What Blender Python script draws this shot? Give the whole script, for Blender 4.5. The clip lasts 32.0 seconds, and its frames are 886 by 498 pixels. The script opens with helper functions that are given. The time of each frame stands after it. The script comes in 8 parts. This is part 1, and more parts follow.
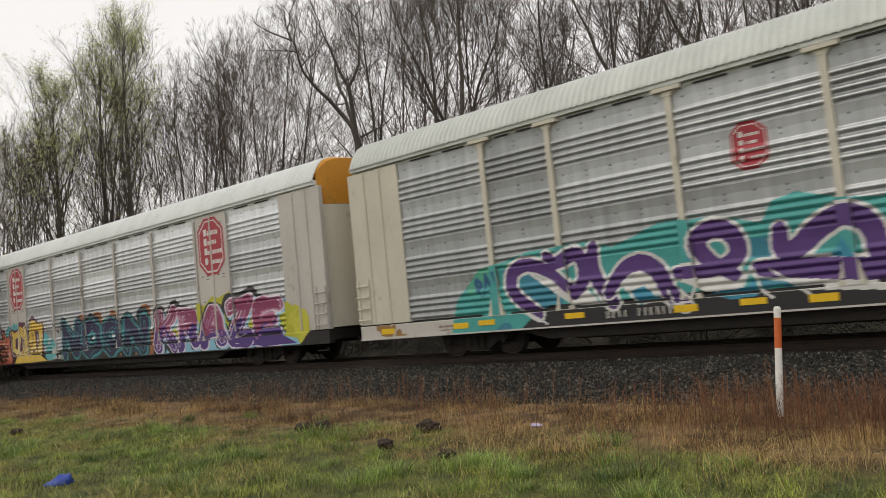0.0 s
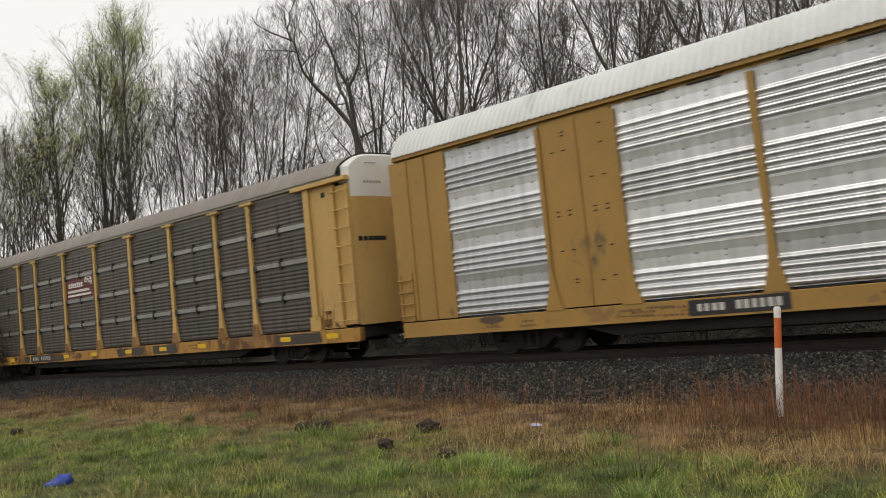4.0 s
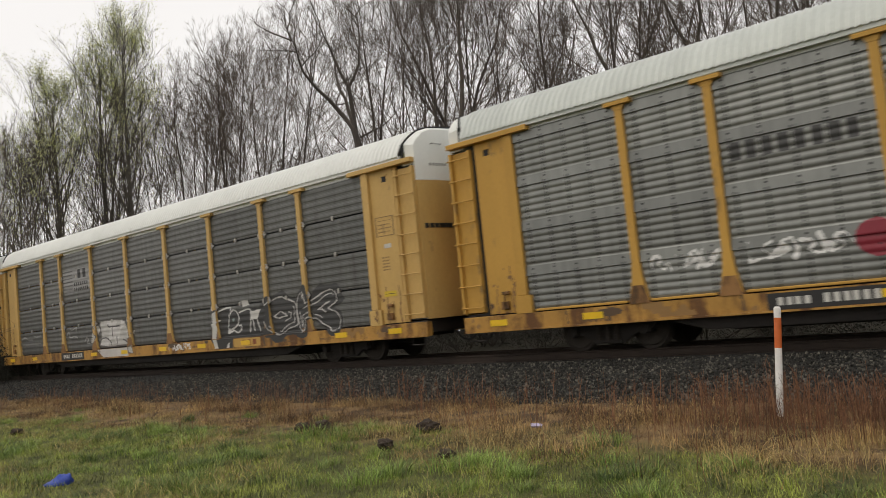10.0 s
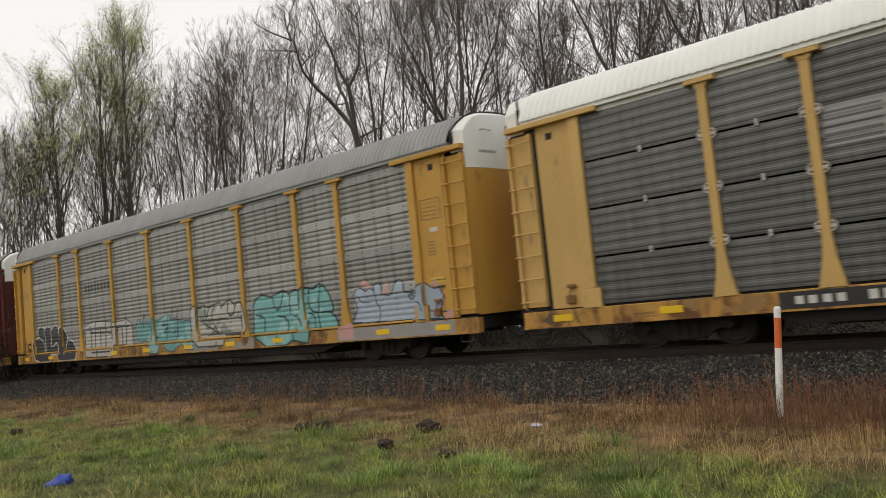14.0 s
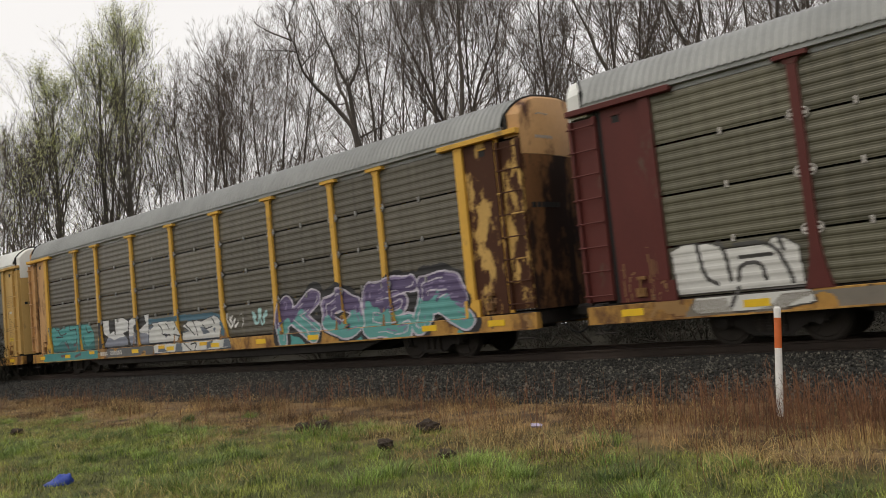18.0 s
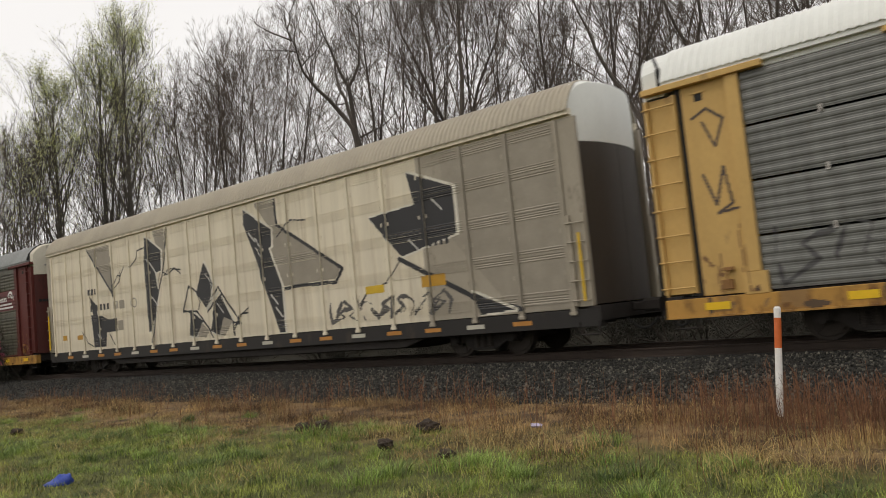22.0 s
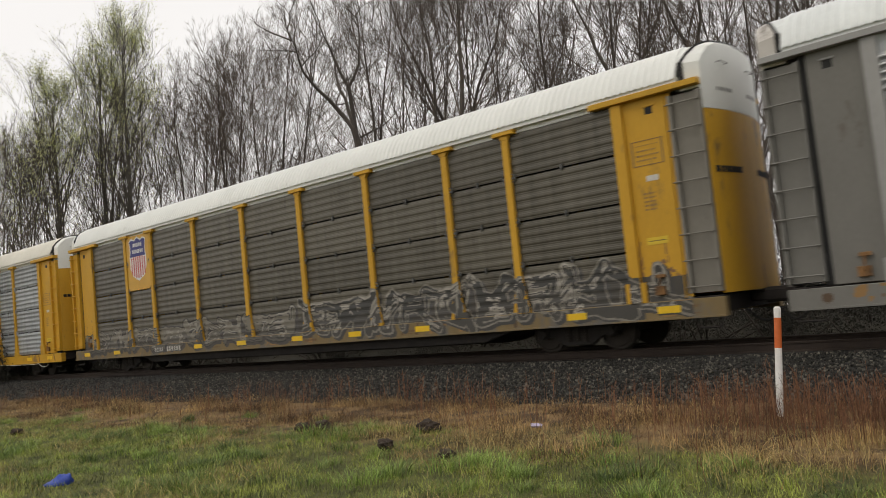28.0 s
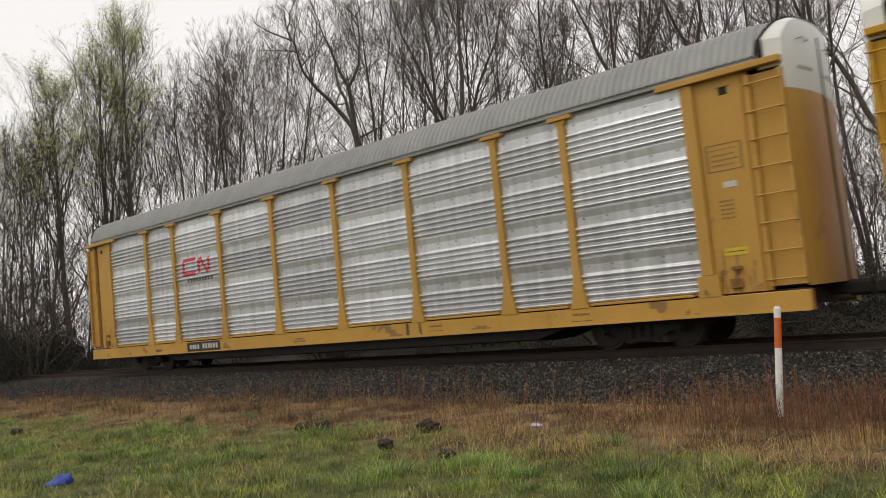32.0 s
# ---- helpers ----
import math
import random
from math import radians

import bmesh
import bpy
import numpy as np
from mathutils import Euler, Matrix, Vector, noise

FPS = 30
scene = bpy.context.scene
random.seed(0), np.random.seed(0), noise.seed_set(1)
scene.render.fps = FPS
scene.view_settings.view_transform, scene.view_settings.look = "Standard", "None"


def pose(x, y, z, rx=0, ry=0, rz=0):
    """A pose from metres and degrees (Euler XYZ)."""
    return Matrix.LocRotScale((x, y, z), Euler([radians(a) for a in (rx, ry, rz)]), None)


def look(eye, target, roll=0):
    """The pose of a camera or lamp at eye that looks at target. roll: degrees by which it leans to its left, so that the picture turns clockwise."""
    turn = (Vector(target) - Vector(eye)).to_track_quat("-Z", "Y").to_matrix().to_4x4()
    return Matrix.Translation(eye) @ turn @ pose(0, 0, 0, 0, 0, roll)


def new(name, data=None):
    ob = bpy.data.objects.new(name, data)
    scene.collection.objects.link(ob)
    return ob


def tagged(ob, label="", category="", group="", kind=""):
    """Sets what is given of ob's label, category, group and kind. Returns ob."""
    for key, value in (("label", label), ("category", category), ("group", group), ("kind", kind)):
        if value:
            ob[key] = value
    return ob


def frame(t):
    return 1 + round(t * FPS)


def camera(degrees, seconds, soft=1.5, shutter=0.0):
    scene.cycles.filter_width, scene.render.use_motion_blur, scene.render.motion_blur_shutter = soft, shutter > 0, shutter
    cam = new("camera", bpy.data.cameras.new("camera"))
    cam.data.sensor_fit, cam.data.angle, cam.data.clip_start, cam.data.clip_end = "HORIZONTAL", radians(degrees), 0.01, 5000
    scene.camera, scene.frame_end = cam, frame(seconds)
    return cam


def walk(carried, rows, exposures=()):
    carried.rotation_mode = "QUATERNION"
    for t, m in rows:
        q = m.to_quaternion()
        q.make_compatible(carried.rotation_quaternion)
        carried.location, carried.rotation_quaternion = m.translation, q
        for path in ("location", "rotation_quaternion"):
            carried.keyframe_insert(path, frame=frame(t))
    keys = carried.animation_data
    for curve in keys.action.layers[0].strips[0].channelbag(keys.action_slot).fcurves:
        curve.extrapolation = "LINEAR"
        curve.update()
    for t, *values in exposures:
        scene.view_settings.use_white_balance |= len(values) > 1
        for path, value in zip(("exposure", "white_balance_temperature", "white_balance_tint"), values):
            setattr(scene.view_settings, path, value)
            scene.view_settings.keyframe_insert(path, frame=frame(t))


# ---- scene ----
EYE = Vector((0.0, -16.024, -0.152))
AIM = Vector((-6.61506, -8.65017, 1.21285))
cam = camera(58.37, 32.0, soft=0.9, shutter=0.16)
walk(cam, [(0.0, look(EYE, AIM, -2.479)), (32.0, look(EYE, AIM, -2.479))], [(0.0, 0.06, 7050, 11), (32.0, 0.06, 7050, 11)])

# ---- world, sun ----
world = bpy.data.worlds.new("overcast_sky")
scene.world = world
world.use_nodes = True
wn, wl = world.node_tree.nodes, world.node_tree.links
sky = wn.new("ShaderNodeTexSky")
sky.sky_type, sky.sun_disc = "NISHITA", False
sky.sun_elevation, sky.sun_rotation = radians(48), radians(200)
sky.dust_density, sky.air_density = 4.0, 1.5
dim = wn.new("ShaderNodeMix")
dim.data_type, dim.blend_type = "RGBA", "MULTIPLY"
dim.inputs[0].default_value = 1.0
dim.inputs[7].default_value = (0.1, 0.1, 0.1, 1)
cloud = wn.new("ShaderNodeMix")
cloud.data_type = "RGBA"
cloud.inputs[0].default_value = 0.9
cloud.inputs[7].default_value = (0.945, 0.96, 0.995, 1)
wl.new(sky.outputs[0], dim.inputs[6])
wl.new(dim.outputs[2], cloud.inputs[6])
wl.new(cloud.outputs[2], wn["Background"].inputs[0])
wn["Background"].inputs[1].default_value = 1.0
sun = new("sun", bpy.data.lights.new("sun", "SUN"))
sun.data.energy, sun.data.angle, sun.data.color = 0.55, radians(25), (1.0, 0.96, 0.9)
sun.matrix_world = look((-10, -30, 40), (0, 0, 0))

# ---- plan numbers ----
CANT = radians(4.7514)     # the track leans towards the field
CURVE = 0.00039            # 1 / radius of the line
PITCH = 28.6               # coupler to coupler
SPEED = 14.714
DROP = 0.06                # rail head below the plan's zero


def line_y(x):
    return -CURVE * x * x / 2


def on_track(x, y, z):
    """A point of the canted track frame, in the world."""
    return Vector((x, line_y(x) + y * math.cos(CANT) - z * math.sin(CANT), z * math.cos(CANT) + y * math.sin(CANT)))


def travel(t):
    return 85.54 + SPEED * (t - 6)


def car_pose(s):
    """The pose of a car whose middle stands s metres along the line."""
    a = Vector((math.sin(CURVE * (s - 10)) / CURVE, -(1 - math.cos(CURVE * (s - 10))) / CURVE))
    b = Vector((math.sin(CURVE * (s + 10)) / CURVE, -(1 - math.cos(CURVE * (s + 10))) / CURVE))
    m = (a + b) / 2
    return pose(m.x, m.y, 0, math.degrees(CANT), 0, math.degrees(math.atan2(b.y - a.y, b.x - a.x)))


# ---- materials ----
MATS = {}


def surface(name, base, rough=0.6, metal=0.0, var=0.25, scale=2.0, stretch=(1, 1, 1), fine=40.0, stain=None, stain_at=0.62,
            bump=0.0, bump_scale=60.0, rand=0.08, coords="Object", soft_stain=0.12, spec=0.5):
    """A painted, metal or earthy surface: two scales of noise, stains and relief."""
    if name in MATS:
        return MATS[name]
    m = bpy.data.materials.new(name)
    m.use_nodes = True
    n, l = m.node_tree.nodes, m.node_tree.links
    b = n["Principled BSDF"]
    b.inputs["Roughness"].default_value, b.inputs["Metallic"].default_value = rough, metal
    b.inputs["Specular IOR Level"].default_value = spec
    info = n.new("ShaderNodeObjectInfo")
    if coords == "Object":
        tc = n.new("ShaderNodeTexCoord").outputs["Object"]
    else:
        tc = n.new("ShaderNodeNewGeometry").outputs["Position"]
    far = n.new("ShaderNodeVectorMath")
    far.operation = "MULTIPLY_ADD"
    far.inputs[1].default_value = stretch
    l.new(tc, far.inputs[0])
    comb = n.new("ShaderNodeCombineXYZ")
    mul = n.new("ShaderNodeMath")
    mul.operation, mul.inputs[1].default_value = "MULTIPLY", 37.0 if coords == "Object" else 0.0
    l.new(info.outputs["Random"], mul.inputs[0])
    for i in range(3):
        l.new(mul.outputs[0], comb.inputs[i])
    l.new(comb.outputs[0], far.inputs[2])

    def noise_tex(sc, detail, rgh=0.6):
        t = n.new("ShaderNodeTexNoise")
        t.inputs["Scale"].default_value, t.inputs["Detail"].default_value, t.inputs["Roughness"].default_value = sc, detail, rgh
        l.new(far.outputs[0], t.inputs["Vector"])
        return t.outputs["Fac"]

    big, small = noise_tex(scale, 5), noise_tex(fine, 3)
    add = n.new("ShaderNodeMath")
    add.operation = "MULTIPLY_ADD"
    l.new(small, add.inputs[0])
    add.inputs[1].default_value = 0.5
    l.new(big, add.inputs[2])
    add2 = n.new("ShaderNodeMath")
    add2.operation = "MULTIPLY_ADD"
    l.new(info.outputs["Random"], add2.inputs[0])
    add2.inputs[1].default_value = rand * 2
    l.new(add.outputs[0], add2.inputs[2])
    ramp = n.new("ShaderNodeMapRange")
    ramp.inputs["From Min"].default_value, ramp.inputs["From Max"].default_value = 0.45 + rand, 1.05 + rand
    ramp.inputs["To Min"].default_value, ramp.inputs["To Max"].default_value = 1 - var, 1 + var
    l.new(add2.outputs[0], ramp.inputs["Value"])
    hue = n.new("ShaderNodeMix")
    hue.data_type, hue.blend_type = "RGBA", "MULTIPLY"
    hue.inputs[0].default_value = 1.0
    hue.inputs[6].default_value = (*base, 1)
    l.new(ramp.outputs[0], hue.inputs[7])
    out = hue.outputs[2]
    if stain:
        st = noise_tex(scale * 1.7, 8, 0.7)
        sm = n.new("ShaderNodeMapRange")
        sm.inputs["From Min"].default_value, sm.inputs["From Max"].default_value = stain_at, stain_at + soft_stain
        l.new(st, sm.inputs["Value"])
        mx = n.new("ShaderNodeMix")
        mx.data_type = "RGBA"
        l.new(sm.outputs[0], mx.inputs[0])
        l.new(out, mx.inputs[6])
        mx.inputs[7].default_value = (*stain, 1)
        out = mx.outputs[2]
    l.new(out, b.inputs["Base Color"])
    if bump:
        bp = n.new("ShaderNodeBump")
        bp.inputs["Strength"].default_value, bp.inputs["Distance"].default_value = bump, 0.02
        l.new(noise_tex(bump_scale, 4), bp.inputs["Height"])
        l.new(bp.outputs[0], b.inputs["Normal"])
    MATS[name] = m
    return m


DIRT = (0.10, 0.08, 0.06)


def paint(name, base, dirt=DIRT, at=0.60, var=0.14, rough=0.5):
    return surface(name, base, rough, 0.0, var, 0.9, (1, 1, 0.45), 22.0, dirt, at, bump=0.06, bump_scale=8, spec=0.25)


def steel(name, base, metal=0.35, rough=0.42, var=0.22, at=0.68, dirt=DIRT, rand=0.15, spec=0.5):
    return surface(name, base, rough, metal, var, 1.3, (4.2, 1, 0.32), 26.0, dirt, at, rand=rand, bump=0.12, bump_scale=5, spec=spec, soft_stain=0.2)


def spray(rgb):
    return surface("spray_%02x%02x%02x" % tuple(int(255 * c) for c in rgb), rgb, 0.55, 0.0, 0.14, 2.5, (1, 1, 1), 30.0, rand=0.0)


STRAW = paint("pale_faded_yellow_paint", (0.54, 0.35, 0.125))
YELLOW = paint("faded_yellow_paint", (0.50, 0.285, 0.064))
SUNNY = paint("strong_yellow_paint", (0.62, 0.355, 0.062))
GOLD = paint("bright_yellow_paint", (0.54, 0.30, 0.030))
TAN = paint("mustard_tan_paint", (0.36, 0.215, 0.065))
RUSTY = surface("rusting_yellow_paint", (0.54, 0.34, 0.11), 0.6, 0, 0.2, 0.55, (1, 1, 0.5), 22.0, (0.060, 0.022, 0.011), 0.445, bump=0.1, bump_scale=8, soft_stain=0.04, spec=0.2)
CAP_RUST = paint("rust_streaked_tan_paint", (0.50, 0.29, 0.13), (0.075, 0.028, 0.014), 0.53, 0.2)
RUSTED = surface("rusted_through_yellow_paint", (0.16, 0.075, 0.030), 0.8, 0, 0.35, 0.7, (1, 1, 0.4), 22.0, (0.022, 0.011, 0.008), 0.42, bump=0.15, bump_scale=8, soft_stain=0.07, spec=0.2)
MAROON = paint("dark_red_paint", (0.100, 0.024, 0.020))
# A darker red than the sides, for the end doors.
DARK_MAROON = paint("sooty_dark_red_paint", (0.075, 0.020, 0.017), (0.032, 0.016, 0.013), 0.58)
CREAM = paint("dirty_cream_paint", (0.58, 0.55, 0.46))
PALE = paint("pale_grey_paint", (0.50, 0.475, 0.44))
GREY = paint("mid_grey_paint", (0.30, 0.30, 0.29))
IRON = paint("grey_end_paint", (0.17, 0.166, 0.150))
LEAD = paint("brown_grey_ladder_paint", (0.19, 0.178, 0.152))
TAUPE = paint("weathered_taupe_paint", (0.33, 0.295, 0.235))
BONE = surface("off_white_panel_paint", (0.66, 0.60, 0.47), 0.55, 0, 0.14, 0.7, (4.5, 1, 0.16), 20.0, (0.36, 0.285, 0.185), 0.53, bump=0.05, bump_scale=8, spec=0.25, soft_stain=0.2)
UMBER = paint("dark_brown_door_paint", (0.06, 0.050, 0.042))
SILL = paint("grimy_ochre_paint", (0.43, 0.235, 0.06), (0.13, 0.062, 0.026), 0.47, 0.22)
WORN = paint("worn_ochre_and_grey_paint", (0.20, 0.145, 0.07), (0.13, 0.122, 0.108), 0.5)
WHITE = paint("white_roof_paint", (0.73, 0.745, 0.715), (0.45, 0.44, 0.40), 0.66, 0.08)
ROOF_CREAM = paint("cream_roof_paint", (0.70, 0.68, 0.60), (0.45, 0.42, 0.35), 0.66, 0.08)
FOOT = paint("rust_brown_post_foot", (0.25, 0.13, 0.05), (0.06, 0.035, 0.02), 0.5, 0.3)
ORANGE = paint("orange_end_paint", (0.55, 0.24, 0.03))
SOOT = paint("sooty_black_paint", (0.028, 0.026, 0.025), (0.06, 0.045, 0.035), 0.58)
GRIME = surface("grimy_underframe_steel", (0.024, 0.020, 0.018), 0.85, 0.1, 0.4, 2.5, fine=30, stain=(0.045, 0.030, 0.020), stain_at=0.60)
WHEEL = surface("worn_wheel_steel", (0.034, 0.027, 0.022), 0.75, 0.25, 0.3, 6)
# Black rubber, and the inner dark of gaps, slots and holes as colour.
RUBBER_AND_GAP = surface("black_rubber_seal", (0.015, 0.015, 0.015), 0.8, 0, 0.2, 5)
SILVER = steel("bright_galvanised_steel", (0.64, 0.66, 0.68), 0.75, 0.36, 0.26, 0.66, (0.34, 0.34, 0.33), 0.25)
ZINC = steel("galvanised_steel", (0.40, 0.42, 0.43), 0.65, 0.44, 0.24, 0.68, (0.24, 0.24, 0.22), 0.22)
DULL = steel("dull_galvanised_steel", (0.245, 0.25, 0.23), 0.35, 0.40, 0.26, 0.64, (0.12, 0.112, 0.095), 0.2, 0.7)
FLINT = steel("mid_grey_galvanised_steel", (0.135, 0.139, 0.130), 0.28, 0.36, 0.28, 0.58, (0.075, 0.070, 0.060), 0.2, 0.6)
PEWTER = steel("grey_green_galvanised_steel", (0.165, 0.172, 0.158), 0.3, 0.36, 0.26, 0.64, (0.09, 0.086, 0.072), 0.2, 1.0)
SLATE = steel("darkened_galvanised_steel", (0.100, 0.102, 0.097), 0.25, 0.36, 0.28, 0.54, (0.058, 0.052, 0.045), 0.2, 0.45)
SMOKE = steel("brown_grey_grimy_steel", (0.090, 0.081, 0.061), 0.2, 0.36, 0.3, 0.56, (0.050, 0.043, 0.034), 0.18, 0.52)
OLIVE = steel("brown_green_weathered_steel", (0.092, 0.086, 0.057), 0.22, 0.36, 0.3, 0.56, (0.060, 0.053, 0.038), 0.2, 0.52)
SOOTY = steel("sooty_brown_steel", (0.058, 0.048, 0.038), 0.1, 0.5, 0.3, 0.60, (0.035, 0.028, 0.022), 0.18, 0.6)
MOSS = steel("green_grey_weathered_steel", (0.098, 0.094, 0.062), 0.25, 0.37, 0.28, 0.54, (0.065, 0.058, 0.044), 0.2, 0.45)
ROOF_GREY = surface("grey_galvanised_roof", (0.265, 0.275, 0.268), 0.5, 0.3, 0.2, 0.6, (2, 1, 1), 12, (0.26, 0.26, 0.24), 0.62)
ROOF_WARM = surface("brownish_galvanised_roof", (0.27, 0.245, 0.215), 0.5, 0.3, 0.22, 0.6, (2, 1, 1), 12, (0.25, 0.225, 0.19), 0.58)
ROOF_PALE = surface("pale_grey_green_roof", (0.50, 0.53, 0.50), 0.5, 0.15, 0.14, 0.6, (2, 1, 1), 12, (0.35, 0.35, 0.32), 0.64)
ROOF_ICE = surface("bluish_white_roof", (0.66, 0.69, 0.68), 0.5, 0.0, 0.12, 0.6, (2, 1, 1), 12, (0.46, 0.49, 0.47), 0.60)
ROOF_BEIGE = surface("beige_roof_paint", (0.36, 0.32, 0.245), 0.55, 0.0, 0.14, 0.6, (2, 1, 1), 12, (0.24, 0.2, 0.15), 0.62)
REFLECT = surface("yellow_reflective_tape", (0.75, 0.48, 0.02), 0.35, 0, 0.1, 6)
BARK = surface("grey_brown_bark", (0.075, 0.063, 0.053), 0.9, 0, 0.35, 3, (4, 4, 1), 40, bump=0.4, bump_scale=30)
# Grey-brown bark with distance haze mixed into its colour, for the budding trees.
HAZE_BARK = surface("pale_grey_brown_bark", (0.092, 0.082, 0.068), 0.9, 0, 0.3, 2)
TWIG = surface("brown_twig_bark", (0.105, 0.085, 0.070), 0.9, 0, 0.3, 2)
BUDS = surface("yellow_green_buds", (0.50, 0.53, 0.20), 0.7, 0, 0.3, 1.5)
BUSH = surface("dark_evergreen_leaves", (0.024, 0.023, 0.014), 0.7, 0, 0.4, 1.5)
BED = surface("ballast_bed", (0.013, 0.013, 0.011), 0.9, 0, 0.5, 22.0, fine=70, stain=(0.07, 0.068, 0.06), stain_at=0.6, bump=1.0, bump_scale=25, coords="Position")
TIMBER = surface("dark_creosoted_timber", (0.045, 0.035, 0.028), 0.9, 0, 0.35, 2, (1, 6, 6), 30, bump=0.3, bump_scale=20)
RAIL = surface("rusty_rail_steel", (0.033, 0.021, 0.015), 0.75, 0.1, 0.3, 3)

PLASTIC_CORD = surface("pale_cord", (0.55, 0.53, 0.48), 0.7, 0, 0.2, 6)

# ---- mesh helpers ----
def mesh_of(name, verts, faces, material, smooth=False):
    me = bpy.data.meshes.new(name)
    me.from_pydata([tuple(v) for v in verts], [], faces)
    me.materials.append(material)
    if smooth:
        me.polygons.foreach_set("use_smooth", [True] * len(me.polygons))
    me.update()
    return me


class Shape:
    """Collects boxes, prisms and rods into one mesh."""

    def __init__(self):
        self.v, self.f = [], []

    def box(self, x0, x1, y0, y1, z0, z1, bev=0.0):
        if bev:
            prof = [(y0 + bev, z0), (y1 - bev, z0), (y1, z0 + bev), (y1, z1 - bev), (y1 - bev, z1), (y0 + bev, z1), (y0, z1 - bev), (y0, z0 + bev)]
        else:
            prof = [(y0, z0), (y1, z0), (y1, z1), (y0, z1)]
        return self.prism(prof, x0, x1)

    def prism(self, prof, x0, x1):
        """Extrudes a closed (y, z) outline, counterclockwise seen from +x, along x."""
        o, n = len(self.v), len(prof)
        self.v += [(x0, y, z) for y, z in prof] + [(x1, y, z) for y, z in prof]
        self.f += [(o + i, o + (i + 1) % n, o + n + (i + 1) % n, o + n + i) for i in range(n)]
        self.f += [tuple(o + i for i in reversed(range(n))), tuple(o + n + i for i in range(n))]
        return self

    def plate(self, outline, y0, y1):
        """Extrudes a closed (x, z) outline, counterclockwise seen from -y, from y0 (front) to y1."""
        o, n = len(self.v), len(outline)
        self.v += [(x, y0, z) for x, z in outline] + [(x, y1, z) for x, z in outline]
        self.f += [tuple(o + i for i in range(n)), tuple(o + n + i for i in reversed(range(n)))]
        self.f += [(o + (i + 1) % n, o + i, o + n + i, o + n + (i + 1) % n) for i in range(n)]
        return self

    def rod(self, a, b, r, k=6, r2=None):
        a, b = Vector(a), Vector(b)
        d = (b - a).normalized()
        s = d.cross(Vector((0, 0, 1)) if abs(d.z) < 0.9 else Vector((1, 0, 0))).normalized()
        q = d.cross(s)
        o = len(self.v)
        for c, rad in ((a, r), (b, r if r2 is None else r2)):
            self.v += [tuple(c + rad * (math.cos(2 * math.pi * i / k) * s + math.sin(2 * math.pi * i / k) * q)) for i in range(k)]
        self.f += [(o + i, o + (i + 1) % k, o + k + (i + 1) % k, o + k + i) for i in range(k)]
        self.f += [tuple(o + i for i in reversed(range(k))), tuple(o + k + i for i in range(k))]
        return self

    def line(self, pts, r, k=6):
        """A bent rod through the points."""
        o = len(self.v)
        for i, p in enumerate(pts):
            d = (pts[min(i + 1, len(pts) - 1)] - pts[max(i - 1, 0)]).normalized()
            s = d.cross(Vector((0.1, 1, 0.1))).normalized()
            q = d.cross(s)
            self.v += [tuple(p + r * (math.cos(2 * math.pi * j / k) * s + math.sin(2 * math.pi * j / k) * q)) for j in range(k)]
        self.f += [(o + i * k + j, o + i * k + (j + 1) % k, o + (i + 1) * k + (j + 1) % k, o + (i + 1) * k + j) for i in range(len(pts) - 1) for j in range(k)]
        return self

    def mesh(self, name, material, smooth=False):
        return mesh_of(name, self.v, self.f, material, smooth)


CACHE = {}


def cached(key, make):
    if key not in CACHE:
        CACHE[key] = make()
    return CACHE[key]


def link(name, me, parent, m=None, label=""):
    ob = new(name, me)
    ob.parent = parent
    if m is not None:
        ob.matrix_basis = m
    return tagged(ob, label) if label else ob


def part(name, shape, material, parent, label=""):
    return link(name, shape.mesh(name, material), parent, None, label)


# ---- autorack cars ----
POSTS = [-8.99, -7.12, -4.27, -1.423, 1.423, 4.27, 7.12, 8.99]
EDGES = [-11.80, *POSTS, 11.80]
Z0, Z1 = 0.95, 4.98
ROWS = 4
ROW_H = (Z1 - Z0) / ROWS
M_BAY = 1.362      # bay of the panelled car
SKIN = 1.47        # the panels' plane
FACE = 1.555       # the posts' face


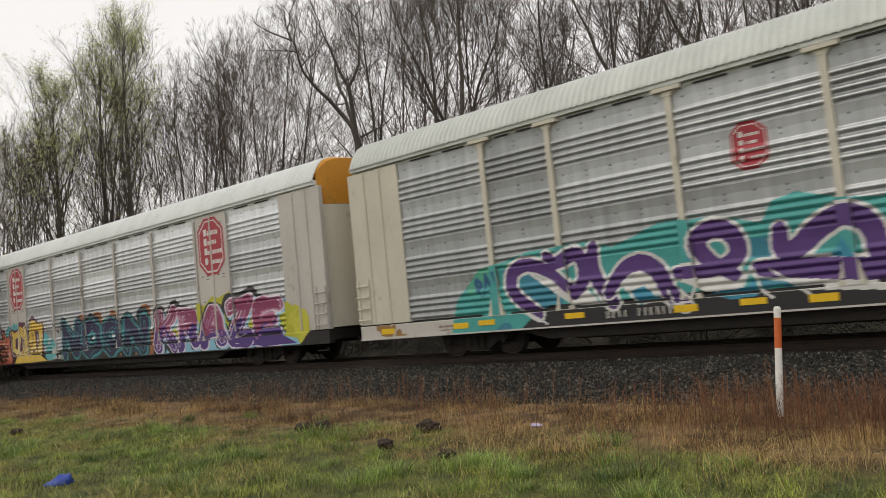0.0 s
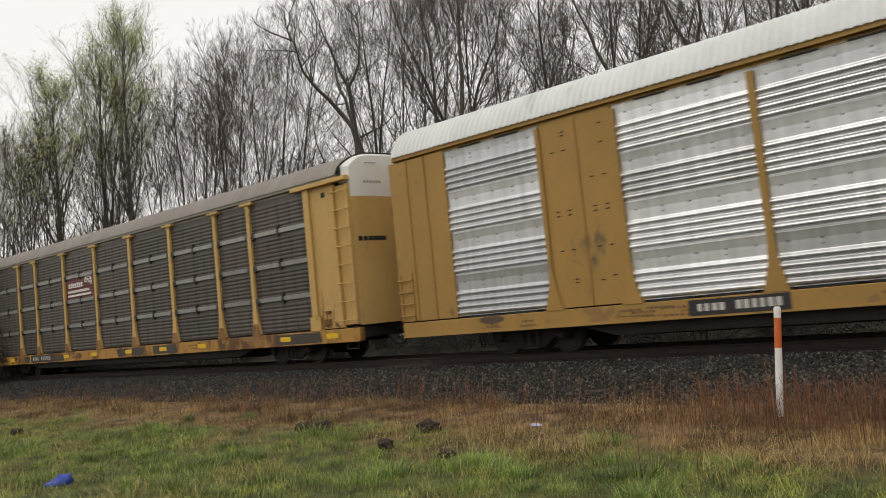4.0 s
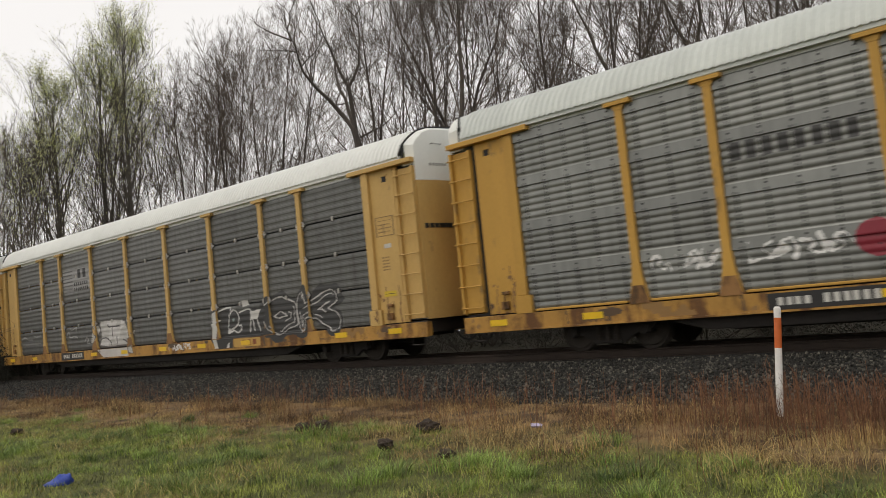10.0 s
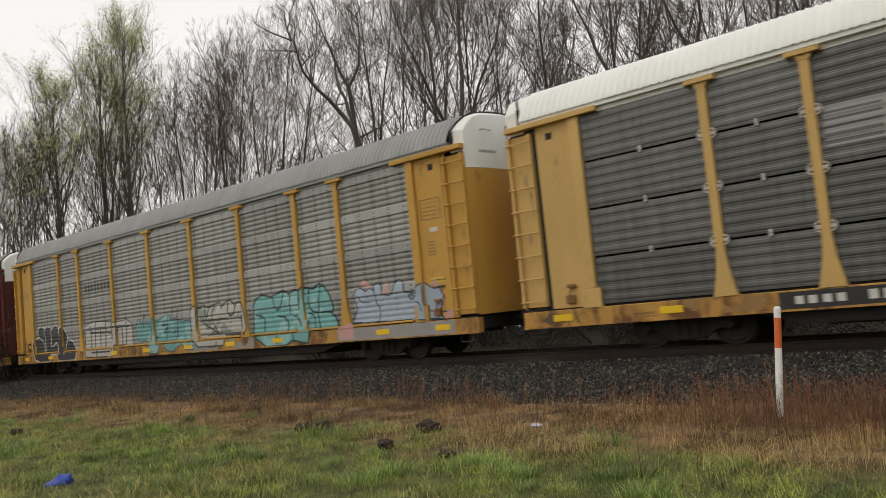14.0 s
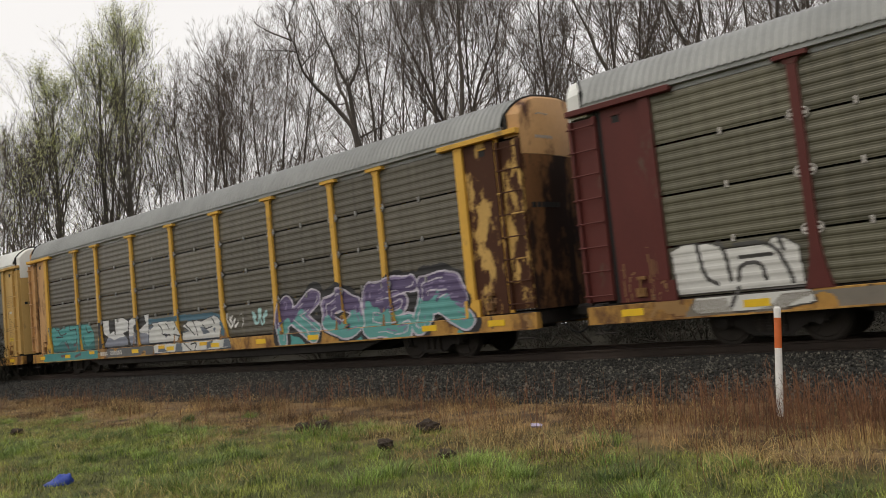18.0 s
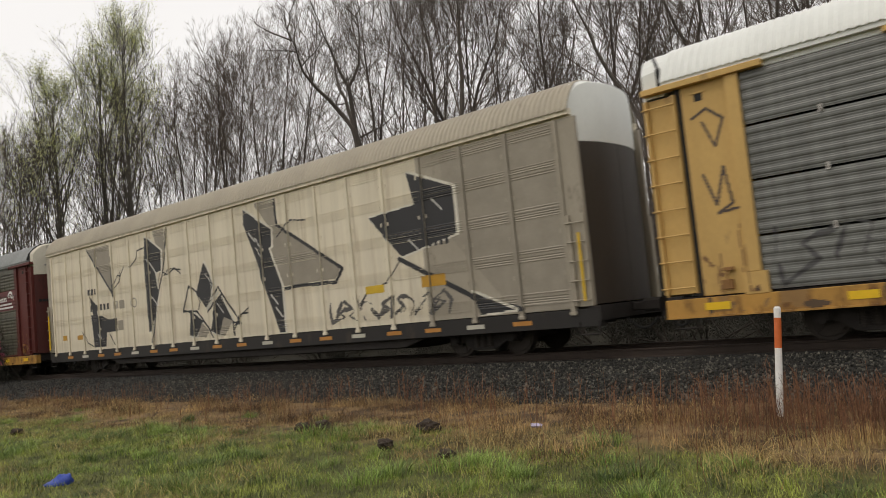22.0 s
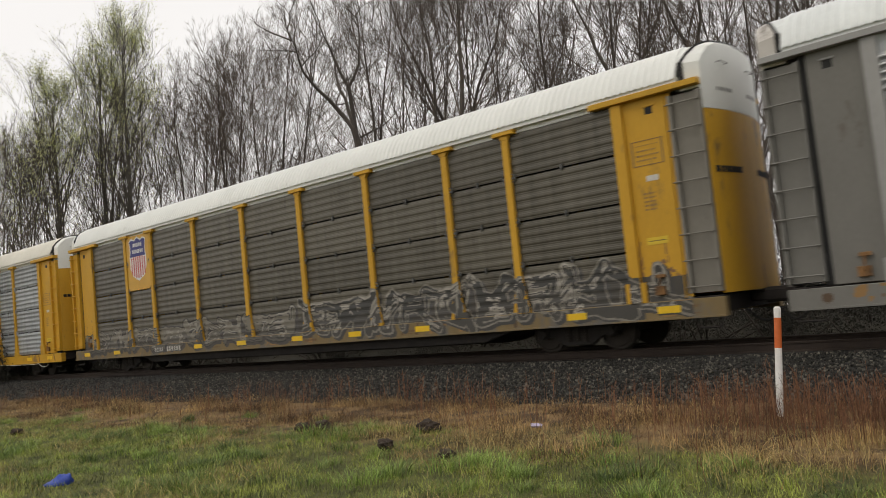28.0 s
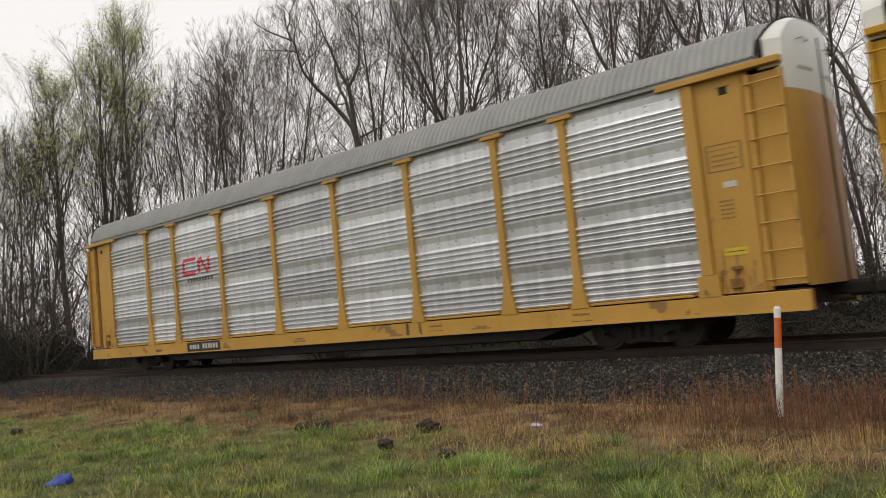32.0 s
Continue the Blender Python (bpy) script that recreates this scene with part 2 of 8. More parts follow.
def sheet_profile(kind):
    """(height above the row's foot, depth outwards) of one sheet, from its foot to its head."""
    if kind in ("ribbed", "fine"):
        k = 1.35 if kind == "ribbed" else 0.55
        h, ribs = ROW_H - 0.042, 5
        p = (h - 0.02) / ribs
        pts = [(0.0, 0.0)]
        for i in range(ribs):
            a = 0.01 + i * p
            pts += [(a + 0.03 * p, 0.0), (a + 0.14 * p, 0.005), (a + 0.24 * p, 0.003), (a + 0.36 * p, 0.018), (a + 0.50 * p, 0.022), (a + 0.58 * p, 0.0185), (a + 0.70 * p, 0.018),
                    (a + 0.80 * p, 0.007), (a + 0.90 * p, 0.006), (a + 0.97 * p, 0.0)]
        return [(z, d * k) for z, d in pts] + [(h, 0.0)]
    if kind == "strapped":
        h, ribs, p, d = ROW_H - 0.012, 7, 0.118, 0.011
    else:
        h, d = ROW_H, 0.014 if kind == "lapped" else 0.05
        ribs, p = {"banded": (4, 0.152), "broad": (5, 0.132), "lapped": (5, 0.146)}[kind]
    pts = [(0.0, 0.0)]
    for i in range(ribs):
        a = 0.012 + i * p
        pts += [(a + 0.06 * p, 0.0), (a + 0.22 * p, 0.62 * d), (a + 0.36 * p, 0.95 * d), (a + 0.48 * p, d), (a + 0.64 * p, 0.82 * d), (a + 0.88 * p, 0.12 * d), (a + 0.97 * p, 0.0)]
    top = 0.012 + ribs * p
    if kind in ("banded", "broad"):
        pts += [(top + 0.02, 0.0), (top + 0.5 * (h - top), 0.004), (h - 0.075, 0.016), (h - 0.03, 0.022), (h - 0.004, 0.0)]
    elif kind == "lapped":
        pts += [(top + 0.01, 0.0), (top + 0.025, 0.040), (h - 0.03, 0.020), (h, 0.0)]
    return pts + [(h, 0.0)] if pts[-1][0] < h - 1e-6 else pts


PROFILES = {k: sheet_profile(k) for k in ("banded", "broad", "lapped", "ribbed", "fine", "strapped")}


def panel_mesh(kind, length, material, rows=1):
    """One corrugated sheet; its rivets and rows of air holes are small dark facets on the relief."""
    def make():
        prof = []
        for r in range(rows):
            prof += [(z + r * ROW_H, d) for z, d in PROFILES[kind]]
        outline = [(-SKIN - d, z) for z, d in reversed(prof)] + [(-SKIN + 0.04, prof[0][0]), (-SKIN + 0.04, prof[-1][0])]
        s = Shape()
        s.prism(outline, -length / 2, length / 2)
        n0 = len(s.f)
        zs, ds = [a for a, _ in prof], [d for _, d in prof]

        def dot(x, z, w, h):
            o = len(s.v)
            ya, yb = -SKIN - float(np.interp(z - h, zs, ds)) - 0.004, -SKIN - float(np.interp(z + h, zs, ds)) - 0.004
            s.v += [(x - w, ya, z - h), (x + w, ya, z - h), (x + w, yb, z + h), (x - w, yb, z + h)]
            s.f.append((o, o + 1, o + 2, o + 3))
        if rows == 1:
            if kind in ("banded", "broad", "lapped"):
                zb = ROW_H - 0.10 if kind == "lapped" else ROW_H - 0.20
                for i in range(max(2, int(length / 0.55))):
                    x = -length / 2 + 0.28 + i * (length - 0.56) / (max(2, int(length / 0.55)) - 1)
                    dot(x, zb, 0.026 if kind == "lapped" else 0.018, 0.018)
                    if i % 2:
                        dot(x, zb - 0.10 if kind != "lapped" else ROW_H - 0.04, 0.016, 0.013)
            cols = max(1, int(length / 0.53)) if kind in ("lapped", "strapped") else max(1, int(length / 0.95))
            small = 0.0125 if kind in ("lapped", "strapped") else 0.004
            for i in range(cols):
                x = -length / 2 + (i + 0.5) * length / cols
                for dx in (-0.035, 0.035):
                    for j in range(12):
                        dot(x + dx, 0.05 + j * 0.068, small, small * 1.6)
        me = s.mesh("panel", material)
        me.materials.append(RUBBER_AND_GAP)
        for p in me.polygons[n0:]:
            p.material_index = 1
        return me
    return cached(("panel", kind, round(length, 3), material.name, rows), make)


def post_mesh(material, cap=True, w=0.165, rusty=False):
    def make():
        s = Shape()
        h, f = w / 2, 0.225
        s.plate([(-f, 0.90), (f, 0.90), (h + 0.03, 1.42), (h, 1.75), (h, 4.9), (-h, 4.9), (-h, 1.75), (-h - 0.03, 1.42)], -FACE, -SKIN + 0.05)
        s.box(-f - 0.03, f + 0.03, -FACE + 0.015, -SKIN + 0.05, 0.80, 0.90)
        if cap:
            s.plate([(-h - 0.01, 4.84), (h + 0.01, 4.84), (0.15, 4.945), (-0.15, 4.945)], -FACE - 0.008, -SKIN + 0.05)
            s.box(-0.30, 0.30, -FACE - 0.055, -SKIN + 0.05, 4.94, 5.025, 0.006)
        n0 = len(s.f)
        s.plate([(-f - 0.004, 0.897), (f + 0.004, 0.897), (f - 0.10, 1.26), (-f + 0.10, 1.26)], -FACE - 0.004, -SKIN + 0.04)
        me = s.mesh("post", material)
        me.materials.append(FOOT)
        for p in me.polygons[n0:]:
            p.material_index = 1 if rusty else 0
        return me
    return cached(("post", material.name, cap, w, rusty), make)


def clip_mesh(material, r, sx):
    """A spring clip at a post's edge: a bent half ring, or a round washer where r is large."""
    def make():
        s = Shape()
        if r > 0.06:
            s.rod((0, -SKIN - 0.075, 0), (0, -SKIN + 0.02, 0), 0.105, 14, 0.115)
            s.rod((0, -SKIN - 0.095, 0), (0, -SKIN - 0.07, 0), 0.035, 8)
        else:
            pts = [Vector((sx * (0.088 * math.cos(a) - 0.035), -SKIN - 0.055, 0.095 * math.sin(a))) for a in (-1.4, -0.93, -0.47, 0, 0.47, 0.93, 1.4)]
            s.line(pts, 0.017, 5)
            s.box(-0.03, 0.03, -SKIN - 0.06, -SKIN + 0.02, -0.03, 0.03)
        return s.mesh("clip", material)
    return cached(("clip", material.name, r, sx), make)


ROOF = [(-1.585, 5.135), (-1.575, 5.18), (-1.51, 5.34), (-1.35, 5.60), (-1.14, 5.80), (-0.9, 5.885), (0.0, 5.93)]
ROOF = ROOF + [(-y, z) for y, z in reversed(ROOF[:-1])]


def roof_mesh(material, half=12.85, pitch=0.158, rise=0.026, flat=1.0):
    def make():
        v, f = [], []
        n = int(2 * half / pitch)
        xs = []
        for i in range(n):
            a = -half + i * 2 * half / n
            p = 2 * half / n
            xs += [(a, 0), (a + 0.38 * p, 0), (a + 0.52 * p, 1), (a + 0.86 * p, 1)]
        xs += [(half, 0)]
        arch = rounded(ROOF)
        k = len(arch)
        for x, up in xs:
            for j, (y, z) in enumerate(arch):
                z = 5.1 + (z - 5.1) * flat
                e = rise * up
                nrm = Vector((y * 0.6, z - 4.6)).normalized()
                v.append((x, y + e * nrm.x, z + e * nrm.y))
        for i in range(len(xs) - 1):
            for j in range(k - 1):
                f.append((i * k + j, (i + 1) * k + j, (i + 1) * k + j + 1, i * k + j + 1))
        return mesh_of("roof", v, f, material)
    return cached(("roof", material.name, half, flat), make)


def eave_mesh(material, half):
    def make():
        s = Shape()
        for sy in (-1, 1):
            s.box(-half, half, min(sy * 1.44, sy * 1.562), max(sy * 1.44, sy * 1.562), 5.045, 5.175, 0.006)
            s.box(-half, half, min(sy * 1.40, sy * 1.462), max(sy * 1.40, sy * 1.462), 4.95, 5.05)
        return s.mesh("eave_rail", material)
    return cached(("eave", material.name, half), make)


def bow(y, x1, depth):
    """How far out a bowed end stands at y."""
    return x1 - depth * (abs(y) / 1.44) ** 2.4


def tidy(me):
    bm = bmesh.new()
    bm.from_mesh(me)
    bmesh.ops.recalc_face_normals(bm, faces=bm.faces)
    bm.to_mesh(me)
    bm.free()
    return me


def stack(name, layers, material):
    """Closed plan outlines, one above another, skinned into one mesh: (z, outline)."""
    v, f = [], []
    n = len(layers[0][1])
    for z, ring in layers:
        v += [(x, y, z) for x, y in ring]
    for i in range(len(layers) - 1):
        f += [(i * n + j, i * n + (j + 1) % n, (i + 1) * n + (j + 1) % n, (i + 1) * n + j) for j in range(n)]
    f += [tuple(range(n)), tuple((len(layers) - 1) * n + j for j in range(n))]
    return tidy(mesh_of(name, v, f, material))


def roof_height(y, flat=1.0):
    z = float(np.interp(-abs(y), [p for p, _ in ROOF[:7]], [q for _, q in ROOF[:7]]))
    return 5.1 + (z - 5.1) * flat - 0.012


def end_cap_mesh(material, side, x0=12.9, x1=13.62, depth=0.62, flat=1.0, top=None, rim=None):
    """The upper part of a bowed end: a front wall, and the hood that joins it to the roof's bowed edge."""
    def make():
        ys = [-1.44 * math.cos(math.pi * i / 24) for i in range(25)]
        v, f = [], []
        for y in ys:
            x, z = bow(y, x1, depth), roof_height(y, flat)
            xr = bow(y, *rim) - 0.03 if rim else (x + x0) / 2
            v += [(side * x, y, 4.485), (side * x, y, z - 0.07), (side * (x - 0.03), y, z - 0.045), (side * xr, y, z), (side * x0, y, z), (side * x0, y, 4.9), (side * (x - 0.06), y, 4.9), (side * (x - 0.06), y, 4.485)]
        for i in range(24):
            f += [(i * 8 + j, i * 8 + (j + 1) % 8, (i + 1) * 8 + (j + 1) % 8, (i + 1) * 8 + j) for j in range(8)]
        f += [tuple(range(8)), tuple(24 * 8 + j for j in range(8))]
        me = mesh_of("end_cap", v, f, material)
        if top:
            me.materials.append(top)
            for i, p in enumerate(me.polygons):
                p.material_index = 1 if i % 8 == 3 and i < 192 else 0
        return tidy(me)
    return cached(("cap", material.name, side, x0, x1, flat, top.name if top else ""), make)


def door_mesh(material, side, half, x=13.61, depth=0.62):
    def make():
        w0, w1 = (-1.44, -0.006) if half < 0 else (0.006, 1.44)
        ys = [w0 + (w1 - w0) * i / 10 for i in range(11)]
        ring = [(side * bow(y, x, depth), y) for y in ys] + [(side * (bow(y, x, depth) - 0.06), y) for y in reversed(ys)]
        return stack("end_door", [(0.96, ring), (4.48, ring)], material)
    return cached(("door", material.name, side, half, x), make)


def ladder(car, side, material, near=-1, z0=1.0, z1=4.85, rungs=8, x0=13.0, x1=13.58, label=""):
    """A stile ladder at a car's corner; its rungs hang on it."""
    def make():
        s = Shape()
        a, b = sorted((side * x0, side * x1))
        s.box(a, b, min(near * 1.43, near * 1.47), max(near * 1.43, near * 1.47), z0, z1)
        return s.mesh("ladder", material)
    ob = link("ladder", cached(("ladder", material.name, side, near, z0, z1, x0), make), car, None, label)
    rung = cached(("rung", material.name, x1 - x0), lambda: Shape().rod((-(x1 - x0) / 2 - 0.07, 0, 0), ((x1 - x0) / 2 + 0.03, 0, 0), 0.017, 6).mesh("rung", material))
    y0, y1 = sorted((near * 1.42, near * 1.565))
    stile = cached(("stile", material.name, near, z0, z1), lambda: Shape().box(-0.035, 0.035, y0, y1, z0, z1, 0.008).mesh("stile", material))
    for x in (x0, x1):
        link("stile", stile, ob, pose(side * x, 0, 0))
    for i in range(rungs):
        z = z0 + 0.12 + i * (z1 - z0 - 0.3) / max(1, rungs - 1)
        link("rung", rung, ob, pose(side * (x0 + x1) / 2, near * 1.585, z))
    return ob


def sheet(car, u0, u1, material, y=1.515, z0=0.93, z1=5.0, near=-1, name="side_sheet", label="", ribs=()):
    s = Shape()
    a, b = sorted((near * y, near * 1.40))
    s.box(u0, u1, a, b, z0, z1, 0.006)
    for r in ribs:
        c, d = sorted((near * (y + 0.03), near * y))
        s.box(r - 0.03, r + 0.03, c, d, z0 + 0.02, z1 - 0.02)
    return part(name, s, material, car, label)


def wheel_mesh(sy):
    def make():
        s = Shape()
        k = 28
        for y0, y1, r in ((0.70, 0.735, 0.455), (0.735, 0.83, 0.42)):
            s.rod((0, sy * y0, 0), (0, sy * y1, 0), r, k)
        s.rod((0, sy * 0.83, 0), (0, sy * 0.85, 0), 0.36, k, 0.34)
        s.rod((0, sy * 0.85, 0), (0, sy * 0.90, 0), 0.13, 12)
        s.box(-0.05, 0.05, *sorted((sy * 0.84, sy * 0.868)), 0.16, 0.33)
        return s.mesh("wheel", WHEEL)
    return cached(("wheel", sy), make)


def wheelset_at(car, m):
    ws = link("wheelset", cached("axle", lambda: Shape().rod((0, -1.05, 0), (0, 1.05, 0), 0.085, 12).mesh("wheelset", WHEEL)), car, m)
    for sy in (-1, 1):
        link("wheel", wheel_mesh(sy), ws)
    return ws


def side_frame_mesh():
    def make():
        s = Shape()
        top = [(-1.12, 0.50), (-0.95, 0.40), (-0.62, 0.34), (-0.34, 0.16), (0.34, 0.16), (0.62, 0.34), (0.95, 0.40), (1.12, 0.50),
               (1.10, 0.62), (0.62, 0.64), (0.36, 0.74), (-0.36, 0.74), (-0.62, 0.64), (-1.10, 0.62)]
        s.plate(top, -0.06, 0.06)
        s.box(-0.30, 0.30, -0.10, 0.10, 0.16, 0.24, 0.01)
        s.box(-0.36, 0.36, -0.10, 0.10, 0.60, 0.74, 0.01)
        for x in (-0.865, 0.865):
            s.box(x - 0.14, x + 0.14, -0.13, 0.13, 0.36, 0.58, 0.03)
            s.rod((x, -0.16, 0.42), (x, 0.0, 0.42), 0.10, 12)
        return s.mesh("side_frame", GRIME)
    return cached("side_frame", make)


def spring_mesh():
    def make():
        s = Shape()
        s.rod((0, -0.05, 0.22), (0, -0.05, 0.62), 0.055, 8)
        for i in range(6):
            s.rod((0, -0.05, 0.245 + i * 0.058), (0, -0.05, 0.285 + i * 0.058), 0.075, 8)
        return s.mesh("coil_spring", WHEEL)
    return cached("springs", make)


WHEELSETS = []


def running_gear(car):
    for tx in (-10.06, 10.06):
        part("bolster", Shape().box(tx - 0.22, tx + 0.22, -1.1, 1.1, 0.42, 0.62, 0.03), GRIME, car)
        for sy in (-1, 1):
            fr = link("side_frame", side_frame_mesh(), car, pose(tx, sy * 1.0, -DROP))
            for x in (-0.21, 0.0, 0.21):
                link("coil_spring", spring_mesh(), fr, pose(x, -0.02, 0))
        for ax in (-0.865, 0.865):
            WHEELSETS.append((wheelset_at(car, pose(tx + ax, 0, 0.42 - DROP)), car))
    s = Shape().box(-12.9, 12.9, -0.32, 0.32, 0.50, 0.86)
    s.plate([(-8.6, 0.50), (-7.6, 0.20), (7.6, 0.20), (8.6, 0.50)], -0.36, 0.36)
    for x in range(-12, 13, 2):
        s.box(x - 0.06, x + 0.06, -1.45, 1.45, 0.62, 0.86)
    part("centre_sill", s, GRIME, car)
    # Added dark plates that stand in for the deep shade below the sills.
    for sy in (-1, 1):
        part("skirt", Shape().plate([(-8.7, 0.56), (-7.7, 0.29), (7.7, 0.29), (8.7, 0.56)], *sorted((sy * 1.36, sy * 1.28))), GRIME, car)
    part("deck", Shape().box(-13.45, 13.45, -1.42, 1.42, 0.86, 0.93), GRIME, car)
    tank = Shape().rod((3.2, -0.75, 0.52), (4.5, -0.75, 0.52), 0.2, 14)
    tank.box(3.4, 3.46, -0.95, -0.55, 0.5, 0.74).box(4.2, 4.26, -0.95, -0.55, 0.5, 0.74)
    part("air_reservoir", tank, GRIME, car)
    part("brake_cylinder", Shape().rod((-3.9, -0.7, 0.55), (-3.3, -0.7, 0.55), 0.16, 12).rod((-3.3, -0.7, 0.55), (-2.2, -0.7, 0.55), 0.03, 6), GRIME, car)
    pipe = Shape().rod((-12.6, -1.25, 0.52), (12.6, -1.25, 0.52), 0.02, 6)
    part("brake_pipe", pipe, GRIME, car)
    for sd in (-1, 1):
        c = Shape()
        a, b = sorted((sd * 13.0, sd * 13.95))
        c.box(a, b, -0.10, 0.10, 0.72, 0.92, 0.03)
        a, b = sorted((sd * 13.90, sd * 14.27))
        c.box(a, b, -0.21, 0.17, 0.68, 0.98, 0.06)
        part("coupler", c, GRIME, car)
        h = Shape()
        pts = [Vector((sd * (13.5 + 0.75 * i / 7), -0.45 + 0.2 * i / 7, 0.72 - 0.38 * math.sin(math.pi * i / 8))) for i in range(8)]
        h.line(pts, 0.025)
        part("brake_hose", h, RUBBER_AND_GAP, car)
        a, b = sorted((sd * 13.30, sd * 13.58))
        part("end_sill", Shape().box(a, b, -1.5, 1.5, 0.62, 0.93, 0.02), GRIME, car)
        st = Shape()
        for x in (13.05, 13.5):
            st.rod((sd * x, -1.50, 0.62), (sd * x, -1.50, 0.34), 0.016, 6)
        st.rod((sd * 13.05, -1.50, 0.34), (sd * 13.5, -1.50, 0.34), 0.02, 6)
        part("stirrup_step", st, GRIME, car)


def autorack(label, post, panel, kind, roof, ends, sill, cap=WHITE, style="ladder", plain=(), plain_mat=None, post_cap=True, clips=None,
             sheet_mat=None, ladder_mat=None, tape=True, door=None, eave=None, clip_size=0.05, strap=None, rod=False, rusty=False, flat=1.0, left_mat=None):
    """A covered car for road vehicles: deck, posts, sheets, roof, end doors, ladders, trucks."""
    car = tagged(new("autorack_car"), label, "rail car", "autorack cars of the train")
    sheet_mat = sheet_mat or ends
    ladder_mat = ladder_mat or ends
    long_roof = 13.5 if style == "flush" else 13.2
    link("roof", roof_mesh(roof, long_roof, flat=flat), car)
    link("eave_rail", eave_mesh(eave or roof, long_roof), car)
    s = Shape()
    for sy in (-1, 1):
        y0, y1 = sorted((sy * 1.36, sy * 1.545))
        s.box(-13.63, 13.63, y0, y1, 0.54, 0.90, 0.012)
        y0, y1 = sorted((sy * 1.50, sy * 1.575))
        s.box(-13.63, 13.63, y0, y1, 0.53, 0.565)
    part("side_sill", s, sill, car)
    for sy in (-1, 1):
        flip = Matrix.Rotation(math.pi, 4, "Z") if sy > 0 else Matrix.Identity(4)
        for i, u in enumerate(POSTS):
            if sy < 0 and style == "flush" and plain and i in (0, 1, 6, 7):
                w = 0.10
            else:
                w = 0.165 if style != "flush" else 0.13
            ob = link("post", post_mesh(post, post_cap, w, rusty), car, flip @ pose(u, 0, 0))
            if clips and sy < 0:
                for r in range(1, ROWS):
                    for sx in (-1, 1):
                        link("clip", clip_mesh(clips, clip_size, sx), ob, pose(sx * (0.10 + clip_size * 0.4), 0, Z0 + r * ROW_H - 0.02))
        for i in range(9):
            a, b = EDGES[i], EDGES[i + 1]
            if sy < 0 and i in plain:
                sheet(car, a + 0.05, b - 0.05, plain_mat or sheet_mat, 1.50, ribs=((a + b) / 2,), name="plain_sheet")
                g = Shape()
                for z in (1.45, 1.52, 2.15, 2.9, 3.0, 3.62, 4.3, 4.62, 4.7):
                    for x in (a + 0.33, a + 0.62, b - 0.62, b - 0.33):
                        if (int(z * 7 + x * 3) % 3) != 0:
                            g.box(x - 0.045, x + 0.045, -1.506, -1.499, z - 0.014, z + 0.014)
                part("bolt_row", g, GRIME, car)
                continue
            if sy < 0:
                for r in range(ROWS):
                    link("panel", panel_mesh(kind, b - a, panel), car, pose((a + b) / 2, 0, Z0 + r * ROW_H))
                    if clips and r and not strap:
                        link("seam_clip", cached(("seam_clip", clips.name), lambda: Shape().box(-0.022, 0.022, -SKIN - 0.05, -SKIN, -0.075, 0.06, 0.008).mesh("seam_clip", clips)), car, pose((a + b) / 2, 0, Z0 + r * ROW_H))
                    if strap and r:
                        link("seam_strap", cached(("strap", strap.name, round(b - a, 2)), lambda: Shape().box(a - (a + b) / 2 + 0.1, b - (a + b) / 2 - 0.1, -SKIN - 0.05, -SKIN, -0.075, 0.06, 0.008).mesh("seam_strap", strap)), car, pose((a + b) / 2, 0, Z0 + r * ROW_H))
                        if i in (0, 2, 3, 4, 5, 6, 8):
                            link("seam_bolt", cached("seam_bolt", lambda: Shape().box(-0.05, 0.05, -SKIN - 0.06, -SKIN, -0.16, 0.16).mesh("seam_bolt", SOOT)), car, pose((a + b) / 2, 0, Z0 + r * ROW_H))
            else:
                link("panel", panel_mesh(kind, b - a, panel, ROWS), car, flip @ pose(-(a + b) / 2, 0, Z0))
    if style == "flush":
        for i in range(9):
            if i in plain:
                continue
            a, b = EDGES[i] + 0.3, EDGES[i + 1] - 0.3
            n = max(1, int((b - a) / 0.8))
            for j in range(n):
                part("drain_slot", Shape().box(a + (j + 0.08) * (b - a) / n, a + (j + 0.86) * (b - a) / n, -1.512, -1.46, 0.905, 0.955), RUBBER_AND_GAP, car)
            for j in range(2):
                q = a + (0.1 + 0.5 * j) * (b - a)
                part("head_gap", Shape().box(q, q + 0.3 * (b - a), -1.53, -1.46, 4.955, 4.985), RUBBER_AND_GAP, car)
    if style == "ladder" and not clips:
        for i in range(9):
            w = EDGES[i + 1] - EDGES[i]
            link("foot_rail", cached(("foot_rail", post.name, round(w, 2)), lambda: Shape().box(-w / 2 + 0.28, w / 2 - 0.28, -1.56, -1.44, 0.925, 0.975, 0.008).mesh("foot_rail", post)), car, pose((EDGES[i] + EDGES[i + 1]) / 2, 0, 0))
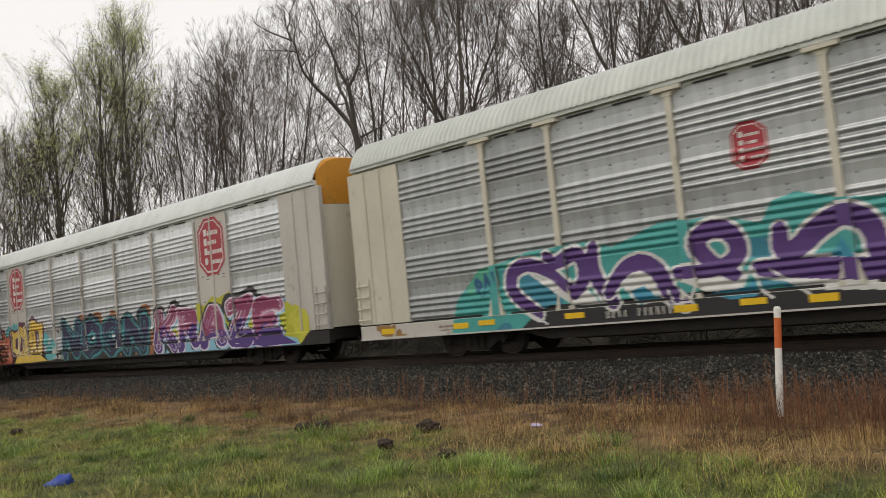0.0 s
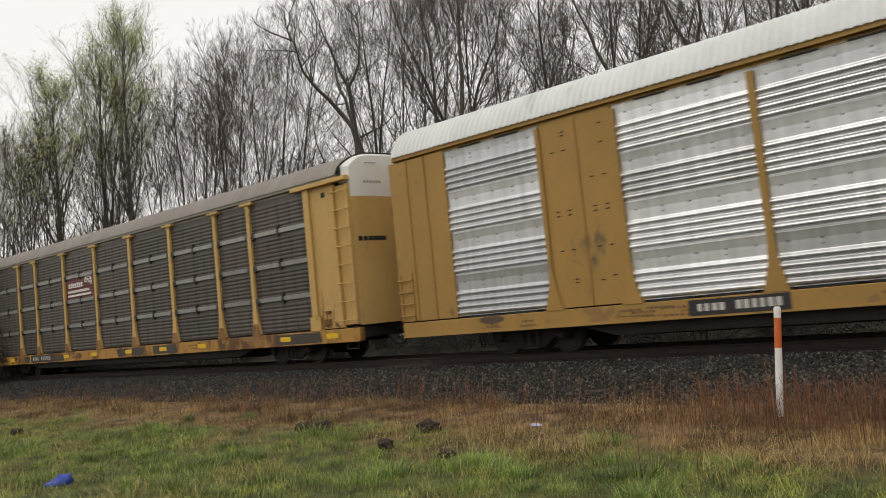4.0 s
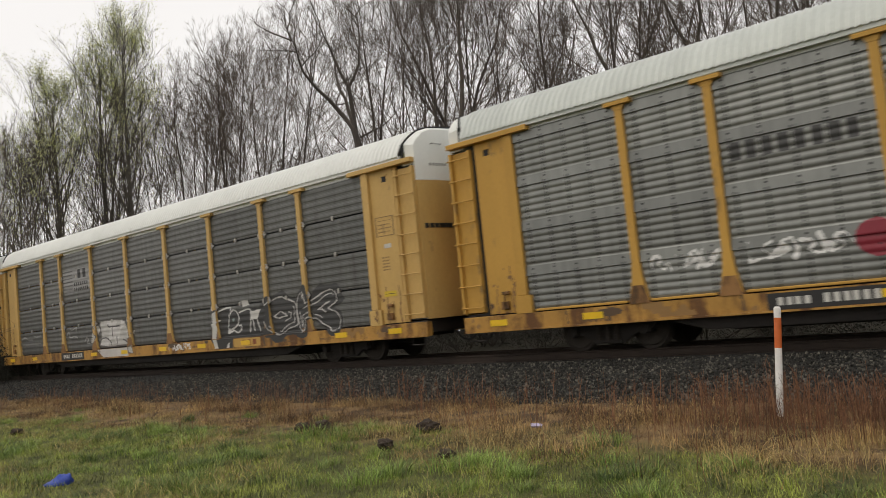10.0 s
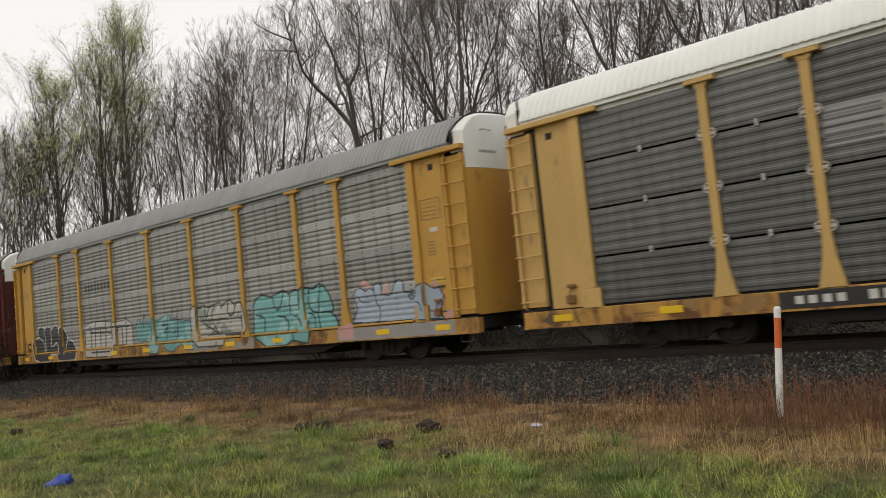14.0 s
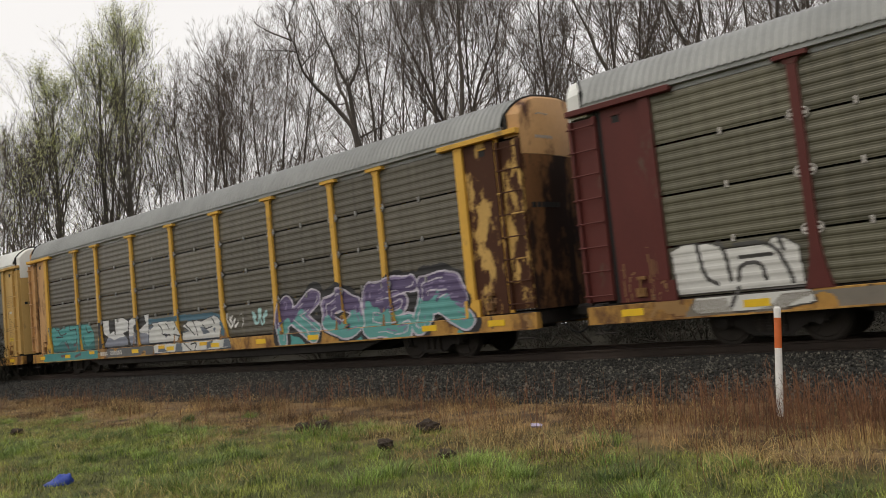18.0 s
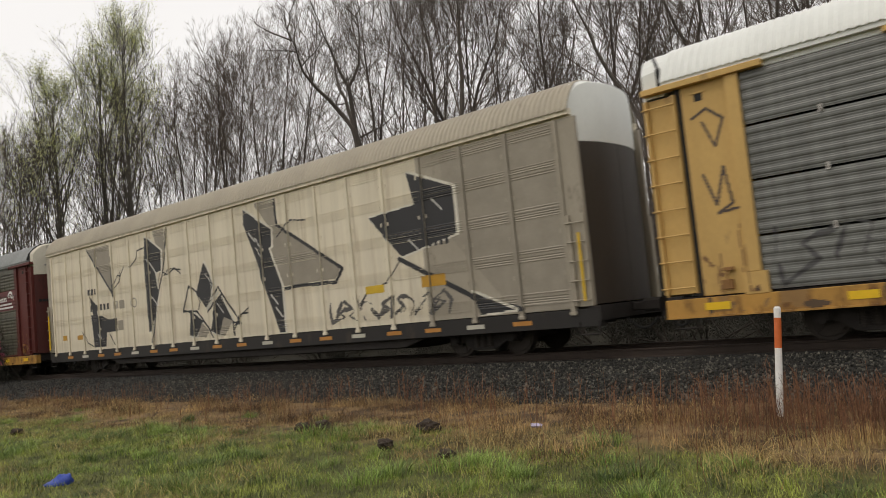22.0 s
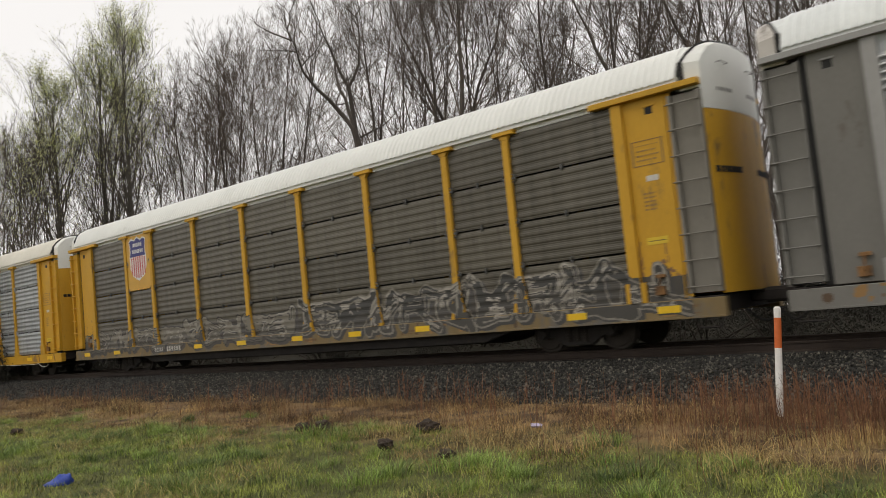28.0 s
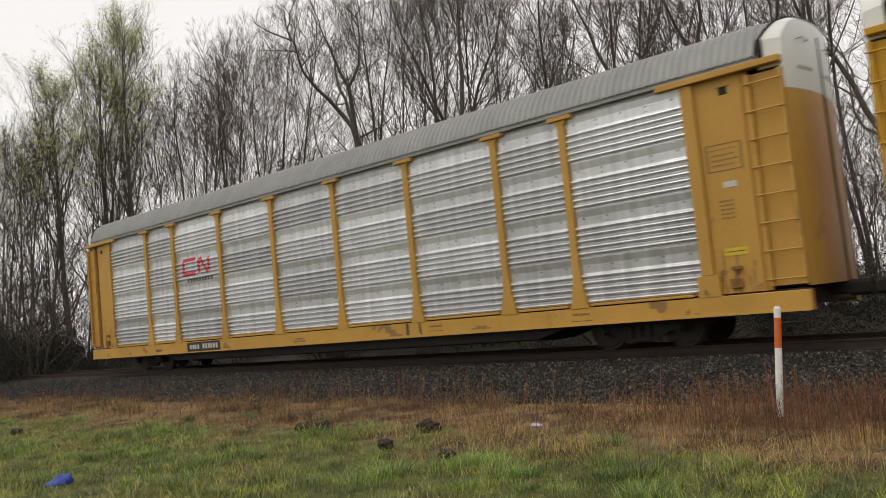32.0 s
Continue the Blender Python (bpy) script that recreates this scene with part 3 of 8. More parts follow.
    for sd in (-1, 1):
        for near in (-1, 1):
            if style == "ladder":
                a, b = sorted((sd * 11.72, sd * 11.96))
                y0, y1 = sorted((near * 1.40, near * FACE))
                g = Shape().box(a, b, y0, y1, 1.3, 4.95, 0.01)
                g.box(a - 0.1, b + 0.1, y0, y1, 0.90, 1.3)
                part("end_post", g, post, car)
                a, b = sorted((sd * 11.95, sd * 12.86))
                sheet(car, a, b, sheet_mat if sd > 0 else left_mat or sheet_mat, 1.475, near=near)
                a, b = sorted((sd * 12.84, sd * 12.98))
                y0, y1 = sorted((near * 1.40, near * 1.45))
                if near < 0:
                    q = sd * 12.52
                    part("hand_hole", Shape().box(q - 0.08, q + 0.08, -1.479, -1.46, 4.62, 4.76), RUBBER_AND_GAP, car)
                    part("hand_bar", Shape().box(q - 0.12, q + 0.12, -1.50, -1.46, 4.77, 4.80), post, car)
                # At left ends the hinge gap's shade is put in as a black strip.
                part("corner_strip", Shape().box(a, b, y0, y1, 0.93, 4.95, 0.01), RUBBER_AND_GAP if sd < 0 else post, car)
                ladder(car, sd, ladder_mat if sd > 0 else left_mat or ends, near)
                a, b = sorted((sd * 11.25, sd * 13.62))
                y0, y1 = sorted((near * 1.42, near * 1.62))
                part("header_beam", Shape().box(a, b, y0, y1, 4.95, 5.07, 0.01), post, car)
            else:
                a, b = sorted((sd * 11.78, sd * 13.66))
                sheet(car, a, b, sheet_mat, 1.53, near=near, ribs=(sd * 12.45, sd * 13.05))
                ladder(car, sd, ladder_mat, near, 0.95, 2.15, 4, 13.2, 13.6)
        bowed, arch = ((13.84, 0.20), (13.80, 0.50)) if style == "ladder" else ((13.84, 0.34), None)
        for half in (-1, 1):
            link("end_door", door_mesh(door or ends, sd, half, *bowed), car)
        link("end_cap", end_cap_mesh(cap, sd, 13.2 if style == "ladder" else 13.4, bowed[0] + 0.004, bowed[1], flat, roof if style == "ladder" else None, arch), car)
        if style == "ladder":
            if rod:
                part("lock_rod", Shape().rod((sd * 13.835, 0.12, 0.98), (sd * 13.835, 0.05, 5.6), 0.03, 6), RUBBER_AND_GAP if cap is WHITE else GRIME, car)
            rim = Shape()
            ys = [-1.44 * math.cos(math.pi * i / 16) for i in range(17)]
            edge = [Vector((sd * (bow(y, *arch) - 0.03), y * 1.01, roof_height(y, flat) + 0.012)) for y in ys]
            for p, q in zip(edge, edge[1:]):
                rim.rod(p, q, 0.028, 5)
            rim.rod(edge[0], edge[0] + Vector((0, 0, -0.42)), 0.05, 5)
            part("roof_edge_strip", rim, RUBBER_AND_GAP, car, "black edge strip of the roof")
            for y in (-0.72, 0.62):
                xe = bow(y, *bowed)
                if not rod:
                    slot = Shape()
                    for q in range(6):
                        ya = math.copysign(0.42 + 0.15 * q, y)
                        xs = bow(ya + math.copysign(0.075, y), *bowed)
                        slot.box(*sorted((sd * (xs - 0.10), sd * (xs + 0.012))), *sorted((ya, ya + math.copysign(0.15, y))), 3.25, 3.37)
                    part("slot", slot, RUBBER_AND_GAP, car)
                gi = Shape().line([Vector((sd * q, yy, 5.42)) for q, yy in ((xe - 0.05, y - 0.22), (xe + 0.06, y - 0.22), (xe + 0.06, y + 0.10), (xe - 0.05, y + 0.10))], 0.014, 5)
                part("grab_iron", gi, GREY, car)
                mk = Shape()
                for i in range(6):
                    q = y - 0.30 + i * 0.1
                    xe = bow(q + 0.035, *bowed)
                    mk.box(*sorted((sd * (xe - 0.03), sd * (xe + 0.012))), q, q + 0.07, 4.86, 4.93)
                tagged(part("stencil_mark", mk, GREY, car), kind="stuff")
    if tape:
        for u in (-12.6, -10.1, -4.4, -1.9, 0.9, 3.4, 5.9, 10.4, 12.5):
            part("reflector", Shape().box(u - 0.24, u + 0.24, -1.556, -1.54, 0.66, 0.80), REFLECT, car)
    running_gear(car)
    return car


# ---- painted marks: cells of paint that lie on the side's relief ----
def rounded(pts):
    """A softer line through the points' neighbourhood (two corner-cutting passes)."""
    for _ in range(2):
        out = [pts[0]]
        for (ax, az), (bx, bz) in zip(pts, pts[1:]):
            out += [(0.75 * ax + 0.25 * bx, 0.75 * az + 0.25 * bz), (0.25 * ax + 0.75 * bx, 0.25 * az + 0.75 * bz)]
        pts = out + [pts[-1]]
    return pts


def relief(kind, u, z, posts=True, plain=()):
    """How far out the side stands at (u, z)."""
    if kind == "flat":
        q = (u + 12.94) % M_BAY
        if min(q, M_BAY - q) < 0.0605:
            return 1.552
        return 1.514 if any(0 <= z - r < 0.27 and (z - r) % 0.06 < 0.028 for r in (1.05, 2.02, 2.95, 3.9, 4.72)) else 1.502
    if z < 0.90:
        return 1.545
    if abs(u) > 11.72:
        if kind == "banded":
            return 1.535
        return 1.562 if abs(u) < 11.96 else 1.477 if abs(u) < 12.84 else 1.452 if abs(u) < 12.985 else 1.474
    for i, p in enumerate(POSTS):
        w = 0.11 if z > 1.7 else 0.11 + 0.13 * (1.7 - z) / 0.8
        if posts and abs(u - p) < w:
            return FACE
    if z < Z0:
        return SKIN + 0.01
    for i in plain:
        if EDGES[i] < u < EDGES[i + 1]:
            return 1.505
    if z > Z1:
        return 1.55
    f = (z - Z0) % ROW_H
    prof = PROFILES[kind]
    return SKIN + float(np.interp(f, [a for a, _ in prof], [d for _, d in prof]))


GLYPHS = {"A": "0,0 .35,1 .65,1 1,0|.2,.36 .8,.36", "B": "0,0 0,1 .7,.95 .8,.72 .45,.52 .95,.32 .8,.04 0,0", "C": "1,.8 .55,1 .08,.7 .08,.3 .55,0 1,.2",
          "E": "1,1 0,.95 0,.05 1,0|0,.5 .8,.5", "G": "1,.85 .4,1 0,.65 0,.3 .45,0 .95,.1 .95,.42 .55,.42", "K": "0,0 .02,1|1,1 .1,.48|.35,.55 1,0", "L": "0,1 0,.04 1,.08",
          "M": "0,0 .08,1 .5,.4 .92,1 1,0", "N": "0,0 .06,1|.06,.95 .94,.05|.94,0 1,1", "O": ".5,1 .05,.72 .05,.28 .5,0 .95,.28 .95,.72 .5,1", "R": "0,0 0,1 .75,.96 .85,.66 .05,.48|.4,.5 1,0",
          "S": "1,.85 .45,1 .08,.75 .9,.32 .55,0 0,.15", "T": "0,1 1,.96|.5,.96 .5,0", "Z": "0,.92 1,1 .05,.06 1,.02"}


class Mural:
    """A grid over a car's side in which each cell takes the last colour laid on it."""

    def __init__(self, u0, u1, z0, z1, step=0.022, seed=1):
        self.u0, self.z0, self.step = u0, z0, step
        self.nu, self.nz = int((u1 - u0) / step), int((z1 - z0) / step)
        self.U, self.Z = np.meshgrid(u0 + (np.arange(self.nu) + 0.5) * step, z0 + (np.arange(self.nz) + 0.5) * step)
        self.lab = np.full((self.nz, self.nu), -1)
        self.cols = []
        self.rng = np.random.RandomState(seed)

    def lay(self, mask, col):
        if col not in self.cols:
            self.cols.append(col)
        self.lab[mask] = self.cols.index(col)

    def wob(self, amp, freq=2.2):
        r = self.rng.rand(8) * 6.28
        return amp * (np.sin(self.U * freq + r[0] + 1.7 * np.sin(self.Z * freq * 1.3 + r[1])) + 0.6 * np.sin(self.U * freq * 2.7 + self.Z * freq * 2.1 + r[2])
                      + 0.4 * np.sin(self.U * freq * 5.3 - self.Z * freq * 4.7 + r[3]))

    def rect(self, u, z, w, h, col, slant=0.0):
        x, y = self.U - u - slant * (self.Z - z), self.Z - z
        self.lay((abs(x) < w / 2) & (abs(y) < h / 2), col)

    def oval(self, u, z, a, b, col, rough=0.0):
        d = ((self.U - u) / a) ** 2 + ((self.Z - z) / b) ** 2
        self.lay(d + self.wob(rough) < 1, col)

    def ring(self, u, z, a, w, col, lo=-4, hi=4):
        d, t = np.hypot(self.U - u, self.Z - z), np.arctan2(self.Z - z, self.U - u)
        self.lay((abs(d - a) < w / 2) & (t > lo) & (t < hi), col)

    def poly(self, text, col, u=0.0, z=0.0, k=1.0, grow=0.0):
        pts = [tuple(float(c) for c in p.split(",")) for p in text.split()]
        pts = [(u + a * k, z + b * k) for a, b in pts]
        inside = np.zeros(self.U.shape, bool)
        for i, (ax, az) in enumerate(pts):
            bx, bz = pts[i - 1]
            if abs(bz - az) < 1e-9:
                continue
            cross = ((az > self.Z) != (bz > self.Z)) & (self.U < (bx - ax) * (self.Z - az) / (bz - az) + ax)
            inside ^= cross
        if grow:
            for i in range(len(pts)):
                inside |= self.seg(pts[i - 1], pts[i]) < grow
        self.lay(inside, col)

    def seg(self, a, b):
        ax, az, bx, bz = *a, *b
        dx, dz = bx - ax, bz - az
        t = np.clip(((self.U - ax) * dx + (self.Z - az) * dz) / max(1e-9, dx * dx + dz * dz), 0, 1)
        return np.hypot(self.U - ax - t * dx, self.Z - az - t * dz)

    def stroke(self, text, w, col, u=0.0, z=0.0, k=1.0):
        pts = [tuple(float(c) for c in p.split(",")) for p in text.split()]
        pts = [(u + a * k, z + b * k) for a, b in pts]
        for a, b in zip(pts, pts[1:]):
            self.lay(self.seg(a, b) < w / 2, col)

    def forms(self, text, col, line=None, edge=0.04):
        """Flat paint forms parted by bars, each with an outline."""
        for st in text.split("|") if line else ():
            self.poly(st, line, grow=edge)
        for st in text.split("|"):
            self.poly(st, col)

    def lines(self, text, w, col):
        for st in text.split("|"):
            pts = rounded([tuple(float(c) for c in p.split(",")) for p in st.split()]) if st.count(" ") > 1 else [tuple(float(c) for c in p.split(",")) for p in st.split()]
            for a, b in zip(pts, pts[1:]):
                self.lay(self.seg(a, b) < w / 2, col)

    def fat(self, lines, w, fill, line, edge=0.07, low=None, cut=1.3):
        """Thick rounded paint strokes with an outline; lines: strokes parted by bars."""
        dist = np.full(self.U.shape, 9.0)
        for st in lines.split("|"):
            pts = rounded([tuple(float(c) for c in p.split(",")) for p in st.split()])
            for i, (a, b) in enumerate(zip(pts, pts[1:])):
                dist = np.minimum(dist, self.seg(a, b) / (0.75 + 0.4 * math.sin(math.pi * i / len(pts))))
        self.lay(dist < w / 2 + edge, line)
        self.lay(dist < w / 2, fill)
        if low:
            self.lay((dist < w / 2) & (self.Z < cut + self.wob(0.06)), low)

    def word(self, count, u0, u1, z0, z1, thick, fill, line, low=None, edge=0.05, back=None, back_grow=0.25, lean=0.0, gloss=None, style=None):
        """A run of interlocked spray-paint forms: bulging loops, spikes and bars that spell nothing."""
        n = len(count.split())
        cell = (u1 - u0) / n
        rg = self.rng
        dist = np.full(self.U.shape, 9.0)
        inner = np.full(self.U.shape, 9.0)
        h = z1 - z0 - thick
        style = style or ("scrawl" if thick < 0.1 else "wild")
        for i in range(n):
            ux = u0 + (i + 0.5) * cell
            if style == "bubble":
                a, b = cell * 0.52, (z1 - z0) / 2
                d = (np.hypot((self.U - ux) / a, (self.Z - (z0 + z1) / 2) / b) - 1) * min(a, b) + thick / 2
                dist = np.minimum(dist, np.maximum(d, 0))
                inner = np.minimum(inner, self.seg((ux - cell * 0.05, z0 + 0.35 * (z1 - z0)), (ux + cell * 0.1, z0 + 0.6 * (z1 - z0))))
                continue
            r = rg.rand(16)
            k = 0.5 + thick / (2 * cell) if style == "wild" else 0.5
            pts = [(r[0] * 0.3, 0), (-0.12 + r[1] * 0.3, 0.35 + 0.3 * r[2]), (0.1 + 0.4 * r[3], 1), (0.6 + 0.5 * r[4], 0.55 + 0.35 * r[5]), (0.25 + 0.4 * r[6], 0.3 + 0.25 * r[7]),
                   (0.8 + 0.45 * r[8], -0.02 + 0.2 * r[9])]
            spike = [(0.45 + 0.3 * r[10], 0.75), (0.8 + 0.5 * r[11], 1.02 + 0.2 * r[12])]
            bar = [(0.1 + 0.2 * r[13], 0.1 + 0.3 * r[14]), (0.75 + 0.3 * r[15], 0.35 + 0.3 * r[12])]
            sets = (rounded(pts), spike) if r[14] < 0.5 else (rounded(pts), bar)
            if style == "scrawl":
                fa, fb = r[10] < 0.55, r[11] < 0.5
                tail = [(0.9 - 0.5 * r[12], 0.2 + 0.6 * r[13]), (1.05, 0.5 * r[15])]
                pts = [((1 - a if fa else a), (1 - b if fb else b)) for a, b in pts + tail]
                sets = (pts if r[14] < 0.5 else rounded(pts),)
            for st in sets:
                q = [(u0 + i * cell + thick * 0.4 + a * (cell - thick * 0.5) + lean * b * h, z0 + thick / 2 + b * h) for a, b in st]
                for j, (a, b) in enumerate(zip(q, q[1:])):
                    taper = 1.0 if style == "scrawl" else 0.72 + 0.45 * math.sin(math.pi * (j + 0.5) / len(q))
                    dist = np.minimum(dist, self.seg(a, b) / taper)
            if style == "wild":
                q = [(u0 + i * cell + a * cell, z0 + thick / 2 + b * h) for a, b in ((r[1], r[2]), (r[3], r[5]), (r[4], r[9]))]
                for a, b in zip(q, q[1:]):
                    inner = np.minimum(inner, self.seg(a, b))
        dist = dist + self.wob(0.02, 3.0)
        if back:
            self.lay(dist + self.wob(0.06, 1.5) < thick / 2 + back_grow, back)
        if style != "scrawl":
            self.lay(dist < thick / 2 + edge, line)
        self.lay(dist < thick / 2, fill)
        if low:
            cut = z0 + 0.48 * (z1 - z0) + self.wob(0.07, 2.5)
            self.lay((dist < thick / 2) & (self.Z < cut), low)
        if style != "scrawl":
            self.lay((inner < 0.022) & (dist < thick / 2), line)
        if gloss:
            self.lay((dist < thick / 2 - 0.02) & (dist > thick / 2 - 0.06) & (self.Z > z0 + 0.45 * (z1 - z0)) & (self.wob(1, 1.5) > 0), gloss)

    def piece(self, n, u0, u1, z0, z1, fill, line, low=None, back=None, gloss=None, shade=None, thick=0.0, edge=0.055, lean=0.0, arc=0.0, back_grow=0.2, text=""):
        """A run of n interlocked blocky spray forms (stems, bars and hooks that spell nothing), with outline, drop shade and gleams."""
        rg = self.rng
        cell = (u1 - u0) / n
        t = thick or 0.31 * cell
        h = z1 - z0
        dist = np.full(self.U.shape, 9.0)
        wu, wz = self.wob(0.035 * cell, 2.6 / cell), self.wob(0.03 * h, 2.2 / h)
        keep = self.U, self.Z
        self.U, self.Z = self.U + wu, self.Z + wz
        for i in range(n):
            r = rg.rand(14)
            base = z0 + t / 2 + arc * math.sin(math.pi * (i + 0.5) / n) * 0.3
            top = z1 - t / 2 - h * 0.16 * r[0] + arc * math.sin(math.pi * (i + 0.5) / n)
            xa, xb = u0 + (i + 0.24) * cell, u0 + (i + 0.80) * cell
            mid = base + (top - base) * (0.38 + 0.25 * r[1])

            def at(x, z):
                return (x + lean * (z - base), z)
            forms = [[at(xa - 0.1 * cell * r[2], base), at(xa + 0.08 * cell * r[3], top)]]
            k = int(r[4] * 5)
            if k == 0:
                forms += [[at(xa, top), at(xb, top - 0.1 * h * r[5]), at(xb - 0.05 * cell, mid), at(xa, mid - 0.05 * h)], [at(xa + 0.3 * cell, mid), at(xb + 0.1 * cell, base)]]
            elif k == 1:
                forms += [[at(xb, base + 0.05 * h), at(xb + 0.1 * cell * r[5], top)], [at(xa, mid), at(xb, mid + 0.15 * h * (r[6] - 0.5))]]
            elif k == 2:
                forms += [[at(xa, top), at(xb + 0.1 * cell, top - 0.03 * h)], [at(xa, base), at(xb + 0.12 * cell, base + 0.06 * h)], [at(xa, mid), at(xb, mid)]]
            elif k == 3:
                forms += [[at(xa, top), at(xb, mid + 0.1 * h), at(xb, base + 0.1 * h), at(xa, base)]]
            else:
                forms += [[at(xa, top), at((xa + xb) / 2, mid - 0.1 * h), at(xb, top), at(xb + 0.06 * cell, base)]]
            mx, mz = u0 + (i + 0.5) * cell, (base + top) / 2
            fx, fz = (-1 if r[11] < 0.6 else 1), (-1 if r[12] < 0.55 else 1)
            forms = [[(mx + fx * (x - mx), mz + fz * (z - mz)) for x, z in st] for st in forms]
            forms.append([(mx + (r[13] - 0.5) * cell, mz - 0.2 * h), (mx + (0.5 + 0.4 * r[5]) * cell, mz + (r[6] - 0.5) * h)])
            forms.append([(mx - 0.3 * cell, top - 0.1 * h), (mx - (0.4 + 0.35 * r[8]) * cell, top + 0.14 * h * r[9])])
            if text:
                xa, xb = u0 + i * cell + t / 2, u0 + (i + 1) * cell - t / 2
                forms = [[at(xa + float(p.split(",")[0]) * (xb - xa), base + float(p.split(",")[1]) * (top - base)) for p in st.split()] for st in GLYPHS[text[i]].split("|")]
                r = 0.45 + 0.3 * r
            for st in forms:
                for j, (a, b) in enumerate(zip(st, st[1:])):
                    dist = np.minimum(dist, self.seg(a, b) / (0.7 + 0.5 * r[7 + j % 4]))
        self.U, self.Z = keep
        body = dist < t / 2
        rim = dist < t / 2 + edge
        if back:
            self.lay(dist + self.wob(0.08, 1.5) < t / 2 + back_grow, back)
        k = max(1, int(0.07 / self.step))
        drop = np.zeros_like(rim)
        drop[:-k, k:] = rim[k:, :-k]
        self.lay(drop | np.roll(drop, 1, 1), shade or line)
        self.lay(rim, line)
        self.lay(body, fill)
        if low:
            self.lay(body & (self.Z < z0 + 0.46 * h + self.wob(0.10 * h, 2.5)), low)
        self.lay(body & (abs(dist - 0.24 * t) < 0.016) & (self.wob(1, 1.7) > 0.25), line)
        if gloss:
            self.lay(body & (dist > 0.36 * t) & (self.Z > z0 + 0.35 * h) & (self.wob(1, 2.3) > 0.1), gloss)
            self.lay(body & (abs(dist - 0.1 * t) < 0.02) & (self.wob(1, 3.3) > 0.7), gloss)

    def bars(self, u, z, w, h, n, col, fill=0.62):
        for i in range(n):
            self.rect(u - w / 2 + (i + 0.5) * w / n, z, w / n * fill, h, col)

    def put(self, car, name, kind, label="", plain=(), posts=True, lift=0.005):
        s = self.step
        zs = [self.z0 + j * s for j in range(self.nz + 1)]
        bays = [-12.94 + i * M_BAY for i in range(20)]
        edges = sorted({e for p in POSTS for e in (p - 0.11, p + 0.11)} | {sg * e for sg in (-1, 1) for e in (11.72, 11.96, 12.84, 12.985)} if kind != "flat" else {e for p in bays for e in (p - 0.06, p + 0.06)})
        for ci, col in enumerate(self.cols):
            v, f = [], []
            cell = self.lab == ci
            for j in range(self.nz):
                row = np.concatenate(([0], cell[j].astype(int), [0]))
                d = np.diff(row)
                for a, b in zip(np.where(d == 1)[0], np.where(d == -1)[0]):
                    ua, ub = self.u0 + a * s, self.u0 + b * s
                    cuts = [ua] + [e for e in edges if ua + 0.005 < e < ub - 0.005] + [ub]
                    for c0, c1 in zip(cuts, cuts[1:]):
                        m = (c0 + c1) / 2
                        y0 = -relief(kind, m, zs[j] + 1e-4, posts, plain) - lift
                        y1 = -relief(kind, m, zs[j + 1] - 1e-4, posts, plain) - lift
                        o = len(v)
                        v += [(c0, y0, zs[j]), (c1, y0, zs[j]), (c1, y1, zs[j + 1]), (c0, y1, zs[j + 1])]
                        f.append((o, o + 1, o + 2, o + 3))
            if f:
                tagged(link(name, mesh_of(name, v, f, spray(col)), car, None, label), kind="stuff")


def plate_marks(car, u=-6.3, kind="banded", w=2.1, back=(0.02, 0.02, 0.02), ink=(0.55, 0.54, 0.5), z=0.72):
    m = Mural(u - w / 2, u + w / 2, 0.57, 0.89, 0.02)
    if back:
        m.rect(u, z, w, 0.30, back)
    m.bars(u - w * 0.27, z, w * 0.30, 0.15, 4, ink)
    m.bars(u + w * 0.20, z, w * 0.46, 0.16, 6, ink)
    m.put(car, "number_board", kind, "dark number board with pale lettering")


def corner_wear(car, seed, dark=(0.075, 0.042, 0.022), mid=(0.22, 0.115, 0.045), stains=True):
    """Rust and grease round the end sheets' feet, with the door latches there."""
    for sd in (-1, 1):
        m = Mural(*sorted((sd * 11.75, sd * 12.84)), 0.94, 2.3, 0.028, seed + sd)
        w = m.wob(0.5, 4.0) + m.wob(0.3, 11.0)
        m.lay(w > 0.55 + 0.75 * (m.Z - 0.95), mid)
        m.lay(w > 0.80 + 1.1 * (m.Z - 0.95), dark)
        for _ in range(5):
            u = m.rng.uniform(11.9, 12.75) * sd
            m.lay((abs(m.U - u - 0.02 * np.sin(m.Z * 9)) < 0.012) & (m.Z < m.rng.uniform(1.2, 2.2)), mid)
        if stains:
            m.put(car, "rust_stain", "ribbed", lift=0.004)
        b = Shape().box(sd * 12.36 - 0.10, sd * 12.36 + 0.10, -1.56, -1.49, 1.02, 1.20, 0.012)
        b.rod((sd * 12.36, -1.575, 1.10), (sd * 12.36 + 0.04, -1.575, 1.38), 0.018, 6).box(sd * 12.36 - 0.05, sd * 12.36 + 0.13, -1.57, -1.49, 1.36, 1.43, 0.01)
        part("door_latch", b, FOOT, car, "rusty door latch")


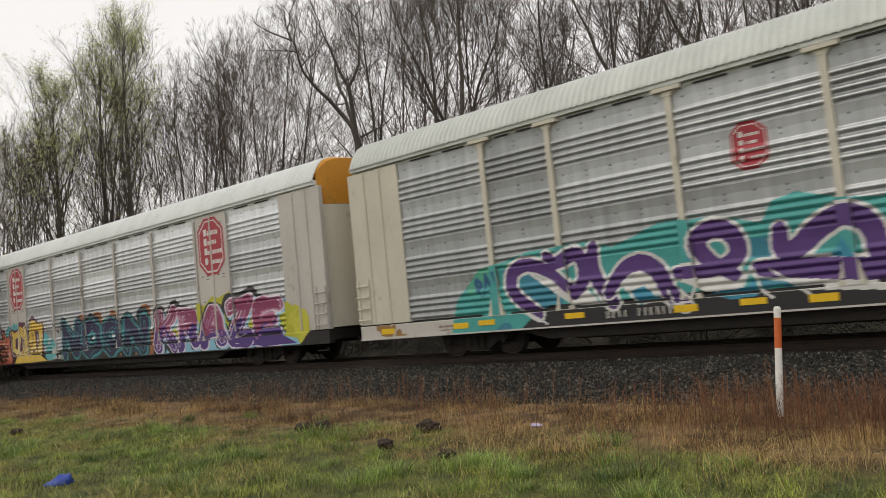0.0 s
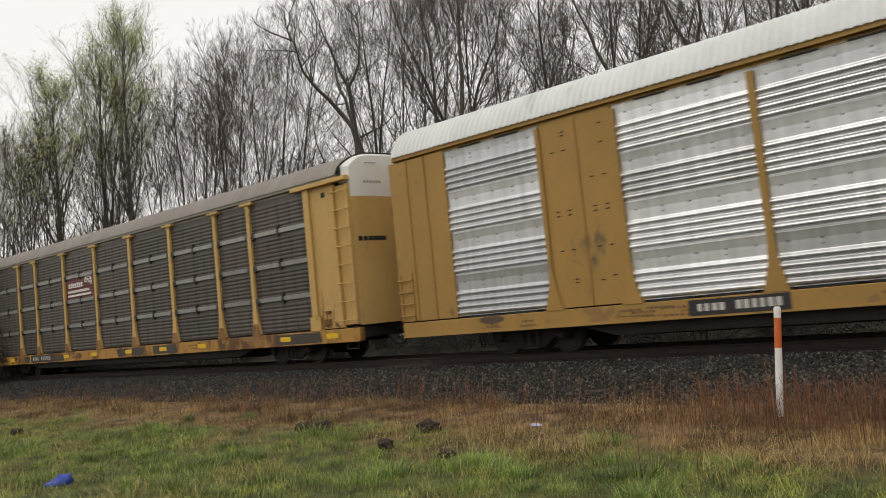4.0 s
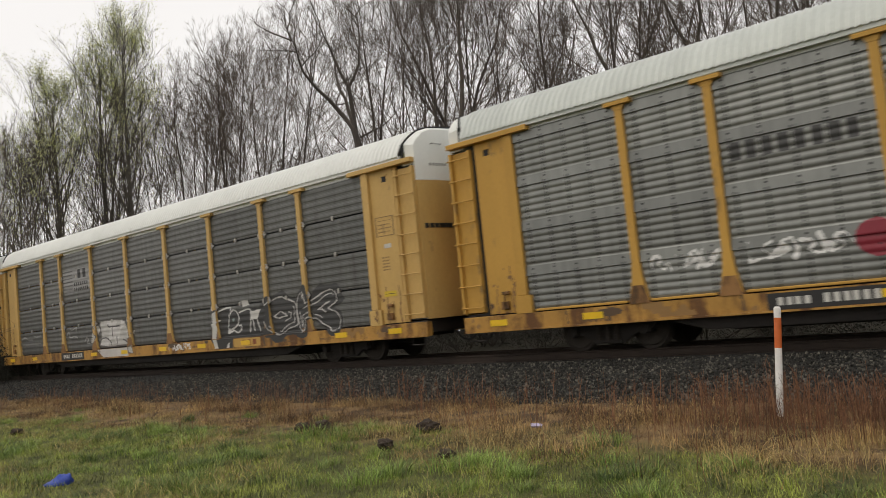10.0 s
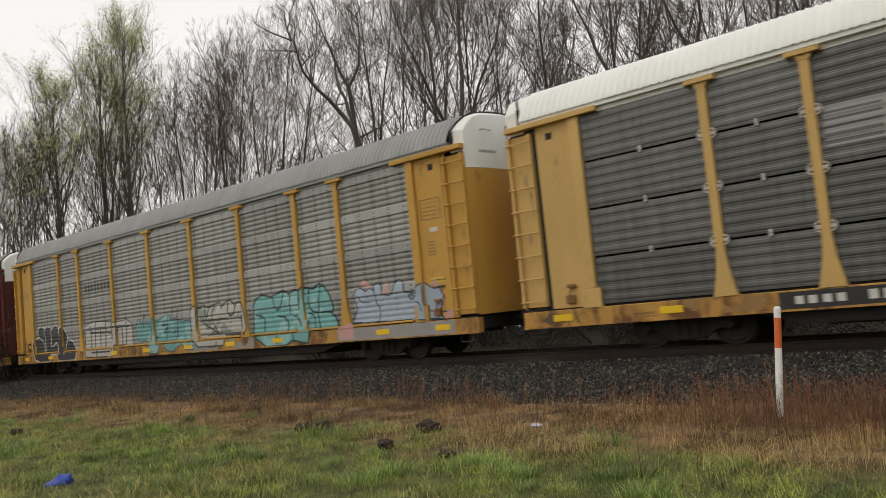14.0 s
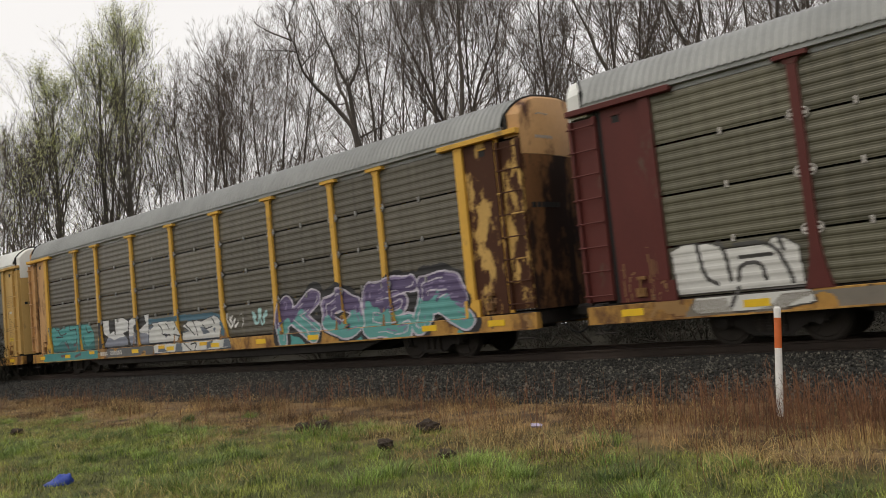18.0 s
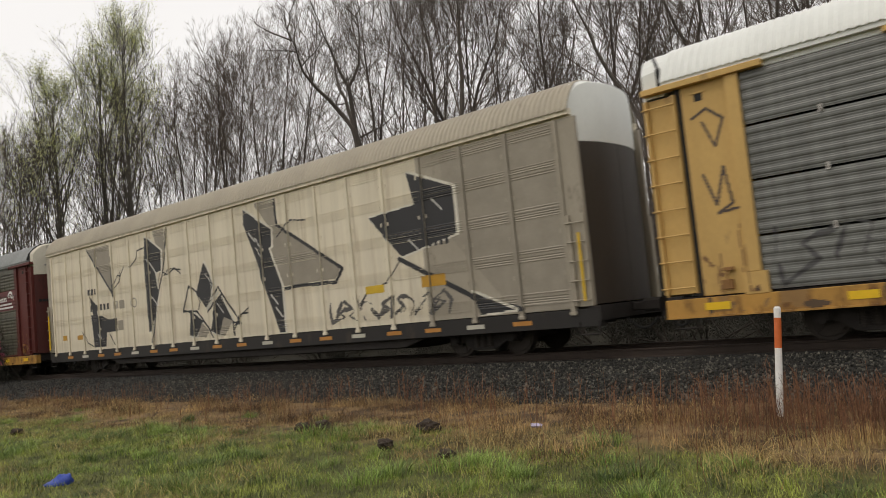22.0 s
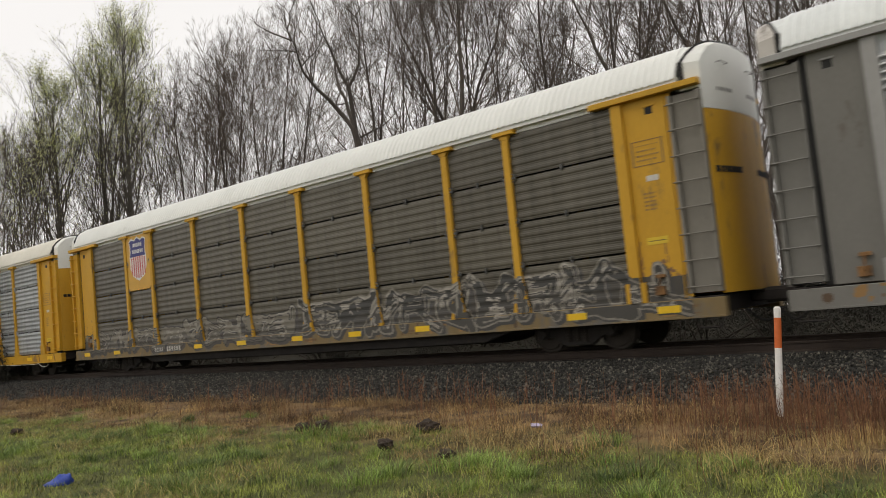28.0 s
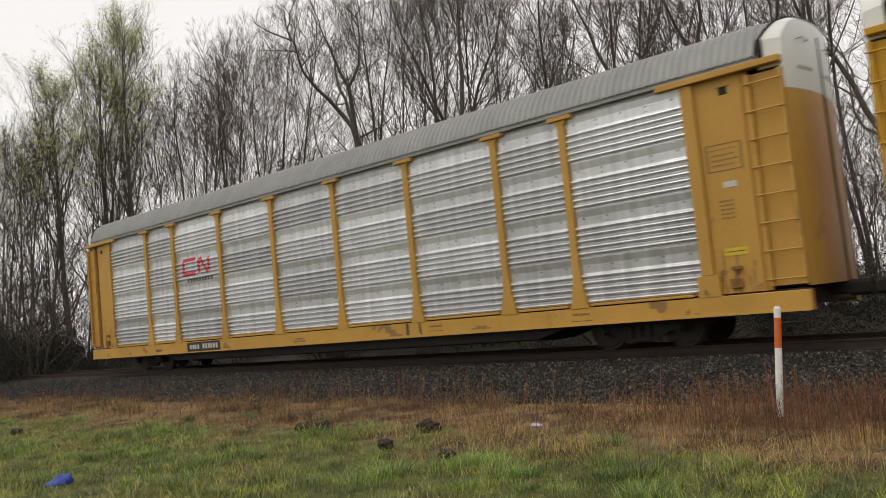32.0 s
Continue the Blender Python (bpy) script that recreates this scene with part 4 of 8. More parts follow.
def side_notes(car, kind, u=12.4, ink=(0.20, 0.12, 0.05), z=3.4, sign=True):
    m = Mural(u - 0.4, u + 0.4, z - 1.9, z + 0.5, 0.016)
    for i in range(4):
        m.bars(u - 0.03 * (i % 2), z + 0.22 - i * 0.1, 0.5 - 0.06 * (i % 2), 0.03, 6, ink, 0.6)
    m.rect(u - 0.32, z + 0.07, 0.017, 0.5, ink)
    m.rect(u + 0.32, z + 0.07, 0.017, 0.5, ink)
    m.rect(u, z + 0.32, 0.66, 0.017, ink)
    m.rect(u, z - 0.18, 0.66, 0.017, ink)
    for i in range(5):
        m.bars(u - 0.05, z - 0.75 - i * 0.08, 0.28, 0.03, 3, ink, 0.6)
    m.rect(u + 0.05, z - 0.45, 0.26, 0.10, (0.55, 0.53, 0.48))
    if sign:
        m.rect(u, z - 1.7, 0.46, 0.15, (0.6, 0.42, 0.03))
        m.rect(u, z - 1.7, 0.36, 0.02, (0.05, 0.04, 0.02))
    m.put(car, "stencilled_notice", kind)


def sill_wear(car, kind, seed, cols=((0.14, 0.075, 0.03), (0.27, 0.15, 0.05), (0.09, 0.055, 0.03)), n=26, smear=0.2):
    """Stencils, scrapes and oily smears along a side sill."""
    m = Mural(-13.5, 13.5, 0.57, 0.895, 0.025, seed)
    w = m.wob(1.0, 0.9) + 0.7 * m.wob(1.0, 4.0)
    m.lay((w > 1.55 - smear) & (m.Z > 0.60), cols[1])
    for i in range(n):
        u, k = m.rng.uniform(-13, 13), m.rng.randint(3)
        if k == 0:
            m.bars(u, m.rng.uniform(0.66, 0.8), m.rng.uniform(0.3, 0.7), 0.05, 6, cols[0])
            m.bars(u, m.rng.uniform(0.62, 0.66), m.rng.uniform(0.3, 0.6), 0.03, 5, cols[0])
        elif k == 1:
            m.oval(u, m.rng.uniform(0.62, 0.86), m.rng.uniform(0.06, 0.35), m.rng.uniform(0.03, 0.09), cols[2], 0.3)
        else:
            m.rect(u, 0.74, m.rng.uniform(0.03, 0.1), 0.3, cols[2], m.rng.uniform(-0.3, 0.3))
    m.put(car, "sill_grime", kind, lift=0.003)

# ---- the train ----
CARS = []


def add(car, shift=0.0, wear=True):
    CARS.append((car, shift))
    if wear and len(CARS) > 3:
        corner_wear(car, 90 + len(CARS), stains=len(CARS) not in (8, 15, 17))
    if wear:
        fresh = len(CARS) > 16
        sill_wear(car, "ribbed", 60 + len(CARS), n=8 if fresh else 22, smear=-0.2 if fresh else 0.2)
    return car


WHT, BLK, RED, TEAL, PURP = (0.62, 0.62, 0.6), (0.018, 0.018, 0.02), (0.42, 0.03, 0.04), (0.05, 0.32, 0.30), (0.085, 0.035, 0.17)


def lettering(car, text, u, z, height, y, material):
    """Painted words on a car's side, in the built-in font."""
    curve = bpy.data.curves.new("lettering", "FONT")
    curve.body, curve.size, curve.align_x, curve.extrude, curve.resolution_u = text, height * 1.4, "CENTER", 0.001, 2
    holder = bpy.data.objects.new("lettering", curve)
    me = bpy.data.meshes.new_from_object(holder)
    bpy.data.objects.remove(holder)
    me.name = "lettering"
    me.materials.append(material)
    return link("lettering", me, car, pose(u, -y, z, 90, 0, 0))


def shield(car, u, z, kind, k=1.0, slogan=False, card=(0.50, 0.272, 0.066), low=2.95):
    """A striped railway shield on a plain yellow board in the narrow bay."""
    m = Mural(-8.86, -7.24, low, 4.97, 0.017)
    board = surface("emblem_board_%02x%02x%02x" % tuple(int(255 * c) for c in card), card, 0.5, 0, 0.12, 1.5, fine=22)
    sheet(car, -8.875, -7.235, board, 1.528, z0=low, z1=4.97, name="emblem_board", label="flat yellow emblem board")
    m.poly("-.62,.70 -.45,.78 -.25,.70 0,.82 .25,.70 .45,.78 .62,.70 .56,.3 .62,.05 .60,-.35 .42,-.66 0,-.86 -.42,-.66 -.60,-.35 -.62,.05 -.56,.3", WHT, u, z, k, 0.02)
    for i in range(-3, 4):
        m.rect(u + i * 0.165 * k, z - 0.30 * k, 0.085 * k, (0.95 - 0.05 * abs(i) ** 1.6) * k, (0.45, 0.05, 0.05))
    m.poly("-.60,.68 -.45,.75 -.25,.67 0,.79 .25,.67 .45,.75 .60,.68 .54,.3 .60,.08 -.60,.08 -.54,.3", (0.030, 0.035, 0.17), u, z, k)
    m.bars(u, z + 0.52 * k, 0.72 * k, 0.14 * k, 5, WHT)
    m.bars(u, z + 0.27 * k, 0.84 * k, 0.14 * k, 7, WHT)
    if slogan:
        lettering(car, "BUILDING AMERICA", u, low + 0.26, 0.15, 1.533, spray((0.035, 0.030, 0.09)))
    m.put(car, "railway_emblem", "strapped", "red, white and blue shield emblem", (1,), posts=False, lift=0.027)


def wheel_mark(car, u0, u1, z, kind, h=1.0, ground=(0.105, 0.018, 0.018), big=False):
    """A dark red strip with a white wheel-and-rail mark."""
    m = Mural(u0, u1, z - h / 2, z + h / 2, 0.018)
    if ground:
        m.lay(m.Z > 0, ground)
    w = u1 - u0
    c = u1 - 0.24 * w
    m.ring(c, z + 0.10 * h, 0.27 * h, 0.11 * h, WHT, -0.4, 4)
    m.ring(c, z + 0.10 * h, 0.10 * h, 0.09 * h, WHT, -0.4, 4)
    m.rect(u0 + 0.42 * w, z - 0.19 * h, 0.74 * w, 0.095 * h, WHT)
    m.rect(u0 + 0.44 * w, z - 0.36 * h, 0.80 * w, 0.095 * h, WHT)
    m.bars(u0 + 0.32 * w, z + 0.06 * h, 0.50 * w, 0.22 * h, 7, WHT, 0.78)
    m.put(car, "railway_emblem", kind, "white wheel mark on a dark red strip")


def octagon(car, u, z, kind, plain, k=1.0):
    m = Mural(u - 0.85 * k, u + 0.85 * k, z - 1.0 * k, z + 1.0 * k, 0.018)
    m.poly("-.32,.95 .32,.95 .75,.55 .75,-.55 .32,-.95 -.32,-.95 -.75,-.55 -.75,.55", (0.36, 0.035, 0.05), u, z, k)
    m.poly("-.28,.85 .28,.85 .67,.50 .67,-.50 .28,-.85 -.28,-.85 -.67,-.50 -.67,.50", WHT, u, z, k)
    m.poly("-.27,.81 .27,.81 .63,.48 .63,-.48 .27,-.81 -.27,-.81 -.63,-.48 -.63,.48", (0.36, 0.035, 0.05), u, z, k)
    for i, (w, o) in enumerate(((0.62, -0.05), (0.5, -0.1), (0.85, 0.02), (0.6, 0.1))):
        m.rect(u - 0.30 * k, z + (0.48 - 0.32 * i) * k, 0.16 * k, 0.22 * k, WHT)
        m.bars(u + (0.18 + o) * k, z + (0.44 - 0.32 * i) * k, w * k, 0.13 * k, 6, WHT, 0.75)
    m.put(car, "railway_emblem", kind, "red octagonal emblem with white lettering", plain)


# 1: pale car with teal and purple graffiti
c = add(autorack("silver rail car with cream posts and teal and purple graffiti", CREAM, ZINC, "banded", ROOF_PALE, CREAM, PALE,
                 cap=ROOF_PALE, style="flush", post_cap=True, tape=True), 0.4)
octagon(c, -2.85, 3.58, "banded", (), 0.46)
m = Mural(-10.4, 5.5, 0.56, 2.9, 0.022, 3)
m.poly("-10.4,.57 -10.2,1.3 -9.45,2.0 -8.7,2.1 -7.97,2.25 -6.4,2.28 -5.9,2.1 -5.48,2.2 -4.86,2.42 -4.29,2.42 -3.5,2.38 -3.14,2.25 -2.8,2.15 -2.6,2.5 -2.15,2.62 -1.5,2.4 -.8,2.3 .6,2.5 2.0,2.3 3.6,2.5 5.0,2.1 5.3,.57", TEAL)
m.lay((m.lab >= 0) & (m.wob(1.0, 1.1) > 0.45) & (m.U < -8.6), (0.08, 0.36, 0.24))
m.lay((m.lab >= 0) & (m.wob(1.0, 1.3) > 0.75) & (m.Z < 1.9), (0.03, 0.20, 0.28))
m.poly("-8.3,.57 -7.9,.86 -7.5,1.02 -5.95,1.0 -4.5,1.0 -3.9,1.05 -3.1,.95 -.97,.92 2,.9 5.2,.9 5.2,.57", BLK)
m.poly("-8.1,1.8 -7.45,1.35 -6.9,.98 -6.2,.92 -6.5,1.25 -6.95,1.1 -7.4,1.5", WHT)
m.poly("-5.75,1.3 -5.3,1.52 -5.0,1.25 -4.97,.9 -5.4,.86", WHT)
m.poly("-4.4,1.24 -3.97,1.3 -3.1,1.32 -3.3,.95 -3.95,1.0", WHT)
m.poly("-2.75,1.35 -1.57,1.2 -.9,1.05 .4,1.0 .4,.8 -.95,.78 -2.15,.88", WHT)
m.poly("-5.55,1.15 -5.23,1.24 -4.97,.96 -5.35,.86", (0.03, 0.24, 0.36))
m.poly("-3.9,.98 -3.2,1.02 -3.05,1.2 -3.0,.86 -3.5,.82", (0.03, 0.24, 0.36))
m.fat("-6.87,1.25 -7.41,1.75 -8.09,2.02 -8.55,1.79 -8.5,1.33 -7.8,.84|-7.5,2.1 -7.26,1.86 -6.8,2.1 -6.57,1.92 -6.6,1.45 -6.88,1.2|-6.3,2.18 -6.42,1.64 -5.95,.95", 0.27, PURP, WHT, 0.06)
m.fat("-6.05,1.15 -5.7,1.62 -5.23,1.75 -4.87,1.48 -4.75,1.07 -4.4,.8|-4.5,1.42 -3.7,1.39 -3.23,1.62 -3.35,2.08 -3.78,2.2 -4.11,1.96 -3.87,1.56 -3.4,1.28", 0.30, PURP, WHT, 0.06)
m.fat("-2.96,1.34 -2.21,1.27 -1.31,1.17 -.5,1.05|-2.5,2.0 -2.54,1.6 -2.29,1.56 -1.85,1.95 -1.39,2.14 -1.02,1.9 -.97,1.4 -.9,1.1", 0.33, PURP, WHT, 0.06)
m.poly("-1.72,1.42 -1.5,1.72 -1.32,1.36", (0.03, 0.24, 0.36))
m.fat("-.3,1.1 -.1,1.9 .5,2.2 1.1,1.8 1.3,1.1|1.7,1.0 2.0,1.9 2.7,2.1 3.1,1.5 2.5,1.2|3.5,2.1 3.6,1.2 4.3,1.0 4.7,1.6", 0.33, PURP, WHT, 0.06)
for t in ("-4.75,1.1 -4.62,.82 -4.3,.85 -4.15,1.15", "-3.05,1.35 -2.95,.95 -2.75,.8", "-2.75,1.3 -2.0,.72", "-8.1,.9 -7.6,.62"):
    m.stroke(t, 0.05, WHT)
m.word("o o", -9.6, -8.9, 1.3, 1.9, 0.05, (0.02, 0.1, 0.2), (0.02, 0.1, 0.2), None, 0.0)
m.put(c, "graffiti", "banded", "purple and white graffiti on a teal ground")
for u in (-9.3, -6.9, -3.1, 1.2, 4.6):
    part("reflector", Shape().box(u - 0.24, u + 0.24, -1.562, -1.54, 0.70, 0.82), REFLECT, c)
plate_marks(c, -5.4, "banded", 1.8, None)

# 2: pale car with octagon emblems
c = add(autorack("silver and white rail car with red octagon emblems and graffiti", PALE, SILVER, "banded", ROOF_ICE, PALE, SOOT,
                 cap=ORANGE, style="flush", plain=(1, 7), plain_mat=PALE, post_cap=False, door=CREAM, tape=False), 0.4)
octagon(c, -8.05, 3.96, "banded", (1, 7))
octagon(c, 8.05, 3.96, "banded", (1, 7))
m = Mural(-13.3, -1.0, 0.56, 2.7, 0.022, 5)
m.oval(-12.6, 1.1, 0.9, 0.6, (0.10, 0.38, 0.40), 0.3)
m.oval(-8.6, 2.0, 1.2, 0.35, (0.10, 0.38, 0.40), 0.4)
for u, z, a, b in ((-5.3, 1.5, 0.35, 0.3), (-4.9, 1.1, 0.4, 0.2), (-4.4, 1.35, 0.3, 0.25), (-4.6, 0.8, 0.5, 0.15)):
    m.oval(u, z, a, b, (0.10, 0.38, 0.40), 0.4)
m.oval(-9.2, 2.0, 0.5, 0.35, (0.10, 0.38, 0.40), 0.4)
m.piece(4, -12.9, -8.7, 0.58, 2.05, (0.52, 0.14, 0.09), (0.075, 0.012, 0.03), (0.56, 0.20, 0.13), (0.20, 0.025, 0.05), (0.62, 0.34, 0.18), (0.12, 0.02, 0.05), 0.36, 0.045, 0.1, back_grow=0.12)
m.oval(-10.6, 0.66, 1.6, 0.16, (0.50, 0.11, 0.06), 0.2)
m.piece(3, -8.8, -5.6, 0.62, 2.4, (0.66, 0.45, 0.07), (0.075, 0.012, 0.045), (0.68, 0.53, 0.20), (0.09, 0.02, 0.06), (0.74, 0.64, 0.36), (0.10, 0.02, 0.06), 0.38, 0.045, 0.1, back_grow=0.1)
m.poly("-8.6,.58 -8.3,.85 -7.0,.95 -6.2,1.05 -5.0,.6", (0.66, 0.46, 0.09))
m.word("o o", -4.3, -3.5, 1.75, 2.2, 0.05, (0.08, 0.07, 0.07), (0.08, 0.07, 0.07), None, 0.0)
m.put(c, "graffiti", "banded", "red and yellow graffiti", (1, 7))
m = Mural(-3.6, 4.2, 0.56, 2.5, 0.024, 6)
for u, w in ((-1.6, 0.35), (-0.2, 0.4), (1.0, 0.3), (3.5, 0.4)):
    m.oval(u, 2.1, w, 0.3, (0.30, 0.12, 0.05), 0.2)
m.oval(3.6, 1.0, 0.5, 0.5, (0.30, 0.12, 0.05), 0.2)
m.piece(4, -3.6, 3.6, 0.58, 2.25, (0.026, 0.017, 0.065), (0.04, 0.27, 0.28), (0.020, 0.02, 0.055), (0.018, 0.035, 0.05), (0.05, 0.20, 0.23), (0.03, 0.16, 0.18), 0.56, 0.05, back_grow=0.14, text="NOON")
m.put(c, "graffiti", "banded", "dark teal graffiti", (1, 7))
m = Mural(3.9, 12.8, 0.56, 2.6, 0.022, 7)
m.oval(5.0, 1.0, 0.8, 0.5, (0.50, 0.48, 0.05), 0.2)
m.oval(11.8, 1.1, 1.0, 0.6, (0.50, 0.48, 0.05), 0.2)
m.lay((m.Z < 1.75 + m.wob(0.16, 1.3)) & (m.U > 6.6) & (m.U < 12.2 + m.wob(0.2)), (0.42, 0.42, 0.03))
m.lay((m.Z < 2.25 + m.wob(0.12, 1.9)) & (m.U > 6.9) & (m.U < 9.0), (0.42, 0.42, 0.03))
m.poly("8.6,1.0 11.0,.95 12.2,.75 12.3,.57 4.4,.57 4.5,.9", (0.22, 0.46, 0.58))
m.piece(5, 4.15, 11.5, 0.58, 2.15, (0.25, 0.045, 0.115), (0.66, 0.58, 0.66), (0.075, 0.035, 0.19), BLK, (0.42, 0.20, 0.30), (0.22, 0.46, 0.58), 0.46, 0.055, 0.06, arc=0.12, back_grow=0.13, text="KRAZE")
m.poly("9.9,.62 10.6,.95 11.5,.9 12.2,.6", (0.075, 0.035, 0.19))
m.put(c, "graffiti", "banded", "pink and violet graffiti", (1, 7))
plate_marks(c, -3.9, "banded", 1.2, None)

# 3: mustard car with silver panels
c = add(autorack("mustard-tan rail car with bright silver corrugated panels", TAN, SILVER, "banded", ROOF_ICE, TAN, TAN, cap=GOLD,
                 style="flush", plain=(1, 7), plain_mat=TAN, post_cap=False, door=CREAM, tape=False, eave=TAN), 0.35)
m = Mural(4.4, 7.1, 3.2, 4.1, 0.02)
m.poly("4.5,3.45 4.62,3.70 6.9,3.90 7.0,3.66", (0.60, 0.05, 0.02))
m.bars(5.7, 3.66, 1.9, 0.16, 4, (0.75, 0.3, 0.2), 0.3)
m.poly("4.5,3.33 4.5,3.43 6.6,3.58 5.6,3.36", BLK)
m.put(c, "railway_emblem", "banded", "slanting orange and black emblem", (1, 7))
plate_marks(c, -5.0, "banded", 1.9)
side_notes(c, "banded", 12.3, z=3.0)

# 4: dark brown car
c = add(autorack("brown-grey grimy rail car with yellow posts and pale seams", STRAW, SOOTY, "strapped", ROOF_WARM, STRAW, SILL,
                 clips=SOOTY, clip_size=0.085, strap=DULL, rusty=True, flat=0.78), 0.0)
wheel_mark(c, -4.15, -1.54, 3.55, "strapped", 0.98)
m = Mural(-13.5, 13.5, 0.56, 0.89, 0.03, 8)
m.lay(m.wob(0.5, 0.7) + 0.25 * np.sin(m.U * 5) > 0.25, (0.05, 0.04, 0.03))
m.put(c, "soot_patch", "strapped")
plate_marks(c, -6.9, "strapped", 2.2, (0.035, 0.03, 0.028))
m = Mural(-11.9, -11.2, 0.56, 2.2, 0.02)
m.word("o", -12.6, -12.2, 1.6, 1.95, 0.06, WHT, WHT, None, 0.0)
m.put(c, "graffiti", "strapped")

# 5: yellow shield car, greenish panels
c = add(autorack("yellow-posted rail car with green-grey panels and a shield board", STRAW, MOSS, "lapped", ROOF_GREY, STRAW, SILL, rusty=True), -0.25)
shield(c, -8.05, 4.12, "lapped", 0.95)
m = Mural(-12.5, 9.4, 0.56, 2.6, 0.022, 9)
m.word("o o o", -11.6, -9.0, 1.3, 2.1, 0.30, (0.20, 0.18, 0.17), (0.52, 0.44, 0.42), None, 0.05, (0.42, 0.32, 0.30), 0.10)
m.word("o o o", -11.8, -8.6, 0.62, 1.4, 0.32, (0.36, 0.28, 0.26), (0.55, 0.47, 0.45), None, 0.05, (0.42, 0.32, 0.30), 0.12)
m.word("o o o", -6.7, -4.7, 1.3, 1.95, 0.05, (0.03, 0.24, 0.30), (0.03, 0.24, 0.30), None, 0.01)
m.word("o o o o", -3.6, -0.2, 1.1, 1.7, 0.05, (0.5, 0.5, 0.48), (0.5, 0.5, 0.48), None, 0.0)
m.piece(4, 4.2, 8.0, 0.72, 1.92, (0.24, 0.10, 0.07), (0.56, 0.50, 0.46), (0.40, 0.27, 0.22), None, (0.50, 0.38, 0.33), (0.20, 0.11, 0.09), 0.34, 0.035, text="SAGE")
m.stroke("7.7,1.55 7.75,1.95 8.1,2.25 8.6,2.2 8.75,2.0 8.3,1.9 7.95,1.6", 0.16, (0.24, 0.12, 0.09))
m.stroke("7.66,1.55 7.68,2.0 8.05,2.33 8.62,2.28 8.83,1.98 8.35,1.82 8.02,1.5", 0.05, (0.52, 0.48, 0.43))
m.put(c, "graffiti", "lapped", "pale pink and teal graffiti scrawls")
plate_marks(c, -5.7, "lapped", 2.2)
side_notes(c, "lapped", 12.4)

# 6: dull silver car with dark red graffiti
c = add(autorack("yellow-posted rail car with dull silver panels and dark red graffiti", YELLOW, PEWTER, "lapped", ROOF_PALE, YELLOW, SILL, rusty=True), -0.1)
m = Mural(-9.2, 4.0, 0.56, 3.9, 0.021, 10)
m.bars(-5.75, 3.52, 2.3, 0.34, 8, (0.035, 0.035, 0.035), 0.62)
for i, (a, b) in enumerate(((-8.7, -7.3), (-6.8, -4.9))):
    m.word("o o o o", a, b, 1.45, 1.85, 0.05, WHT, WHT, None, 0.01)
m.oval(-4.6, 1.65, 0.32, 0.32, (0.22, 0.015, 0.03), 0.1)
m.word("o o o o o o", -4.1, -1.5, 1.30, 2.05, 0.36, (0.22, 0.015, 0.03), (0.6, 0.56, 0.54), None, 0.035, style="bubble")
m.word("o o o o o", -4.0, -1.4, 0.62, 1.35, 0.36, (0.22, 0.015, 0.03), (0.6, 0.56, 0.54), None, 0.035, style="bubble")
m.oval(-0.4, 1.5, 1.0, 0.62, (0.62, 0.6, 0.58), 0.25)
m.piece(3, -1.15, 0.55, 1.05, 1.9, (0.22, 0.015, 0.03), (0.62, 0.6, 0.58), None, (0.62, 0.6, 0.58), None, (0.62, 0.6, 0.58), 0.22, 0.04, back_grow=0.09, text="TCB")
for i in range(7):
    m.oval(-1.1 + 0.28 * i, 2.15 + 0.12 * math.sin(i * 2.1), 0.07, 0.11, WHT)
m.word("o o o o o", -1.2, 1.2, 0.62, 0.86, 0.03, (0.66, 0.55, 0.3), (0.66, 0.55, 0.3), None, 0.0)
m.bars(5.8, 0.72, 0.9, 0.18, 3, (0.20, 0.04, 0.02))
m.put(c, "graffiti", "lapped", "dark red bubble graffiti with white outlines")
plate_marks(c, -5.5, "lapped", 2.0)
side_notes(c, "lapped", 12.4)

# 7: dark ribbed car with black and white graffiti
c = add(autorack("yellow-posted rail car with dark ribbed panels and a white roof", STRAW, SLATE, "fine", WHITE, STRAW, SILL, rusty=True, clips=PALE), 0.0)
m = Mural(-11.8, 11.0, 0.56, 4.3, 0.024, 11)
m.rect(-5.7, 3.85, 2.4, 0.95, (0.25, 0.25, 0.25))
for i in range(6):
    m.rect(-6.5, 4.2 - 0.14 * i, 0.9, 0.05, (0.10, 0.10, 0.10))
m.bars(-5.2, 4.05, 0.9, 0.36, 2, BLK)
m.bars(-5.3, 3.66, 1.3, 0.15, 7, BLK)
m.bars(-5.3, 3.44, 1.3, 0.15, 8, BLK)
m.lines("-6.48,1.88 -6.44,1.74 -6.06,1.87 -5.86,1.89 -6.03,1.74|-6.9,1.52 -6.76,1.74 -6.56,1.62 -6.69,1.47 -6.16,1.53 -5.87,1.45|-5.25,1.28 -5.08,1.45 -4.9,1.32 -5.11,1.18 -4.82,1.19", 0.05, (0.30, 0.30, 0.29))
m.lines("-11.61,1.62 -11.19,1.74 -10.81,1.57 -10.42,1.58|-10.27,1.75 -9.9,1.66 -9.51,1.74|-11.51,1.4 -10.58,1.38 -9.56,1.39", 0.06, (0.24, 0.24, 0.235))
m.forms("-4.54,1.2 -4.4,1.59 -4.15,1.39 -4.41,1.16|-1.72,1.21 -1.48,1.25 -1.53,1.45 -1.73,1.44|-1.31,1.4 -1.1,1.55 -1.2,1.38|-4.27,1.82 -4,1.83 -3.84,1.66 -4.04,1.5|-1.6,0.9 -1.35,0.95 -1.25,0.68 -1.56,0.7", (0.44, 0.43, 0.40), (0.10, 0.09, 0.09), 0.03)
